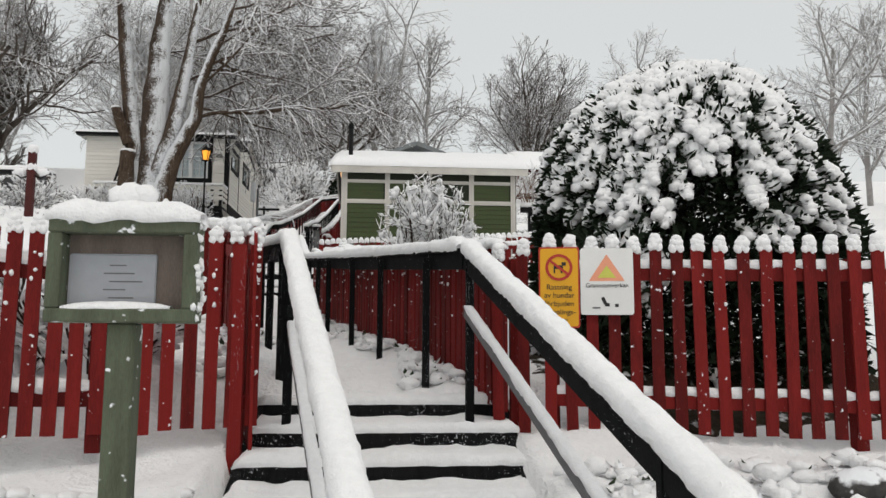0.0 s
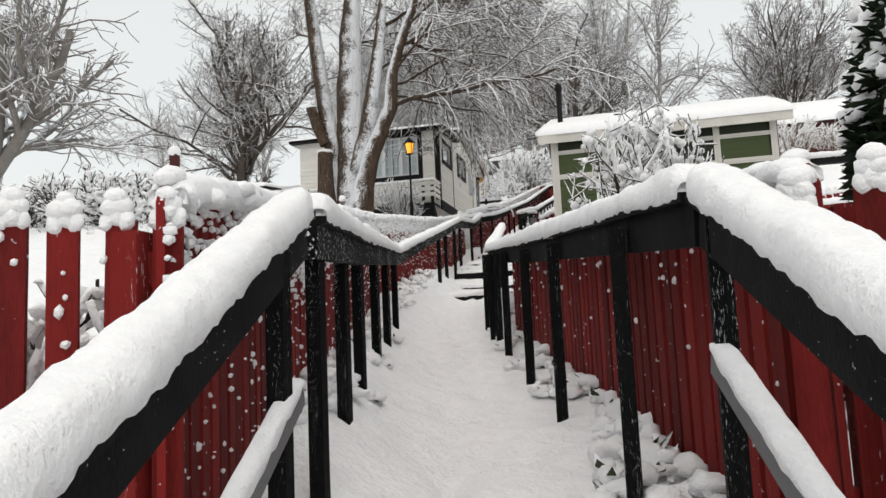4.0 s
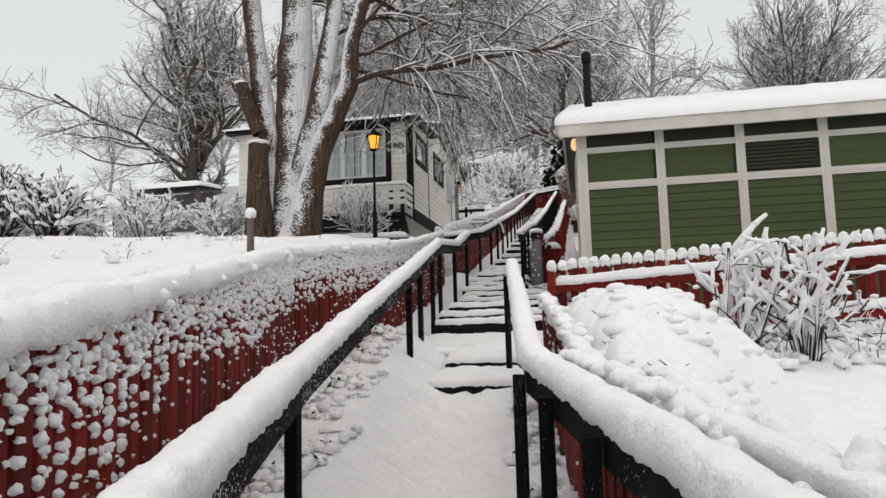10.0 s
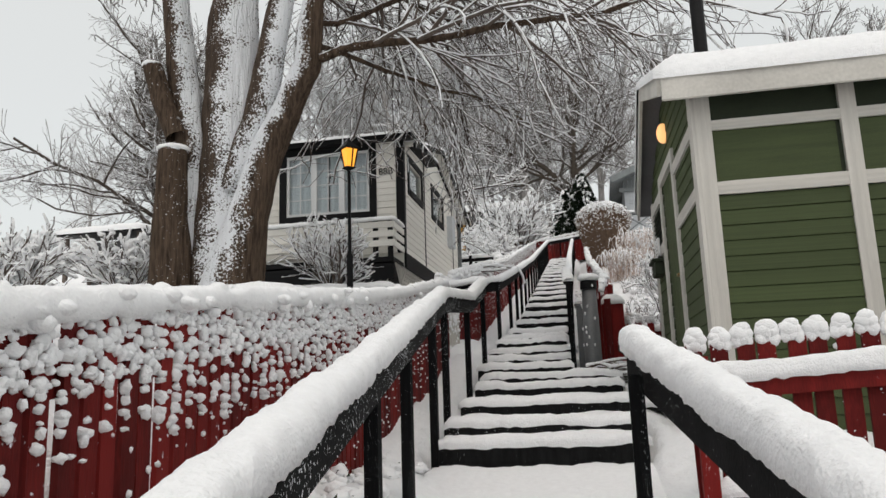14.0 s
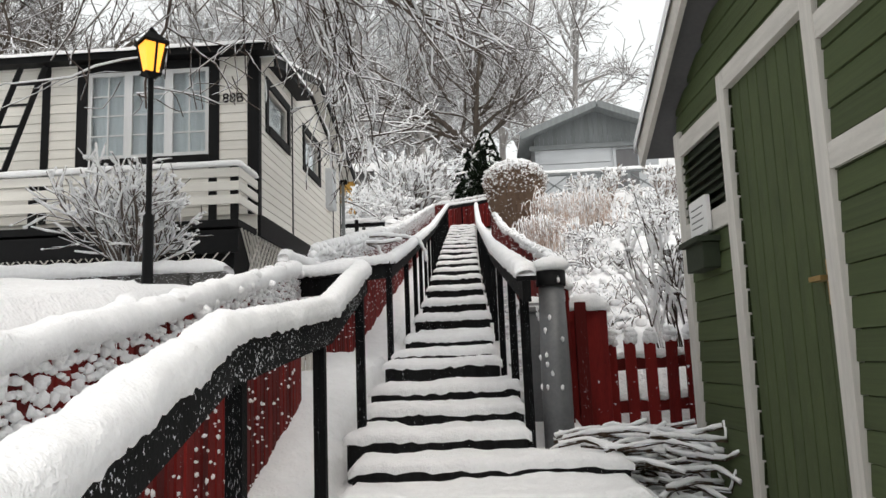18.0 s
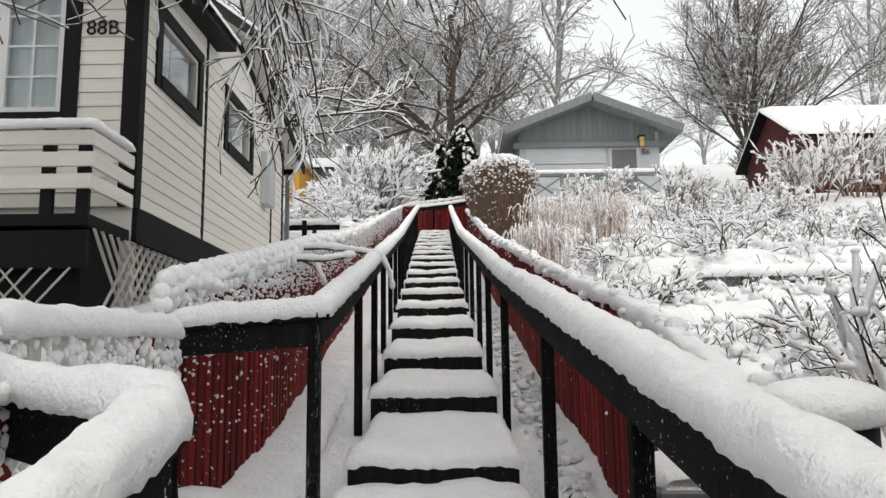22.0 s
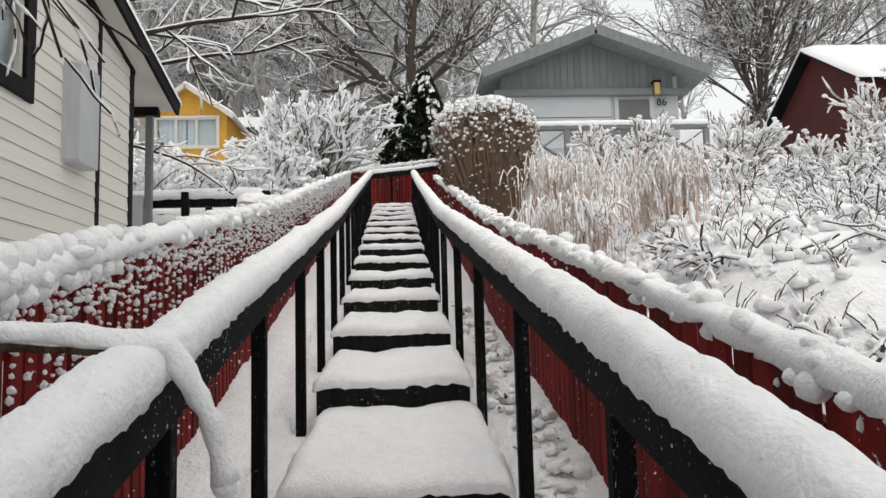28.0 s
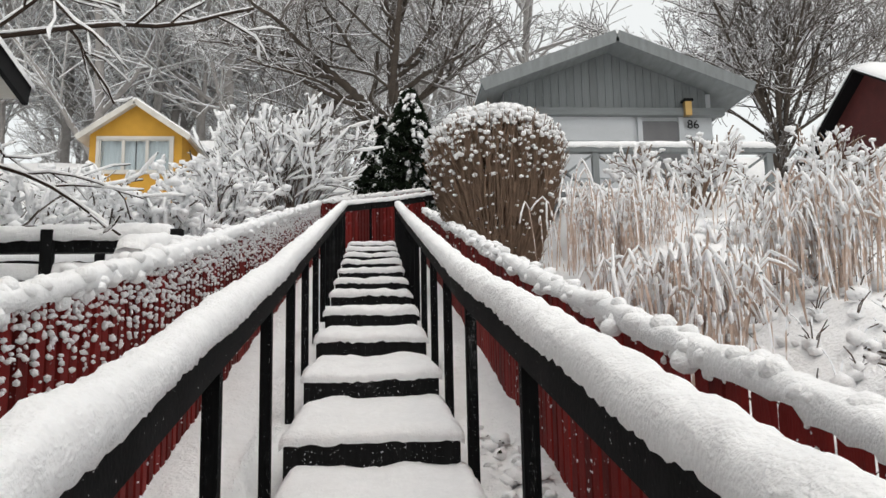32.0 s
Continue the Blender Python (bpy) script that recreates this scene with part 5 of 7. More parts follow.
def tree(name, label, at, seed, trunks, plan, bark, twig, thin=0.012, thick=2, category="tree"):
    t = thing(name, label, category, at=at)
    out = shoots(seed, trunks, plan)
    part("trunk", woody(out, [0], 10), bark, t, smooth=True)
    part("limb_wood", woody(out, range(1, thick), 6), bark, t, smooth=True)
    part("crown", woody(out, range(thick, len(plan)), 3, thin), twig, t, "fine twigs white with snow", smooth=True)
    return t


def on_ground(x, y, dz=-0.1):
    return (x, y, ground_z(x, y) + dz)


# the old tree by the fence, three stems from one foot
old = thing("old_lime_tree", "old three-stemmed tree plastered with wind-blown snow", "tree")
rng = np.random.default_rng(21)
stems = {
    "left": ([(-6.93, 21.35, 4.4), (-6.95, 21.35, 5.75), (-6.88, 21.35, 6.7), (-7.05, 21.35, 7.9), (-7.17, 21.35, 8.75), (-7.34, 21.4, 10.1), (-7.6, 21.5, 11.8)], (0.30, 0.20, 0.18, 0.20, 0.18, 0.17, 0.10), BARK_DUSTED),
    "middle": ([(-6.55, 21.6, 4.4), (-6.52, 21.6, 6.1), (-6.45, 21.6, 7.4), (-6.45, 21.6, 8.6), (-6.42, 21.7, 10.3), (-6.3, 21.8, 12.0)], (0.50, 0.40, 0.38, 0.33, 0.25, 0.13), BARK_PLASTERED),
    "right": ([(-6.28, 21.2, 4.4), (-6.0, 21.2, 5.75), (-5.79, 21.25, 6.55), (-5.48, 21.3, 7.28), (-5.25, 21.3, 7.7), (-5.18, 21.3, 8.6), (-4.92, 21.35, 9.5), (-4.6, 21.4, 10.3), (-4.3, 21.6, 11.6)], (0.42, 0.25, 0.21, 0.19, 0.175, 0.135, 0.12, 0.10, 0.05), BARK_LEANING),
}


def rough_tube(pts, radii, sides, seed, rough=0.05, step=0.10):
    """A gnarled stem: a tube with flutes and knots."""
    s = sample(pts, step)
    zs = [p[2] for p in pts]
    r = np.interp(s[:, 2], zs, radii)
    mk = Mesher()
    mk.tube(s, r, sides, cap=True)
    v = mk.v[0]
    for i in range(len(v)):
        c = s[i // sides]
        q = v[i] - c
        k = 1 + rough * 2.2 * noise.noise((v[i][0] * 3, v[i][1] * 3, v[i][2] * 1.1 + seed)) + rough * noise.noise((v[i][0] * 11, v[i][1] * 11, v[i][2] * 3 + seed))
        v[i] = c + q * k
    return mk


for i, (k, (pts, radii, m)) in enumerate(stems.items()):
    part("stem", rough_tube(pts, radii, 40, i * 7.0, 0.07, 0.05), m, old, "dark ridged bark" if m is not BARK_PLASTERED else "stem plastered white with snow", smooth=True)
part("forked_limb", rough_tube([(-6.35, 21.5, 6.2), (-6.0, 21.4, 7.0), (-5.76, 21.4, 8.2), (-5.62, 21.5, 9.2), (-5.4, 21.6, 11.2)], (0.26, 0.21, 0.18, 0.16, 0.07), 30, 9.0, 0.06, 0.05), BARK_PLASTERED, old, "forking limb plastered white with snow", smooth=True)
part("cut_limb", rough_tube([(-7.0, 21.2, 6.9), (-7.2, 21.15, 7.4), (-7.36, 21.15, 7.9)], (0.15, 0.14, 0.13), 14, 3.0, 0.05, 0.05), BARK, old, smooth=True)
part("cut_limb", rough_tube([(-6.97, 21.15, 4.5), (-6.98, 21.08, 5.7), (-6.97, 21.08, 6.66)], (0.27, 0.22, 0.20), 24, 4.0, 0.08, 0.06), BARK, old, "sawn-off stub under a snow cap", smooth=True)
mk = Mesher()
mk.lump((-6.97, 21.08, 6.68), (0.21, 0.21, 0.06), rng, ICO3, 0.04)
part("snow_cap", mk, SNOW, old, smooth=True)
mk = Mesher()
mk.lump((-7.37, 21.15, 7.91), (0.13, 0.13, 0.05), rng, ICO3, 0.04)
part("snow_cap", mk, SNOW, old, smooth=True)
LIMB = [(9, 46, 0.55, 0.11, 0.00, 9), (7, 42, 0.58, 0.14, -0.05, 6), (6, 40, 0.58, 0.17, -0.09, 5), (4, 38, 0.6, 0.2, -0.06, 3)]
limbs = [
    ((-5.2, 21.3, 7.75), (1.45, 0.15, 0.55), 4.4, 0.062), ((-5.2, 21.3, 8.3), (0.8, 1.6, 0.8), 4.2, 0.045), ((-4.95, 21.35, 9.3), (1.0, 0.5, 0.6), 4.2, 0.05),
    ((-5.2, 21.3, 8.6), (1.2, -0.4, 0.9), 3.0, 0.036), ((-5.7, 21.5, 8.8), (0.6, 1.5, 0.7), 4.0, 0.05), ((-5.5, 21.6, 10.0), (0.9, 0.4, 0.8), 3.6, 0.05),
    ((-7.3, 21.4, 9.8), (-0.8, 0.6, 0.9), 2.4, 0.04), ((-7.5, 21.5, 11.0), (-0.5, -0.4, 0.9), 2.4, 0.04), ((-6.4, 21.7, 9.6), (0.3, 1.2, 0.8), 3.0, 0.045),
    ((-4.6, 21.4, 10.3), (0.9, 1.0, 0.5), 4.0, 0.045), ((-5.2, 21.3, 8.0), (0.6, 1.9, 0.5), 5.0, 0.04), ((-6.3, 21.8, 11.0), (0.2, -0.6, 0.9), 2.6, 0.04), ((-4.9, 21.4, 9.5), (0.5, 2.0, 0.3), 5.4, 0.05),
    ((-4.4, 21.5, 11.0), (1.3, 0.3, 0.5), 4.2, 0.04), ((-4.8, 21.4, 9.8), (1.3, -0.5, 0.7), 3.4, 0.036), ((-5.4, 21.6, 11.0), (0.5, -0.3, 0.9), 2.6, 0.04),
]
out = shoots(22, limbs, LIMB)
part("limb_wood", woody(out, [0], 7, 0, 1), BARK, old, "long drooping limbs with snow on top", smooth=True)
part("limb_snow", snow_on(out, (0, 1, 2), 22, 0.015, 0.9, 1, 4), SNOW, old, "snow lying along the limbs", smooth=True, kind="stuff")
part("branch_wood", woody(out, [1], 5, 0.012, 1), TWIG, old, smooth=True)
part("crown", woody(out, [2, 3], 3, 0.0075, 1), TWIG, old, "hanging twigs white with snow", smooth=True)

# a bough that hangs before the cottage wall
bough = shoots(31, [((-4.6, 21.4, 10.3), (0.05, 1.3, -0.12), 5.6, 0.032), ((-4.2, 25.7, 9.2), (0.05, 0.8, -0.6), 3.0, 0.016), ((-4.4, 26.4, 9.3), (-0.02, 0.6, -0.8), 2.8, 0.014), ((-4.25, 26.9, 9.3), (0.0, 0.9, -0.6), 3.0, 0.016), ((-4.05, 24.4, 9.4), (0.05, 1.6, -0.2), 4.6, 0.018), ((-4.55, 27.3, 9.4), (0.0, 0.8, -0.7), 2.8, 0.015), ((-4.4, 28.0, 9.4), (0.05, 0.9, -0.5), 2.8, 0.015)], [(8, 44, 0.40, 0.10, -0.05, 9), (4, 42, 0.5, 0.17, -0.10, 6), (2, 40, 0.5, 0.2, -0.1, 4)])
part("bough_snow", snow_on(bough, (0, 1, 2), 31, 0.011, 0.85, 2), SNOW, old, "thick snow along the hanging boughs", smooth=True, kind="stuff")
part("hanging_bough", woody(bough, [0, 1, 2], 4, 0.006, 2), DARK_TWIG, old, "long bare bough weighed down by snow", smooth=True)

# a garden tree behind the white cottage, its limbs reaching over the stairs
rt = thing("overhanging_tree", "bare garden tree reaching snowy limbs over the stair fence", "tree")
out = shoots(35, [((-6.5, 34.6, 6.6), (0.0, 0.0, 1), 4.6, 0.11), ((-6.5, 34.6, 9.4), (1.5, -0.4, 0.15), 3.1, 0.034), ((-6.5, 34.6, 9.9), (1.3, 0.3, 0.45), 2.8, 0.030), ((-6.5, 34.6, 8.2), (1.5, -0.3, 0.1), 1.9, 0.020), ((-6.5, 34.6, 9.0), (1.2, 0.9, 0.6), 3.0, 0.03)], [(5, 40, 0.40, 0.08, -0.035, 9), (4, 42, 0.5, 0.14, -0.04, 5), (2, 40, 0.5, 0.18, 0.0, 3)])
part("trunk", woody([out[0][:1]], [0], 10), BARK, rt, smooth=True)
part("limb_wood", woody([out[0][1:], out[1], out[2]], [0, 1, 2], 5, 0.006), DARK_TWIG, rt, "dark limbs with snow on top", smooth=True)
part("limb_snow", snow_on([out[0][1:], out[1], out[2]], (0, 1, 2), 36, 0.016, 0.9, sides=5), SNOW, rt, smooth=True, kind="stuff")

def spreading(bole, radius, foot, n, tilt, length, thick, seed):
    """A short bole and n limbs that leave its head at the tilts given (degrees from upright)."""
    rng = np.random.default_rng(seed)
    rows = [((0, 0, 0), (0.02, 0, 1), bole, radius)]
    for k in range(n):
        az, el = 6.283 * (k + rng.uniform(-0.3, 0.3)) / n * 2.0, radians(tilt[0] + (tilt[1] - tilt[0]) * (k + 0.5) / n)
        rows.append(((0.1 * math.cos(az), 0.1 * math.sin(az), foot + (bole - foot) * rng.uniform(0.2, 0.98)), (math.sin(el) * math.cos(az), math.sin(el) * math.sin(az), math.cos(el)), length * rng.uniform(0.8, 1.1), thick * rng.uniform(0.7, 1.1)))
    return rows


OAK = [(8, 48, 0.50, 0.11, 0.05, 8), (7, 46, 0.56, 0.16, 0.03, 6), (7, 44, 0.55, 0.18, 0.02, 4), (5, 42, 0.55, 0.2, 0.0, 3)]
tree("oak_tree", "broad bare oak with snow on every branch", (-27.0, 55.0, 10.8), 41, spreading(6.0, 0.46, 3.2, 11, (6, 74), 9.6, 0.19, 7), OAK, OAK_BARK, OAK_TWIG, 0.020)
tree("hill_tree", "tall forked bare tree at the top of the stairs", (-2.7, 53.5, 11.3), 42, [((0, 0, 0), (0.0, 0, 1), 3.2, 0.34), ((0, 0, 2.7), (0.36, 0, 1), 6.8, 0.21), ((0, 0, 2.6), (-0.42, 0, 1), 6.4, 0.19), ((0.2, 0, 3.4), (1.0, 0.2, 0.75), 5.2, 0.11), ((-0.3, 0, 3.4), (-1.1, 0.1, 0.65), 5.4, 0.11), ((0, 0, 3.2), (0.1, -0.5, 1), 5.2, 0.12), ((0.6, 0, 5.2), (0.9, 0.0, 0.8), 4.2, 0.09), ((-0.8, 0, 5.4), (-0.9, 0.1, 0.8), 4.2, 0.09)], OAK, OAK_BARK, OAK_TWIG, 0.014)
tree("garden_tree", "dense bare tree behind the red cottage", (10.4, 53.0, 11.2), 43, spreading(3.0, 0.24, 1.6, 14, (6, 60), 6.4, 0.075, 9), [(10, 36, 0.46, 0.06, 0.03, 7), (8, 38, 0.50, 0.12, 0.02, 4), (5, 38, 0.52, 0.16, 0.02, 3), (0, 36, 0.55, 0.16, 0.03, 2)], OAK_BARK, OAK_TWIG, 0.014)
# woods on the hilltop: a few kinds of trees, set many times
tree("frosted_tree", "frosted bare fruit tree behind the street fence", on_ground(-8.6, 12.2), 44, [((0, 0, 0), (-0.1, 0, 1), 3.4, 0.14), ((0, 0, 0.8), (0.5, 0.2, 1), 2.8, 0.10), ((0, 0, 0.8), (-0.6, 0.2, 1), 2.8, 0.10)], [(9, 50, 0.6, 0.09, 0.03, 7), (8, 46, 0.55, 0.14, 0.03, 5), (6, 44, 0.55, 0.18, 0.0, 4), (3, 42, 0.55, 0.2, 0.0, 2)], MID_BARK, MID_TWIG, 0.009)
WOOD = [(14, 46, 0.42, 0.05, 0.02, 8), (9, 44, 0.52, 0.13, 0.03, 4), (6, 42, 0.55, 0.18, 0.0, 2), (0, 40, 0.5, 0.2, 0.0, 2)]
BIRCH = [(22, 38, 0.30, 0.04, 0.01, 9), (7, 40, 0.55, 0.14, -0.06, 4), (5, 40, 0.55, 0.16, -0.16, 3), (0, 40, 0.5, 0.2, 0.0, 2)]
woods = []
for i, (plan, h) in enumerate(((WOOD, 12.0), (WOOD, 14.0), (BIRCH, 13.0), (WOOD, 10.5))):
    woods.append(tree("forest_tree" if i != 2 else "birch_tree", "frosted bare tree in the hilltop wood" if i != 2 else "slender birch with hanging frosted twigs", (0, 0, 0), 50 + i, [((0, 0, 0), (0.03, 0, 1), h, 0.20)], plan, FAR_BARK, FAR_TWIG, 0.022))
for t in woods:
    tagged(t, group="hilltop wood")
spots = []
rng = np.random.default_rng(77)
for k in range(26):
    y = rng.uniform(60, 90)
    x = rng.uniform(-0.34, 0.0) * y + rng.uniform(-2, 2)
    spots.append((x, y))
spots += [(-1.0, 64), (-6, 62), (-11, 63), (-14.5, 60), (-18, 66), (-9, 70), (-3, 70), (1.0, 68), (-36, 75), (-42, 82), (-50, 78), (21, 62), (25, 66), (17, 78), (30, 58), (34, 48), (28, 42), (22, 36), (30, 30)]
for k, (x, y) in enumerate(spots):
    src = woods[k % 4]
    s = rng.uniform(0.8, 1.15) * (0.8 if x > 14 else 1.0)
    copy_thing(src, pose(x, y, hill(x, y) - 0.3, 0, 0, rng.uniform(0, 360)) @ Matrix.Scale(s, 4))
for t, (x, y) in zip(woods, ((-20, 62), (-6.5, 66), (3.2, 60.0), (-13.0, 68))):
    t.matrix_basis = pose(x, y, hill(x, y) - 0.3)


def shrub(name, label, at, seed, stems, spread_, height, plan, mat, thin=0.008, lumps=0, lump_size=0.05, category="shrub", lean=0.45, foot=0.15, chance=0.6, wood=1.0):
    """Many stems from one foot, with snow loads on the outer shoots."""
    rng = np.random.default_rng(seed)
    t = thing(name, label, category, at=at)
    trunks = []
    for k in range(stems):
        a = rng.uniform(0, 6.283)
        o = rng.uniform(0.1, 1.0) ** 0.6
        trunks.append(((foot * spread_ * math.cos(a) * o, foot * spread_ * math.sin(a) * o, 0), (lean * o * math.cos(a) * spread_ / height * 1.6, lean * o * math.sin(a) * spread_ / height * 1.6, 1), height * rng.uniform(0.75, 1.0), 0.022 * height ** 0.5 * wood))
    out = shoots(seed, trunks, plan)
    part("thicket", woody(out, range(len(plan)), 3, thin), mat, t, smooth=True, kind="stuff")
    if lumps:
        mk = snow_on(out, (1, 2) if len(plan) > 2 else (0, 1), seed, lump_size * 0.42, chance)
        tips = [pts[rng.integers(len(pts) // 2, len(pts))] for lv in out[1:] for pts, _ in lv]
        for i in rng.permutation(len(tips))[:lumps]:
            p = tips[i]
            s = lump_size * rng.uniform(0.3, 0.95)
            mk.lump((p[0], p[1], p[2] + 0.2 * s), (s * 1.15, s * 1.0, s * 0.7), rng, ICO1, 0.25)
        part("snow_load", mk, SNOW, t, "soft clumps of snow on the shoots", smooth=True, kind="stuff")
    return t


STEM = [(6, 34, 0.55, 0.09, 0.04, 5), (4, 36, 0.6, 0.13, 0.05, 3), (2, 36, 0.6, 0.16, 0.06, 2)]
CROWN = [(10, 46, 0.42, 0.10, 0.02, 7), (6, 44, 0.55, 0.15, 0.04, 4), (4, 42, 0.55, 0.18, 0.04, 3)]
# the round-headed shrub: a few leaning stems, up-swept twigs, snow cushions on every fork
rs = thing("round_shrub", "dark leafless round-headed shrub loaded with snow clumps", "shrub", at=on_ground(0.52, 9.3))
VASE = [(19, 56, 0.42, 0.06, 0.03, 9), (8, 46, 0.52, 0.10, 0.10, 5), (3, 38, 0.55, 0.12, 0.10, 3)]
rng = np.random.default_rng(61)
out = shoots(61, [((0.10 * math.cos(a), 0.10 * math.sin(a), 0), (0.40 * math.cos(a) * (0.5 + 0.5 * (k % 3) / 2), 0.40 * math.sin(a) * (0.5 + 0.5 * (k % 3) / 2), 1), 1.9 + 0.12 * (k % 2), 0.019) for k, a in enumerate(np.linspace(0.3, 6.1, 9))], VASE)
def inside_dome(pts):
    p = pts[-1]
    return (p[0] ** 2 + p[1] ** 2) / 0.92 ** 2 + ((p[2] - 1.15) / 1.02) ** 2 < 1.0


out = [out[0], [q for q in out[1] if inside_dome(q[0])], [q for q in out[2] if inside_dome(q[0])]]
for pts, rad in out[0]:
    pts, rad = pts[:8], rad[:8]
    mk = Mesher()
    mk.tube(pts, rad, 8)
    part("stem", mk, DARK_TWIG, rs, "dark brown stem", smooth=True)
part("thicket", woody(out, (1, 2), 4, 0.0045), DARK_TWIG, rs, smooth=True)
mk = snow_on(out, (1,), 61, 0.020, 0.9, sides=6)
mk2 = snow_on(out, (2,), 62, 0.009, 0.75, sides=4)
part("twig_snow", mk2, SNOW, rs, smooth=True, kind="stuff")
for pts, rad in out[1]:
    for f in (0.45, 0.7, 0.95):
        if rng.uniform() < 0.62:
            p = pts[int(f * (len(pts) - 1))]
            up = min(1.0, 0.3 + p[2] / 2.2)
            for j in range(rng.integers(2, 5)):
                k = 0.044 * up * rng.uniform(0.6, 1.25)
                mk.lump(p + rng.normal(0, 0.03, 3) + (0, 0, 0.03), (k * 1.1, k * 1.1, k * 0.85), rng, ICO2, 0.10)
for pts, rad in out[2]:
    if rng.uniform() < 0.42:
        p = pts[-2]
        k = rng.uniform(0.014, 0.032)
        mk.lump((p[0], p[1], p[2] + 0.012), (k * 1.2, k * 1.2, k * 0.9), rng, ICO1, 0.2)
part("snow_load", mk, SNOW, rs, "thick cushions of snow on the forks", smooth=True, kind="stuff")
rs.scale = (0.76, 0.76, 0.92)
shrub("cottage_shrub", "rounded bare shrub white with snow beside the lantern", on_ground(-6.0, 24.5, 0.2), 62, 22, 0.9, 1.0, STEM, TWIG, 0.007, 300, 0.04)
shrub("frosty_bush", "large frosted bush beside the evergreen", on_ground(-4.9, 44.5), 63, 34, 2.4, 2.0, STEM, TWIG, 0.014, 500, 0.09)
shrub("frosty_bush", "frosted bush below the grey cabin", on_ground(-6.6, 46.5), 64, 20, 1.7, 1.25, STEM, TWIG, 0.014, 250, 0.08)
WANDS = [(8, 24, 0.42, 0.07, 0.05, 9), (3, 30, 0.5, 0.12, 0.06, 4)]
for k, (x, y, n, w) in enumerate(((-0.45, 23.3, 38, 0.6), (0.35, 23.6, 40, 0.8), (1.2, 23.3, 28, 0.8))):
    shrub("thorny_shrub", "tall shrub of dark upright stems with snow clumps", on_ground(x, y, 0), 65 + k, n, w, 1.08, WANDS, DARK_TWIG, 0.004, 700, 0.036, lean=0.30, foot=0.85, chance=0.4, wood=0.40)
for k, (x, y, w, h) in enumerate(((-9.5, 21.5, 1.3, 0.9), (-11.0, 22.5, 1.5, 0.9), (-12.8, 23.0, 1.6, 1.0), (-14.5, 23.5, 1.7, 0.9), (-16.5, 24.5, 1.7, 1.0), (-8.2, 22.0, 1.0, 0.8))):
    shrub("border_shrub", "low frosted garden shrub in the snow", on_ground(x, y), 70 + k, 18, w, h, STEM, TWIG, 0.010, 260, 0.06)
for k, (x, y, w, h) in enumerate(((-12.6, 21.0, 1.5, 1.35), (-11.0, 20.6, 1.2, 1.1), (-14.6, 21.5, 1.7, 1.5), (-8.9, 15.6, 0.8, 0.7), (-17.5, 23.0, 2.0, 1.6))):
    shrub("dark_hedge", "dark leafless hedge under snow at the garden edge", on_ground(x, y), 80 + k, 24, w, h, STEM, DARK_TWIG, 0.013, 380, 0.085, chance=0.4)
for k, (x, y, w, h) in enumerate(((6.0, 38.5, 1.0, 1.3), (7.6, 39.2, 1.0, 1.6), (9.4, 39.6, 1.2, 1.5), (2.6, 38.3, 1.2, 0.9), (0.9, 38.4, 0.9, 0.8), (4.4, 37.6, 1.2, 0.9))):
    shrub("terrace_shrub", "frosted brown shrub on the garden terrace", on_ground(x, y), 90 + k, 18, w, h, STEM, BROWN_TWIG, 0.010, 240, 0.06, lean=0.35, foot=0.5)
for k, (x, y, w, h) in enumerate(((-6.8, 37.0, 1.5, 0.8), (-8.6, 38.0, 1.7, 0.9), (-5.3, 37.3, 1.2, 0.7), (-10.5, 39.5, 1.8, 1.0), (-5.2, 40.0, 1.2, 1.0), (-7.2, 41.0, 1.5, 0.9))):
    shrub("garden_bush", "low snow-laden bush behind the fence", on_ground(x, y), 100 + k, 18, w, h, STEM, TWIG, 0.010, 320, 0.08)

for k, (x, y, w, h) in enumerate(((-1.85, 5.3, 0.5, 0.55), (-2.6, 5.1, 0.5, 0.6), (-3.4, 5.0, 0.5, 0.6), (-4.2, 4.9, 0.5, 0.55))):
    shrub("street_hedge", "low hedge bowed under thick snow behind the street fence", on_ground(x, y), 290 + k, 16, w, h, STEM, DARK_TWIG, 0.008, 300, 0.055, lean=0.5, foot=0.7, chance=0.8, wood=0.5)

# clipped bush: a goblet of upright brown stems, flat-topped and capped with snow
ball = thing("clipped_bush", "clipped brown goblet-shaped bush with a thick cap of snow", "bush", at=(-1.42, 38.45, ground_z(-1.42, 38.45) - 0.05))
rng = np.random.default_rng(110)
BUSH_H = 9.80 - (ground_z(-1.42, 38.45) - 0.05)


def bush_radius(v, a):
    r = float(np.interp(v, (0.0, 0.25, 0.55, 0.78, 0.92, 1.0), (0.42, 0.60, 0.82, 0.90, 0.78, 0.40)))
    return r * (1 + 0.09 * noise.noise((math.cos(a) * 2, math.sin(a) * 2, v * 3)))


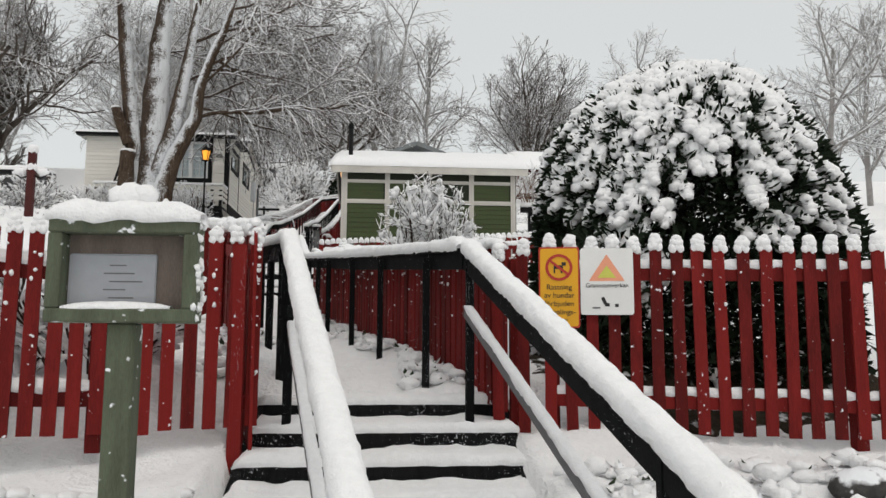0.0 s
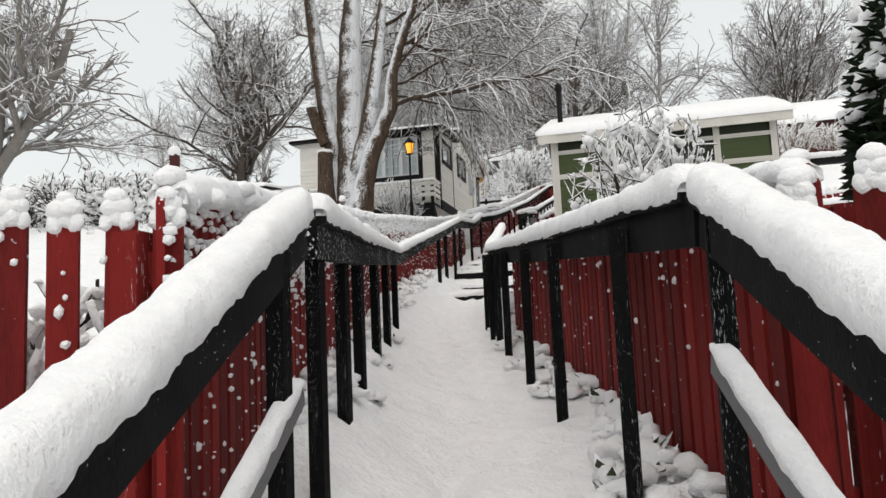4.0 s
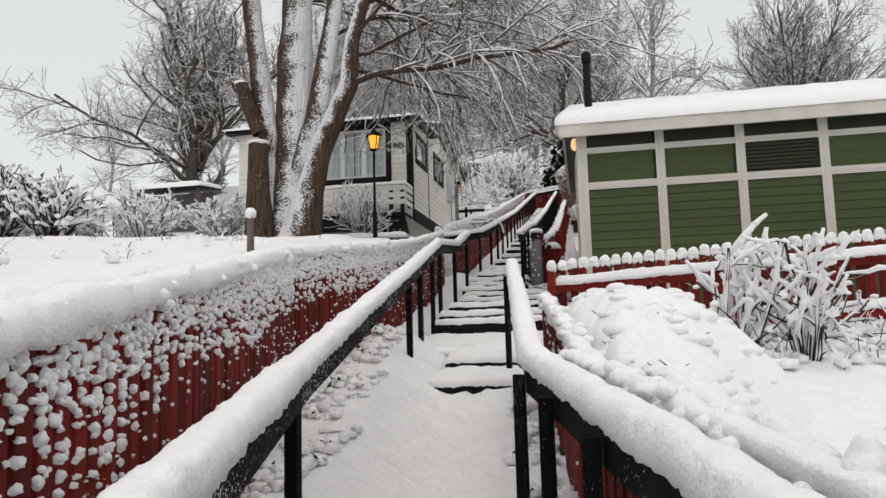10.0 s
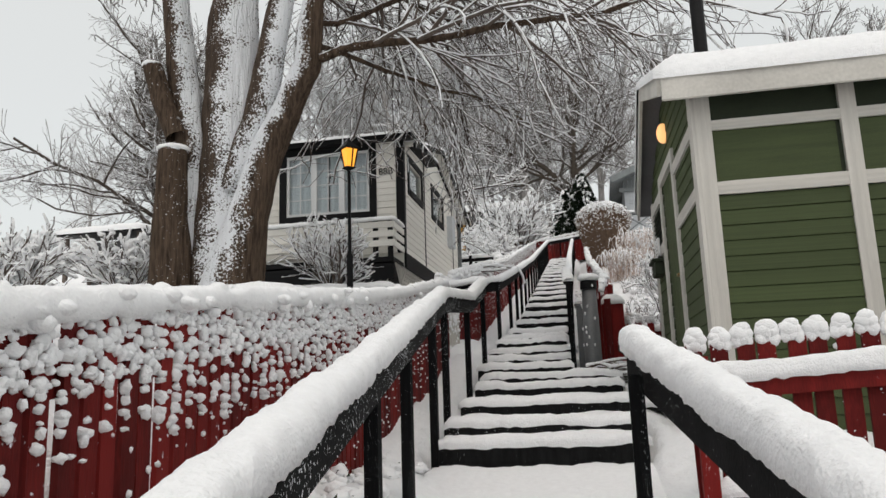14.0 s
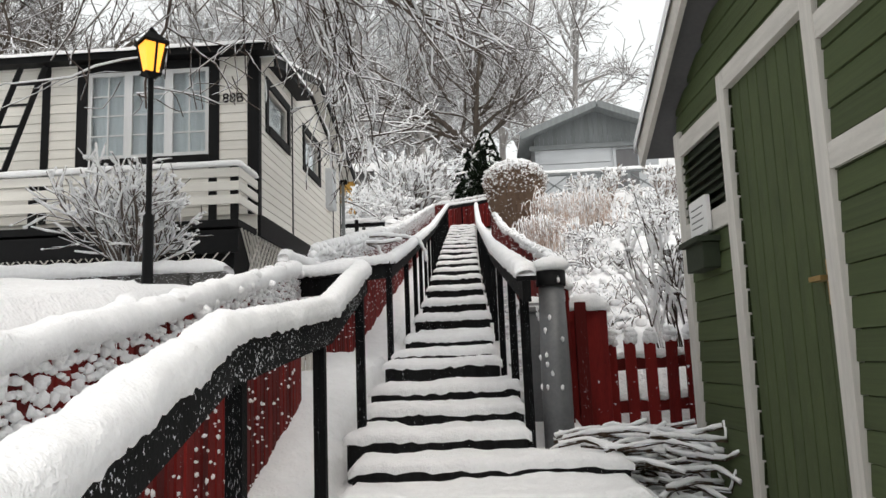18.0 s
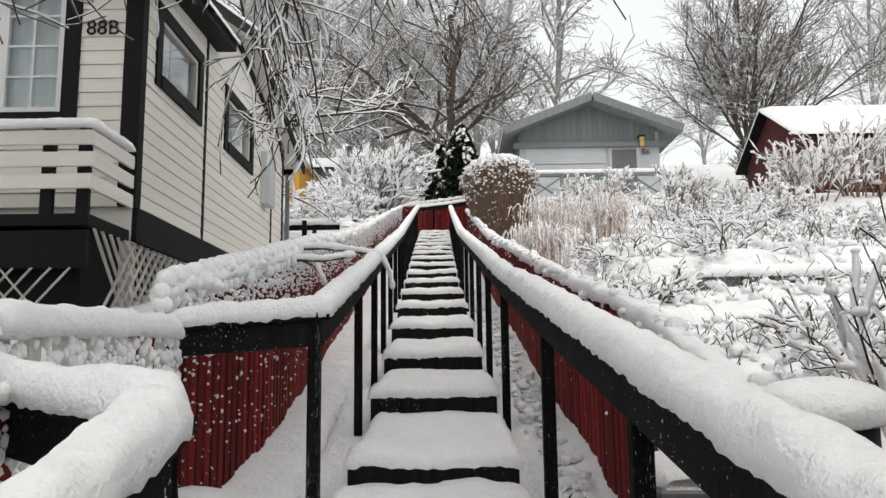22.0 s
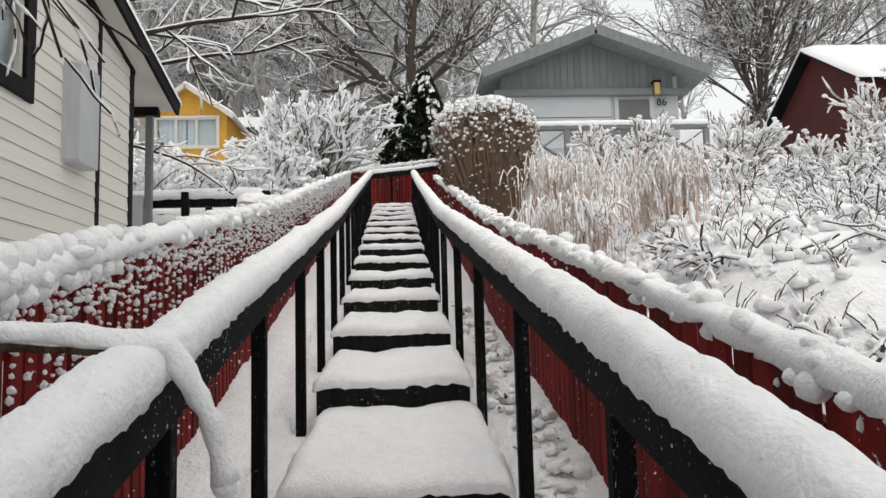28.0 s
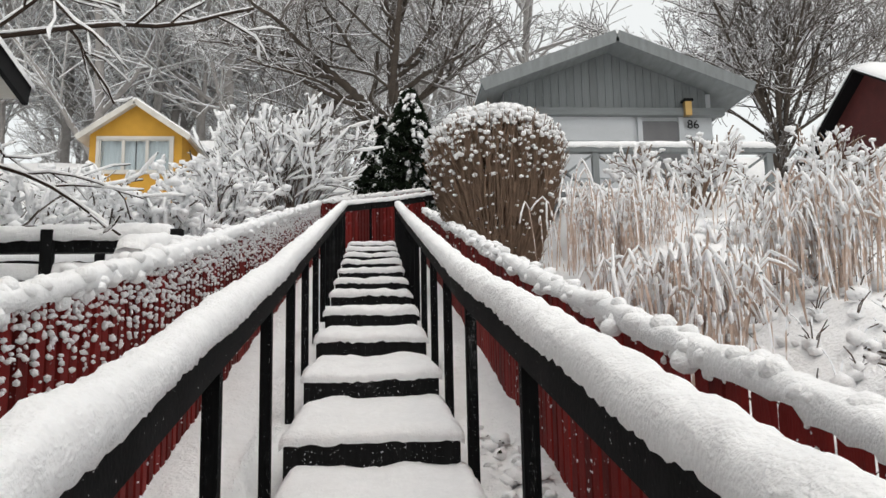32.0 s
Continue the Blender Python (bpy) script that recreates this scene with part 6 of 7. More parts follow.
mk, sn = Mesher(), Mesher()
for k in range(3600):
    a, v = rng.uniform(0, 6.283), rng.beta(1.5, 1.0)
    r = bush_radius(v, a) * (rng.uniform(0.86, 1.03) if rng.uniform() < 0.75 or v < 0.9 else rng.uniform(0, 1))
    p = np.array((math.cos(a) * r, math.sin(a) * r, v * BUSH_H))
    u = max(0.0, v - rng.uniform(0.15, 0.5))
    r0 = bush_radius(u, a) * rng.uniform(0.55, 0.95)
    q = np.array((math.cos(a) * r0, math.sin(a) * r0, u * BUSH_H))
    mk.tube([q, (p + q) / 2 + rng.normal(0, 0.03, 3), p + rng.normal(0, 0.03, 3)], (0.009, 0.008, 0.005), 3, cap=False)
    if rng.uniform() < 0.14 + 1.5 * max(0.0, v - 0.45):
        s = rng.uniform(0.012, 0.034) * (0.5 + 0.7 * v)
        sn.lump(p, (s * 1.2, s * 1.2, s * 0.9), rng, ICO1, 0.22)
for k in range(760):
    a, r = rng.uniform(0, 6.283), math.sqrt(rng.uniform(0, 1)) * 0.76
    s = rng.uniform(0.03, 0.062)
    sn.lump((r * math.cos(a), r * math.sin(a), BUSH_H * (1.0 - 0.13 * (r / 0.76) ** 3) + rng.normal(0, 0.03)), (s * 1.2, s * 1.2, s * 0.8), rng, ICO1, 0.22)
part("twig_mass", mk, BROWN_TWIG, ball)
part("snow_load", sn, SNOW, ball, smooth=True, kind="stuff")


def evergreen(name, label, at, width, height, seed, sprays, clumps, clump, cone=True, category="conifer"):
    """Dark sprays of needles round a stem, with snow lying on the outer ones."""
    rng = np.random.default_rng(seed)
    t = thing(name, label, category, at=at)
    mk = Mesher()
    mk.tube([(0, 0, -0.2), (0, 0, height * 0.9)], (0.07, 0.02), 8)
    part("trunk", mk, BARK, t)
    mk, sn = Mesher(), Mesher()

    def skin(a, v):
        if cone:
            r = width * (1 - v) ** 0.8 * (0.75 + 0.35 * math.sin(v * 34 + a * 2) ** 2) + 0.04
        else:
            r = width * math.sqrt(max(0.0, 1 - max(0, v - 0.35) ** 2 / 0.43)) * (1 + 0.14 * noise.noise((math.cos(a) * 1.7, math.sin(a) * 1.7, v * 3 + seed)))
        return r

    for k in range(sprays):
        a, v = rng.uniform(0, 6.283), rng.uniform(0.0, 0.99)
        r = skin(a, v) * rng.uniform(0.72, 1.0)
        c = np.array((r * math.cos(a), r * math.sin(a), v * height))
        o = np.array((math.cos(a), math.sin(a), rng.uniform(-0.5, 0.5)))
        for j in range(3):
            e = o + rng.normal(0, 0.5, 3)
            e /= np.linalg.norm(e)
            ln = rng.uniform(0.07, 0.17) * (1.0 if cone else 0.8)
            s = np.cross(e, rng.normal(0, 1, 3))
            s = s / np.linalg.norm(s) * (0.022 if cone else 0.012)
            mk.add([c - s, c + e * ln * 0.6 + s * 1.3, c + e * ln, c + e * ln * 0.55 - s * 1.3], [(0, 1, 2, 3)])
    part("foliage", mk, NEEDLE, t, "dark green needle sprays")
    for k in range(clumps):
        a, v = rng.uniform(0, 6.283), rng.beta(1.6, 1.1)
        if noise.noise((math.cos(a) * 1.8, math.sin(a) * 1.8, v * 3.0 + seed)) < (0.60 - 1.05 * v - 0.30 * math.cos(a - 3.6) if not cone else 0.05):
            continue
        r = skin(a, v)
        o = np.array((math.cos(a), math.sin(a), 0.0))
        c = o * (r * (0.9 if not cone else 0.8)) + np.array((0, 0, v * height + 0.05))
        way = o * rng.uniform(0.5, 1.0) + np.array((rng.normal(0, 0.3), rng.normal(0, 0.3), rng.uniform(-0.2, 0.3)))
        for j in range(rng.integers(4, 8)):
            s = clump * rng.uniform(0.5, 1.15) * (1 - 0.06 * j)
            sn.lump(c, (s * 1.1, s * 1.1, s * 0.85), rng, ICO1 if cone or s < 0.07 else ICO2, 0.2)
            way[2] -= 0.28
            c = c + way / np.linalg.norm(way) * s * 0.8
    part("snow_load", sn, SNOW, t, "heavy clumps of snow on the boughs", smooth=True, kind="stuff")
    return t


evergreen("yew_bush", "huge dark evergreen bush weighed down with snow", on_ground(2.75, 6.85, -0.2), 1.42, 2.75, 120, 24000, 1900, 0.072, cone=False, category="evergreen")
evergreen("small_fir", "dark fir with snow on its boughs at the stair head", on_ground(-2.15, 48.8), 1.35, 4.3, 121, 9000, 620, 0.075)
evergreen("small_fir", "dark fir with snow on its boughs at the stair head", on_ground(-2.95, 49.5), 1.05, 3.4, 122, 5000, 380, 0.075)


def reeds(name, label, at, seed, n, w, d, h):
    """Tall dead stalks bent by wet snow."""
    rng = np.random.default_rng(seed)
    t = thing(name, label, "grass", at=at)
    mk, sn = Mesher(), Mesher()
    for k in range(n):
        x, y = rng.normal(0, w * 0.42), rng.normal(0, d * 0.42)
        b = rng.normal(0, 0.11, 2)
        hh = h * rng.uniform(0.65, 1.1)
        droop = rng.uniform(0.05, 0.45)
        pts = [np.array((x, y, 0)), np.array((x + b[0] * 0.3 * hh, y + b[1] * 0.3 * hh, hh * 0.5)), np.array((x + b[0] * 0.75 * hh, y + b[1] * 0.75 * hh, hh * 0.9)), np.array((x + b[0] * 1.15 * hh, y + b[1] * 1.15 * hh, hh)), np.array((x + b[0] * 1.6 * hh, y + b[1] * 1.6 * hh, hh * (1 - 0.5 * droop))), np.array((x + b[0] * 1.85 * hh, y + b[1] * 1.85 * hh, hh * (1 - droop)))]
        mk.tube(pts, (0.006, 0.006, 0.007, 0.009, 0.012, 0.005), 3, cap=False)
        if rng.uniform() < 0.8:
            q = sample(pts[2:], 0.05) + np.array((0, 0, 0.010))
            sn.tube(q, [rng.uniform(0.006, 0.013) for _ in q], 5)
        for j in range(rng.integers(0, 4)):
            f = rng.uniform(0.1, 1)
            p = pts[1] * (1 - f) + pts[2] * f
            s = rng.uniform(0.010, 0.022)
            sn.lump(p, (s * 0.8, s * 0.8, s * rng.uniform(1.0, 2.4)), rng, ICO1, 0.2)
    part("stalk_mass", mk, REED, t, "dry pale stalks")
    part("snow_load", sn, SNOW, t, smooth=True, kind="stuff")
    return t


reeds("dead_reeds", "tall pinkish dead stalks sagging under snow", on_ground(-1.1, 33.4), 130, 230, 0.50, 0.6, 0.86)
reeds("dead_reeds", "tall pinkish dead stalks sagging under snow", on_ground(0.1, 33.9), 131, 230, 0.55, 0.6, 0.86)
reeds("dead_reeds", "tall pinkish dead stalks sagging under snow", on_ground(-0.3, 37.0), 132, 260, 0.9, 0.7, 0.9)


# ---- front of the fence: signs and notice board ----
sign_wall = Wall(1.02, 5.02, -11.3, 1.0)


def flat_ring(r0, r1, n=40):
    mk = Mesher()
    v = []
    for r in (r0, r1):
        for z in (0, 0.003):
            v += [(r * math.cos(i * 2 * math.pi / n), r * math.sin(i * 2 * math.pi / n), z) for i in range(n)]
    a, b, c, d = 0, n, 2 * n, 3 * n
    f = []
    for i in range(n):
        j = (i + 1) % n
        f += [(b + i, b + j, d + j, d + i), (c + i, c + j, a + j, a + i), (c + j, c + i, d + i, d + j), (a + i, a + j, b + j, b + i)]
    mk.add(v, f)
    return mk


ys = thing("dog_walking_sign", "yellow warning sign with red border and black lettering", "sign")
sign_wall.piece("plate", 0.0, 0.265, 1.57, 2.10, 0.0, 0.006, SIGN_RED, ys)
sign_wall.piece("face", 0.010, 0.255, 1.58, 2.09, 0.0065, 0.009, SIGN_YELLOW, ys)


def on_sign(u, z, n=0.011, tilt=0.0):
    return pose(*sign_wall.at(u, n, z), 0, 0, sign_wall.a) @ pose(0, 0, 0, 90, 0, 0) @ pose(0, 0, 0, 0, 0, tilt)


for mk, m in ((flat_ring(0.070, 0.088), SIGN_RED),):
    ob = part("ring", mk, m, ys)
    ob.matrix_basis = on_sign(0.132, 1.965)
mk = Mesher()
mk.box((-0.078, -0.008, 0), (0.078, 0.008, 0.002))
ob = part("slash", mk, SIGN_RED, ys)
ob.matrix_basis = on_sign(0.132, 1.965, 0.0135, -38)
mk = Mesher()
mk.box((-0.034, -0.010, 0), (0.026, 0.014, 0.0015))
mk.box((-0.034, -0.038, 0), (-0.024, -0.010, 0.0015))
mk.box((0.012, -0.038, 0), (0.022, -0.010, 0.0015))
mk.box((0.018, 0.012, 0), (0.046, 0.034, 0.0015))
ob = part("pictogram", mk, INK, ys)
ob.matrix_basis = on_sign(0.132, 1.965, 0.011)
for i, w in enumerate(("Rastning", "av hundar", "förbjuden", "Kopplings-", "tvång")):
    lettering("lettering", w, 0.049, on_sign(0.132, 1.835 - 0.054 * i), INK, ys, 0.0008)

ws = thing("neighbourhood_sign", "white sign with a salmon triangle and black lettering", "sign")
sign_wall.piece("plate", 0.27, 0.61, 1.655, 2.09, 0.0, 0.006, SIGN_WHITE, ws)
mk = Mesher()
mk.add([(-0.115, -0.075, 0), (0.115, -0.075, 0), (0, 0.10, 0), (-0.115, -0.075, 0.002), (0.115, -0.075, 0.002), (0, 0.10, 0.002)], [(2, 1, 0), (3, 4, 5), (0, 1, 4, 3), (1, 2, 5, 4), (2, 0, 3, 5)])
ob = part("triangle", mk, SIGN_PINK, ws)
ob.matrix_basis = on_sign(0.44, 1.95, 0.0065)
mk = Mesher()
mk.add([(-0.06, -0.05, 0), (0.06, -0.05, 0), (0, 0.03, 0), (-0.06, -0.05, 0.0015), (0.06, -0.05, 0.0015), (0, 0.03, 0.0015)], [(2, 1, 0), (3, 4, 5), (0, 1, 4, 3), (1, 2, 5, 4), (2, 0, 3, 5)])
ob = part("emblem", mk, SIGN_LIME, ws)
ob.matrix_basis = on_sign(0.44, 1.945, 0.0095)
lettering("lettering", "Grannsamverkan", 0.040, on_sign(0.44, 1.845, 0.0085), INK, ws, 0.0008)
for u, z, a, b in ((0.37, 1.70, 0.05, 0.010), (0.42, 1.745, 0.022, 0.05), (0.44, 1.72, 0.03, 0.022), (0.50, 1.715, 0.022, 0.02)):
    mk = Mesher()
    mk.box((-a / 2, -b / 2, 0), (a / 2, b / 2, 0.001))
    ob = part("small_print", mk, INK if a < 0.05 else GREY_DARK, ws)
    ob.matrix_basis = on_sign(u, z, 0.0085, 25 if b > 0.04 else 0)

nb = thing("notice_board", "green wooden notice board on a post, heaped with snow", "notice board")
bx0, bx1, by, bz0, bz1 = -1.21, -0.68, 2.86, 1.525, 1.90
put("post", (-1.0, by + 0.05, -0.3), (-0.90, by + 0.15, bz0), BOARD_GREEN, nb)
put("back_panel", (bx0 + 0.03, by + 0.08, bz0 + 0.03), (bx1 - 0.03, by + 0.10, bz1 - 0.03), OLD_WOOD, nb)
for lo, hi in (((bx0, by, bz0), (bx1, by + 0.12, bz0 + 0.05)), ((bx0, by, bz1 - 0.05), (bx1, by + 0.12, bz1)), ((bx0, by + 0.002, bz0 + 0.05), (bx0 + 0.05, by + 0.118, bz1 - 0.05)), ((bx1 - 0.05, by + 0.002, bz0 + 0.05), (bx1, by + 0.118, bz1 - 0.05))):
    put("case_frame", lo, hi, BOARD_GREEN, nb)
put("paper_sheet", (bx0 + 0.055, by + 0.074, bz0 + 0.06), (bx1 - 0.16, by + 0.079, bz1 - 0.12), PAPER, nb, "faded paper notice with unreadable print")
for k in range(5):
    put("print_line", (bx0 + 0.20 - 0.02 * (k % 2), by + 0.0725, bz1 - 0.165 - 0.03 * k), (bx0 + 0.26 + 0.03 * (k % 3), by + 0.0738, bz1 - 0.160 - 0.03 * k), GREY_DARK, nb, r=0.0003)
mk = Mesher()
snow_ridge(mk, [(bx0 - 0.01, by + 0.06, bz1), (bx1 + 0.01, by + 0.06, bz1)], 0.16, 0.075, seed=2.2)
rng = np.random.default_rng(5)
for x, s in ((-0.95, 0.06), (-0.90, 0.05), (-0.99, 0.045)):
    mk.lump((x, by + 0.08, bz1 + 0.10), (s, s, s * 0.9), rng, ICO2, 0.12)
for k in range(26):
    mk.lump((bx1 + rng.uniform(-0.004, 0.008), by + rng.uniform(0, 0.1), rng.uniform(bz0, bz1)), (0.012, 0.014, 0.016), rng, ICO1, 0.2)
snow_ridge(mk, [(bx0 + 0.055, by + 0.04, bz0 + 0.048), (bx1 - 0.09, by + 0.04, bz0 + 0.048)], 0.07, 0.028, seed=4.2)
part("snow_cap", mk, SNOW, nb, "snow on the case and its sill", smooth=True)


# bare ground and low boughs under the evergreen
litter = thing("bare_ground", "dark bare leaf litter under the evergreen", "soil", kind="stuff")
mk = Mesher()
n = 30
vs = []
for j in range(n + 1):
    for i in range(n + 1):
        x, y = 2.55 + (i / n - 0.5) * 3.0, 6.2 + (j / n - 0.5) * 2.6
        q = ((x - 2.55) / 1.4) ** 2 + ((y - 6.2) / 1.2) ** 2 + 0.35 * noise.noise((x * 2.2, y * 2.2, 4.0))
        vs.append((x, y, ground_z(x, y) + 0.07 * (1 - q) * (1.0 if q < 1 else 2.0) + 0.02 * noise.noise((x * 9, y * 9, 0.0))))
mk.add(vs, [(j * (n + 1) + i, j * (n + 1) + i + 1, (j + 1) * (n + 1) + i + 1, (j + 1) * (n + 1) + i) for j in range(n) for i in range(n)])
part("leaf_litter", mk, SOIL, litter, smooth=True, kind="stuff")
rng = np.random.default_rng(215)
mk = Mesher()
for k in range(2600):
    x, y = rng.uniform(1.45, 3.5), rng.uniform(5.35, 6.5)
    z = ground_z(x, y) + rng.uniform(0.05, 1.15)
    e = rng.normal(0, 1, 3)
    e /= np.linalg.norm(e)
    s = np.cross(e, rng.normal(0, 1, 3))
    s = s / np.linalg.norm(s) * 0.024
    ln = rng.uniform(0.08, 0.18)
    mk.add([np.array((x, y, z)) - s, np.array((x, y, z)) + e * ln * 0.6 + s, np.array((x, y, z)) + e * ln], [(0, 1, 2)])
ob = part("low_bough", mk, NEEDLE, bpy.data.objects["yew_bush"], "dark low boughs behind the fence")
ob.location = -bpy.data.objects["yew_bush"].location

# ---- snow-covered undergrowth ----
def undergrowth(name, label, box, n, seed, size=0.09, twigs=2.0, leaf=LEAF, lift=0.0, taper=1.0, ico=ICO2):
    """Low plants flattened under lumps of snow, leaves and stalks showing between."""
    rng = np.random.default_rng(seed)
    t = thing(name, label, "undergrowth", kind="stuff")
    sn, gr = Mesher(), Mesher()
    x0, x1, y0, y1 = box
    for k in range(n):
        x, y = rng.uniform(x0, x1), rng.uniform(y0, y1)
        z = ground_z(x, y) + lift
        s = size * rng.uniform(0.2, 0.9) * taper
        sn.lump((x, y, z + 0.35 * s + rng.uniform(0, 0.6) * s), (s * rng.uniform(0.8, 1.4), s * rng.uniform(0.8, 1.4), s * rng.uniform(0.5, 0.9)), rng, ico, 0.28)
        for _ in range(rng.poisson(twigs)):
            a, h = rng.uniform(0, 6.283), s * rng.uniform(0.8, 2.0)
            e = np.array((math.cos(a) * h, math.sin(a) * h, h * rng.uniform(0.2, 1.0)))
            p = np.array((x, y, z + 0.2 * s))
            w = np.array((-math.sin(a), math.cos(a), 0)) * h * 0.22
            if leaf is LEAF:
                gr.add([p, p + e * 0.5 + w, p + e, p + e * 0.5 - w], [(0, 1, 2, 3)])
            else:
                q = p + e * 1.3 + (0, 0, h * 0.9)
                gr.tube([p, (p + q) / 2 + (0, 0, h * 0.35), q], (0.006, 0.005, 0.004), 3, cap=False)
    part("snow_load", sn, SNOW, t, smooth=True, kind="stuff")
    part("leafage", gr, leaf, t, kind="stuff")
    return t


undergrowth("verge_plants", "snow-buried leafy verge below the red fence", (1.0, 4.6, 3.2, 4.5), 420, 201, 0.085)
undergrowth("verge_plants", "snow-buried leafy verge left of the steps", (-4.2, -0.95, 3.0, 4.1), 300, 202, 0.07)
undergrowth("path_plants", "snowy tufts along the foot of the path fence", (0.15, 0.75, 5.8, 7.4), 150, 203, 0.075, 2.4)
for k, (y, x) in enumerate(((8.2, -0.1), (9.4, -0.42), (10.6, -0.75), (12.0, -1.1), (13.4, -1.28), (14.6, -1.4))):
    undergrowth("path_plants", "snowy tufts along the foot of the path fence", (x - 0.16, x + 0.25, y - 0.6, y + 0.6), 70, 210 + k, 0.07)
for k, (y, x) in enumerate(((6.4, -1.15), (7.8, -1.5), (9.2, -1.9), (10.6, -2.3), (12.2, -2.6), (13.8, -2.85), (15.6, -3.1), (17.2, -3.25))):
    undergrowth("path_plants", "snowy tufts along the foot of the path fence", (x - 0.25, x + 0.2, y - 0.7, y + 0.7), 80, 220 + k, 0.06)
for k, y in enumerate((24.8, 26.4, 28.0, 29.6, 31.2, 32.8)):
    x = line_x(RIGHT_RAIL_UP, y) + 0.30
    undergrowth("stair_plants", "snowy weeds between stairs and fence", (x - 0.18, x + 0.12, y - 0.8, y + 0.8), 60, 240 + k, 0.06, 1.8)
undergrowth("garden_plants", "snow-laden garden plants on the slope", (-1.3, 5.5, 24.2, 28.0), 1000, 250, 0.085, 2.0, TWIG, ico=ICO1)
undergrowth("garden_plants", "snow-laden garden plants on the slope", (-1.2, 6.0, 28.6, 35.0), 1400, 251, 0.09, 2.0, TWIG, ico=ICO1)
undergrowth("garden_plants", "snow-laden plants at the foot of the terrace wall", (0.5, 7.5, 35.2, 38.0), 620, 252, 0.11, 2.0, TWIG, ico=ICO1)
undergrowth("garden_plants", "snow-laden plants in front of the shed fence", (-0.6, 4.5, 14.8, 16.6), 260, 253, 0.11, 1.5, TWIG, ico=ICO1)
undergrowth("garden_plants", "snow-laden plants behind the stair fence", (-9.0, -4.4, 36.0, 43.0), 520, 254, 0.15, 1.5, TWIG, ico=ICO1)
undergrowth("garden_plants", "snow-laden plants beside the round shrub", (0.9, 4.2, 8.0, 13.5), 520, 255, 0.065, 2.2, TWIG, ico=ICO2)

# arching snow-laden canes in the upper garden
for k, (x, y, w, h) in enumerate(((0.6, 26.8, 1.0, 0.7), (1.9, 27.2, 1.1, 0.7), (-0.4, 29.4, 0.9, 0.6), (1.0, 30.5, 1.2, 0.7), (2.6, 29.6, 1.2, 0.7), (-0.2, 31.8, 0.9, 0.6), (4.2, 31.0, 1.3, 0.8), (-0.1, 13.1, 0.5, 0.35), (2.6, 15.6, 0.9, 0.9), (1.1, 16.0, 0.7, 0.8))):
    shrub("arching_canes", "arching garden canes bowed under snow", on_ground(x, y), 260 + k, 15, w, h, [(4, 50, 0.6, 0.16, -0.08, 6), (3, 50, 0.6, 0.2, -0.1, 4)], TWIG, 0.012, 150, 0.05, lean=0.9)

for k, (x, y, w, h) in enumerate(((0.35, 15.3, 0.5, 1.25), (0.95, 15.2, 0.5, 1.2))):
    shrub("fence_shrub", "wiry dark shrub with heavy pads of snow before the shed fence", on_ground(x, y), 280 + k, 9, w, h, [(5, 46, 0.5, 0.14, 0.0, 7), (3, 46, 0.6, 0.2, 0.0, 4)], DARK_TWIG, 0.006, 110, 0.062, lean=0.5, chance=0.8)

undergrowth("field_tufts", "snowed-in weeds poking out of the lower garden", (-10.5, -4.6, 10.5, 18.5), 110, 256, 0.06, 2.5, TWIG)

# creeper leaning on the path fence, buried under a long rounded heap of snow
heap = thing("creeper_heap", "creeper on the fence buried under a rounded heap of snow", "creeper")
rng = np.random.default_rng(270)


def heap_at(s, y):
    """A point of the heap; s runs from the fence outward."""
    wide = float(np.interp(y, (8.6, 10.5, 12.2, 13.4, 14.4, 15.0), (0.30, 0.50, 1.05, 1.65, 1.7, 1.0)))
    x = line_x(RIGHT_FENCE, y) + 0.05 + s * wide
    g = ground_z(x, y) - 0.12
    up = float(np.interp(y, [p[1] for p in RIGHT_FENCE], [p[2] for p in RIGHT_FENCE])) + float(np.interp(y, (8.6, 9.4, 11.5, 13.2, 14.3, 15.0), (-0.35, -0.02, 0.0, 0.16, 0.05, -0.5)))
    h = max(0.0, 1 - max(0.0, (s - 0.25) / 0.75) ** 2.0) ** 0.7 if s > 0.25 else 1 - 0.25 * (1 - s / 0.25) ** 2
    z = g + max(0.0, up - g) * h
    z += h * (0.08 * noise.noise((x * 2.6, y * 2.6, 1.0)) + 0.09 * abs(noise.noise((x * 5, y * 5, 2.0))) + 0.035 * noise.noise((x * 13, y * 13, 3.0)) - 0.03)
    return x, y, z


mk, m, n = Mesher(), 44, 120
mk.add([heap_at(i / m, 8.6 + 6.4 * j / n) for j in range(n + 1) for i in range(m + 1)], [(j * (m + 1) + i, j * (m + 1) + i + 1, (j + 1) * (m + 1) + i + 1, (j + 1) * (m + 1) + i) for j in range(n) for i in range(m)])
part("snow_cover", mk, SNOW, heap, smooth=True)
mk, tw = Mesher(), Mesher()
for k in range(170):
    p = np.array(heap_at(rng.uniform(0.0, 0.97), rng.uniform(8.7, 14.9)))
    s = rng.uniform(0.025, 0.06)
    mk.lump(p - (0, 0, 0.25 * s), (s * 1.5, s * 1.5, s * 0.7), rng, ICO2, 0.12)
    if rng.uniform() < 0.4:
        a = rng.uniform(0, 6.283)
        e = np.array((math.cos(a), math.sin(a), rng.uniform(0.1, 0.6))) * rng.uniform(0.03, 0.09)
        tw.tube([p - e * 0.3, p + e * 0.5, p + e], (0.004, 0.0035, 0.002), 3)
part("snow_clump", mk, SNOW, heap, "small cushions of snow", smooth=True, kind="stuff")
part("creeper_shoot", tw, DARK_TWIG, heap, "dark shoots poking out", kind="stuff")
stone = thing("boulder", "rounded brown-grey boulder at the foot of the fence", "stone")
mk = Mesher()
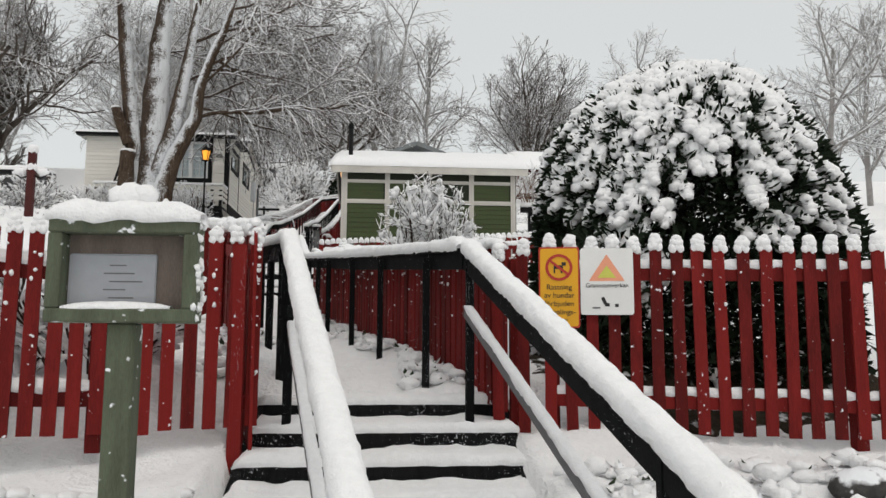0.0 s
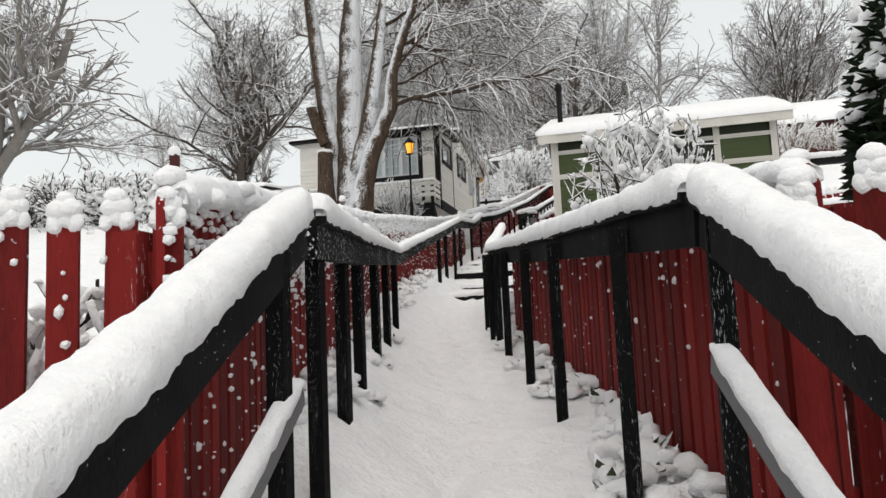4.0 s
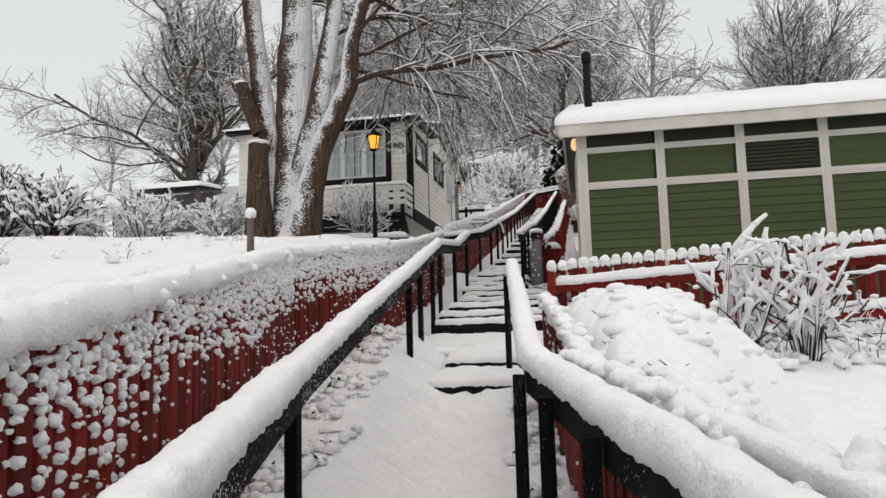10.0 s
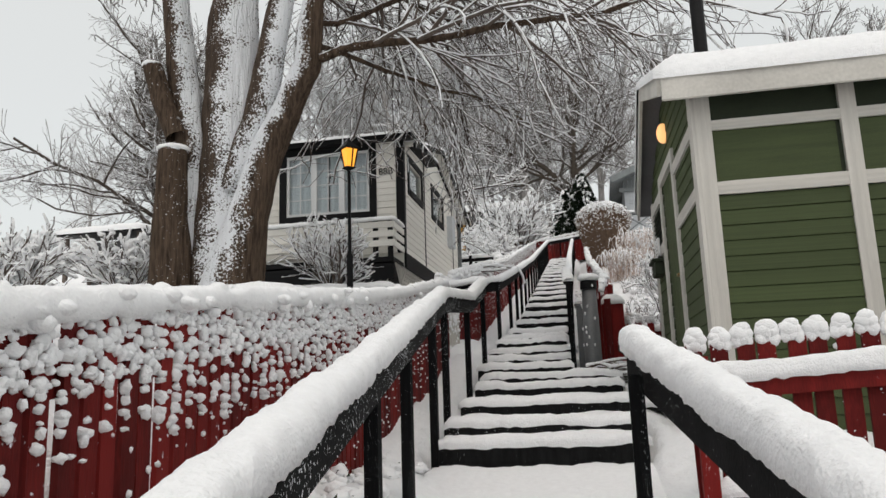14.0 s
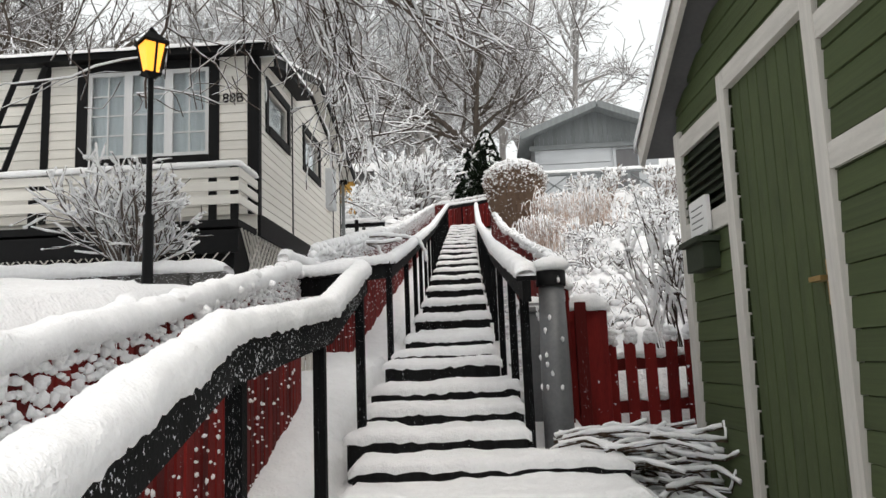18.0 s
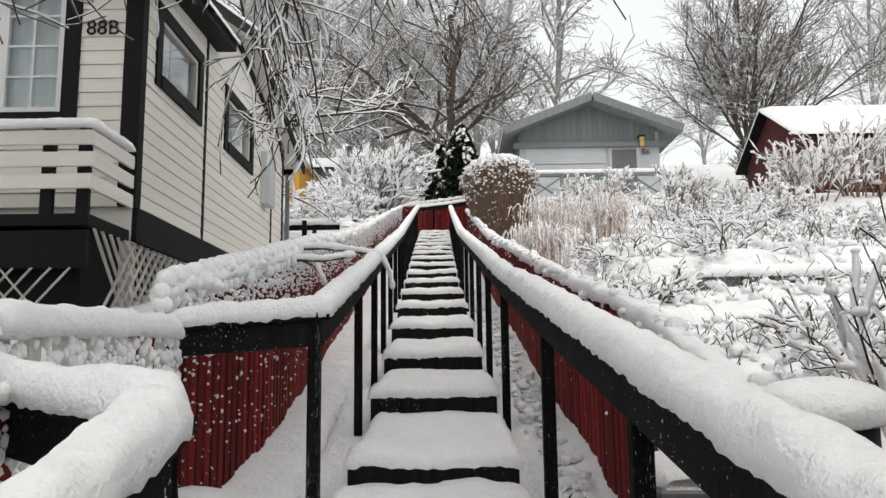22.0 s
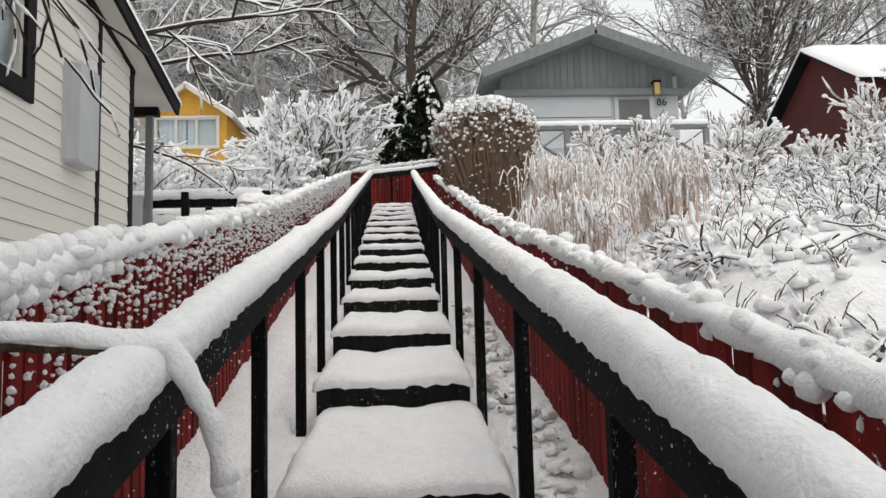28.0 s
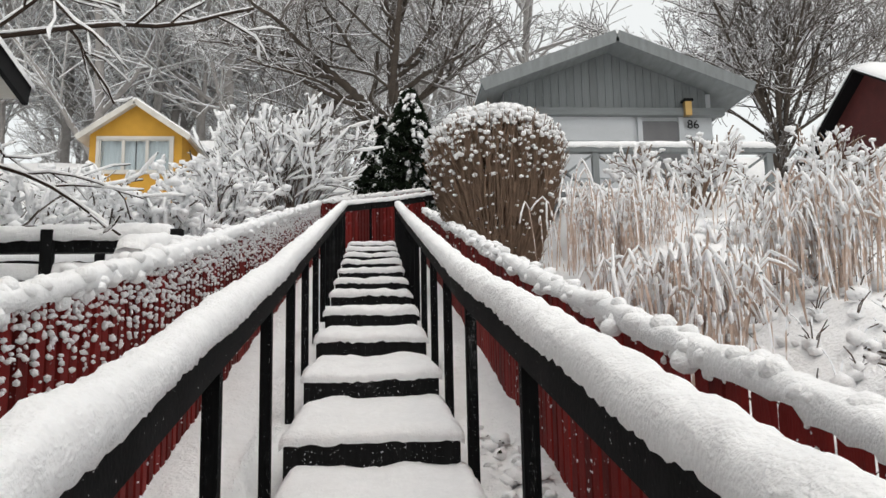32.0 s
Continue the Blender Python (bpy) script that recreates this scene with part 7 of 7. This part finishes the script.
mk.lump((2.55, 4.0, ground_z(2.55, 4.0) + 0.05), (0.20, 0.14, 0.11), rng, ICO3, 0.05)
part("stone", mk, STONE, stone, smooth=True)

# ---- beside the stairs: cabinet, gate posts, landing, brush ----
cab = thing("cable_pillar", "grey tapered metal cable pillar with a snow cap", "utility box")
mk = Mesher()
mk.tube([(-1.92, 21.95, 3.6), (-1.92, 21.95, 4.1), (-1.92, 21.95, 4.72)], (0.10, 0.10, 0.085), 20)
part("pillar", mk, METAL, cab, smooth=True)
mk = Mesher()
mk.tube([(-1.92, 21.95, 4.70), (-1.92, 21.95, 4.80)], (0.10, 0.10), 20)
part("lid", mk, BLACK_TRIM, cab, smooth=True)
mk = Mesher()
mk.lump((-1.92, 21.95, 4.84), (0.13, 0.13, 0.06), rng, ICO3, 0.04)
for k in range(14):
    a = rng.uniform(2.5, 5.5)
    mk.lump((-1.92 + 0.1 * math.cos(a), 21.95 + 0.1 * math.sin(a), rng.uniform(4.0, 4.75)), (0.012, 0.012, 0.022), rng, ICO1, 0.2)
part("snow_cap", mk, SNOW, cab, smooth=True)
box = thing("cable_cabinet", "grey metal cable cabinet behind the stair rail, dusted with snow", "utility box")
put("body", (-2.10, 22.48, 3.5), (-1.86, 22.74, 4.56), METAL, box, r=0.01)
put("door", (-2.08, 22.472, 3.75), (-1.88, 22.479, 4.50), METAL, box, r=0.002)
put("lock", (-1.935, 22.462, 4.12), (-1.905, 22.471, 4.17), BLACK_TRIM, box, r=0.002)
put("lid", (-2.12, 22.46, 4.56), (-1.84, 22.76, 4.60), METAL, box, r=0.008)
mk = Mesher()
snow_ridge(mk, [(-1.98, 22.47, 4.60), (-1.98, 22.75, 4.60)], 0.26, 0.08, seed=3.9)
part("snow_cap", mk, SNOW, box, smooth=True)
gp = thing("gate_post", "broad red gate board with a cushion of snow", "gate post")
put("board", (-1.78, 22.22, 3.5), (-1.52, 22.28, 4.55), RED, gp)
put("post", (-1.86, 22.2, 3.5), (-1.80, 22.28, 4.85), RED, gp)
mk = Mesher()
snow_ridge(mk, [(-1.80, 22.25, 4.55), (-1.50, 22.25, 4.55)], 0.14, 0.11, seed=1.1)
part("snow_cap", mk, SNOW, gp, smooth=True)
land = thing("shed_landing", "small dark timber landing before the shed door, snow on it", "landing")
put("deck_board", (-1.50, 19.55, 3.28), (-1.08, 20.75, 3.36), BLACK, land)
for x, y in ((-1.46, 19.6), (-1.46, 20.7), (-1.12, 19.6), (-1.12, 20.7)):
    put("support", (x - 0.04, y - 0.04, 2.7), (x + 0.04, y + 0.04, 3.28), BLACK, land)
part("snow_cover", snow_tread(-1.51, -1.07, 19.54, 20.76, 3.34, 3.36, 9.9), SNOW, land, smooth=True)
pile = thing("brush_pile", "pile of cut branches under snow beside the shed", "branches")
sn = Mesher()
for k in range(60):
    a = rng.normal(0, 0.5)
    x, y, z = rng.uniform(-1.75, -1.15), rng.uniform(20.95, 21.75), 3.40 + rng.uniform(0, 0.40)
    L2 = rng.uniform(0.15, 0.42)
    pts = np.array([(x + s * L2 * math.cos(a), y + s * L2 * math.sin(a), z + 0.045 * rng.normal() * abs(s)) for s in (-1, -0.4, 0.3, 1)])
    pts[:, 0] = np.clip(pts[:, 0], -2.0, -1.12)
    tw = Mesher()
    tw.tube(pts, (0.010, 0.009, 0.007, 0.004), 5)
    part("cut_branch", tw, BARK, pile)
    sn.tube(sample(pts, 0.05) + (0, 0, 0.018), [rng.uniform(0.007, 0.019) for _ in sample(pts, 0.05)], 6)
part("snow_load", sn, SNOW, pile, smooth=True, kind="stuff")

gate = thing("garden_gate", "white slatted garden gate plastered with snow", "gate")
for k in range(9):
    y = 22.45 + k * 0.165
    block("slat", (-3.86, y, 4.62), (0.02, 0.07, 0.85), WHITE_TRIM, gate)
for z in (4.35, 4.85):
    block("gate_rail", (-3.89, 23.11, z), (0.03, 1.5, 0.07), WHITE_TRIM, gate)
mk = Mesher()
snow_ridge(mk, [(-3.87, 22.40, 5.03), (-3.87, 23.80, 5.08)], 0.10, 0.09, seed=6.1)
for k in range(420):
    s = rng.uniform(0.01, 0.028)
    mk.lump((-3.848, rng.uniform(22.42, 23.8), 5.05 - rng.beta(1, 2) * 0.8), (s * 0.7, s, s * 1.1), rng, ICO1, 0.2)
part("snow_load", mk, SNOW, gate, smooth=True, kind="stuff")

# red fence closing the view where the stairs turn
fence("turn_fence", "red picket fence where the stairs turn at the top", ((-4.05, 43.7, 9.8), (-3.0, 45.6, 10.35), (-1.9, 47.0, 10.8)), 0.13, 0.10, 1.25, 1, lumps=2.0, seed=12)
handrail("turn_rail", "black handrail following the turn of the stairs", ((-3.6, 43.4, 9.65), (-2.6, 45.3, 10.15), (-1.6, 46.7, 10.6)), (44.3, 45.3), 0.0)


# ---- garden walls ----
def block_wall(name, label, x0, x1, y, z0, z1, bw, bh, seed):
    w = thing(name, label, "wall")
    rng = np.random.default_rng(seed)
    z, row = z0, 0
    while z < z1 - 0.02:
        x = x0 - (bw / 2 if row % 2 else 0)
        while x < x1:
            a, b = max(x, x0), min(x + bw, x1)
            if b - a > 0.08:
                block("stone", ((a + b) / 2, y + rng.uniform(-0.015, 0.015), z + bh / 2), (b - a - 0.015, 0.28, bh - 0.012), STONE, w)
            x += bw
        z += bh
        row += 1
    mk = Mesher()
    snow_ridge(mk, [(x0, y, z), (x1, y, z)], 0.38, 0.14, step=0.06, lump=0.4, seed=seed)
    part("snow_cap", mk, SNOW, w, smooth=True)


block_wall("garden_wall", "low grey block wall under a flat cap of snow", 0.4, 7.0, 29.8, 5.35, 5.92, 0.45, 0.2, 301)
block_wall("terrace_wall", "grey stone terrace wall with snow on top", 0.9, 3.3, 38.0, 7.6, 8.1, 0.42, 0.2, 302)
block_wall("terrace_wall", "grey stone terrace wall with snow on top", 3.4, 5.6, 38.0, 7.5, 8.2, 0.42, 0.2, 303)

block_wall("bank_wall", "low dark stone bank with a rounded cap of snow below the porch", -8.8, -4.85, 24.05, 4.6, 5.16, 0.4, 0.19, 304)

# snow-covered timber bays behind the stair fence
bay = thing("timber_bay", "black timber compost bay with snow on every rail", "compost bay")
for y in (34.9, 36.0):
    for z in (6.95, 7.25, 7.55):
        put("rail", (-6.4, y - 0.05, z - 0.04), (-4.45, y + 0.05, z + 0.055), BLACK, bay)
        mk = Mesher()
        snow_ridge(mk, [(-6.4, y, z + 0.055), (-4.45, y, z + 0.055)], 0.17, 0.13, seed=z)
        part("snow_cap", mk, SNOW, bay, smooth=True)
for x in (-6.4, -5.4, -4.45):
    for y in (34.9, 36.0):
        put("post", (x - 0.045, y - 0.1, 6.3), (x + 0.045, y - 0.03, 7.68), BLACK, bay)
mk = Mesher()
mk.beam((-4.4, 36.0, 7.62), (-4.5, 33.9, 7.3), 0.10, 0.06)
part("side_board", mk, BLACK, bay)
mk = Mesher()
snow_ridge(mk, [(-4.4, 36.0, 7.66), (-4.5, 33.9, 7.34)], 0.22, 0.15, seed=3.3)
part("snow_cap", mk, SNOW, bay, smooth=True)

# lower garden, left of the fence
gpost = thing("old_gate_post", "old dark red post with iron hooks and a snow cap", "post")
px, py = -5.35, 11.95
g = ground_z(px, py)
put("post", (px - 0.05, py - 0.05, g - 0.2), (px + 0.05, py + 0.05, g + 1.0), RED_WALL, gpost)
for dx, dz, size in ((0, 1.03, (0.085, 0.085, 0.08)), (0, 0.75, (0.075, 0.075, 0.08)), (-0.17, 0.68, (0.09, 0.07, 0.06)), (0.17, 0.68, (0.09, 0.07, 0.06))):
    mk = Mesher()
    mk.lump((px + dx, py, g + dz), size, rng, ICO2, 0.1)
    part("snow_cap", mk, SNOW, gpost, smooth=True)
for s in (-1, 1):
    mk = Mesher()
    mk.tube([(px + s * 0.05, py, g + 0.62), (px + s * 0.14, py, g + 0.58), (px + s * 0.23, py, g + 0.64), (px + s * 0.24, py, g + 0.72)], (0.012, 0.012, 0.012, 0.01), 6)
    part("iron_hook", mk, BLACK_TRIM, gpost, smooth=True)
stub = thing("garden_stake", "short wooden stake with a snow cap by the fence", "stake")
px, py = -4.15, 14.85
g = ground_z(px, py)
put("stake", (px - 0.028, py - 0.028, g - 0.2), (px + 0.028, py + 0.028, g + 0.40), OLD_WOOD, stub)
mk = Mesher()
mk.lump((px, py, g + 0.43), (0.058, 0.058, 0.06), rng, ICO2, 0.08)
part("snow_cap", mk, SNOW, stub, smooth=True)
shel = thing("garden_shelter", "low dark garden shelter with a thick snow roof", "shelter")
px, py = -14.3, 30.1
g = ground_z(px, py)
sh = 8.05 - g
for a in (-1.05, 1.05):
    for b in (0, 1.0):
        put("post", (px + a - 0.05, py + b - 0.05, g - 0.2), (px + a + 0.05, py + b + 0.05, g + sh), OLD_WOOD, shel)
put("back", (px - 1.05, py + 1.0, g + 0.1), (px + 1.05, py + 1.04, g + sh), GREY_DARK, shel)
q = [(px - 1.22, py - 0.2, g + sh), (px + 1.22, py - 0.2, g + sh), (px + 1.22, py + 1.2, g + sh + 0.15), (px - 1.22, py + 1.2, g + sh + 0.15)]
slab("roof", q, 0.06, BLACK_TRIM, shel)
snow_slab(q, 0.16, shel, 8.0, 14, 0.03)
lad = thing("ladder", "black ladder leaning at the cottage porch", "ladder")
for s in (0, 0.36):
    mk = Mesher()
    mk.beam((-9.3 + s, 26.3, 6.1), (-8.85 + s, 26.9, 8.6), 0.04, 0.07)
    part("side_rail", mk, BLACK_TRIM, lad)
for k in range(7):
    f = (k + 0.7) / 7.5
    mk = Mesher()
    mk.beam((-9.3 + 0.45 * f, 26.3 + 0.6 * f, 6.1 + 2.5 * f), (-8.94 + 0.45 * f, 26.3 + 0.6 * f, 6.1 + 2.5 * f), 0.03, 0.03)
    part("rung", mk, BLACK_TRIM, lad)
arb = thing("garden_arbour", "dark garden arbour with snow on its beam", "arbour")
for x in (3.75, 4.75):
    put("post", (x - 0.06, 19.4, 2.8), (x + 0.06, 19.52, 4.9), BLACK_TRIM, arb)
put("beam", (3.5, 19.38, 4.9), (5.0, 19.54, 5.03), BLACK_TRIM, arb)
mk = Mesher()
snow_ridge(mk, [(3.5, 19.46, 5.03), (5.0, 19.46, 5.03)], 0.2, 0.12, seed=7.7)
part("snow_cap", mk, SNOW, arb, smooth=True)

fallen = thing("fallen_branch", "snow-laden branch resting across fence and stair rail", "branch")
for k, pts in enumerate(([(-4.15, 26.9, 5.92), (-3.75, 27.05, 5.95), (-3.45, 27.18, 5.93), (-3.27, 27.25, 5.90), (-3.19, 27.28, 5.74), (-3.17, 27.3, 5.62)], [(-4.1, 26.6, 5.80), (-3.7, 26.7, 5.79), (-3.48, 26.95, 5.86)], [(-4.0, 27.1, 5.88), (-3.8, 27.0, 5.78), (-3.72, 26.9, 5.62)])):
    mk = Mesher()
    mk.tube(pts, np.linspace(0.014, 0.007, len(pts)), 6)
    part("branch", mk, BARK, fallen, smooth=True)
    q = sample(pts, 0.03)
    mk = Mesher()
    mk.tube(q + (0, 0, 0.028), [0.024 + 0.016 * noise.noise((p[0] * 11, p[2] * 11, k)) + 0.010 * noise.noise((p[0] * 30, p[2] * 30, k)) for p in q], 10)
    mk.lump(q[-1] + (0, 0, 0.02), (0.028, 0.028, 0.028), rng, ICO2, 0.12)
    mk.lump(q[0] + (0, 0, 0.028), (0.028, 0.028, 0.028), rng, ICO2, 0.12)
    part("snow_load", mk, SNOW, fallen, smooth=True)

# leafless bushes and wiry plants filling the terraces
for k, (x, y, w, h) in enumerate(((2.2, 36.6, 0.9, 0.7), (3.6, 36.4, 1.0, 0.8), (5.0, 36.8, 1.1, 0.7), (1.6, 32.4, 0.9, 0.55), (3.2, 32.0, 1.1, 0.6), (4.8, 33.2, 1.2, 0.7), (2.4, 34.3, 0.9, 0.6), (0.4, 25.2, 0.8, 0.6), (1.6, 25.6, 0.9, 0.6), (3.0, 26.4, 1.0, 0.7))):
    shrub("wiry_plant", "wiry garden plant white with snow", on_ground(x, y), 400 + k, 14, w, h, [(5, 46, 0.6, 0.14, -0.02, 5), (3, 46, 0.6, 0.2, -0.04, 3), (2, 40, 0.6, 0.2, 0.0, 2)], TWIG, 0.009, 120, 0.05, lean=0.7, foot=0.4)
gl = thing("porch_lantern", "small brass lantern beside the cottage door", "lamp")
put("lantern_body", (3.28, 43.6, 11.55), (3.42, 43.74, 11.85), BRASS, gl)
put("lantern_top", (3.25, 43.57, 11.85), (3.45, 43.77, 11.90), BLACK_TRIM, gl)
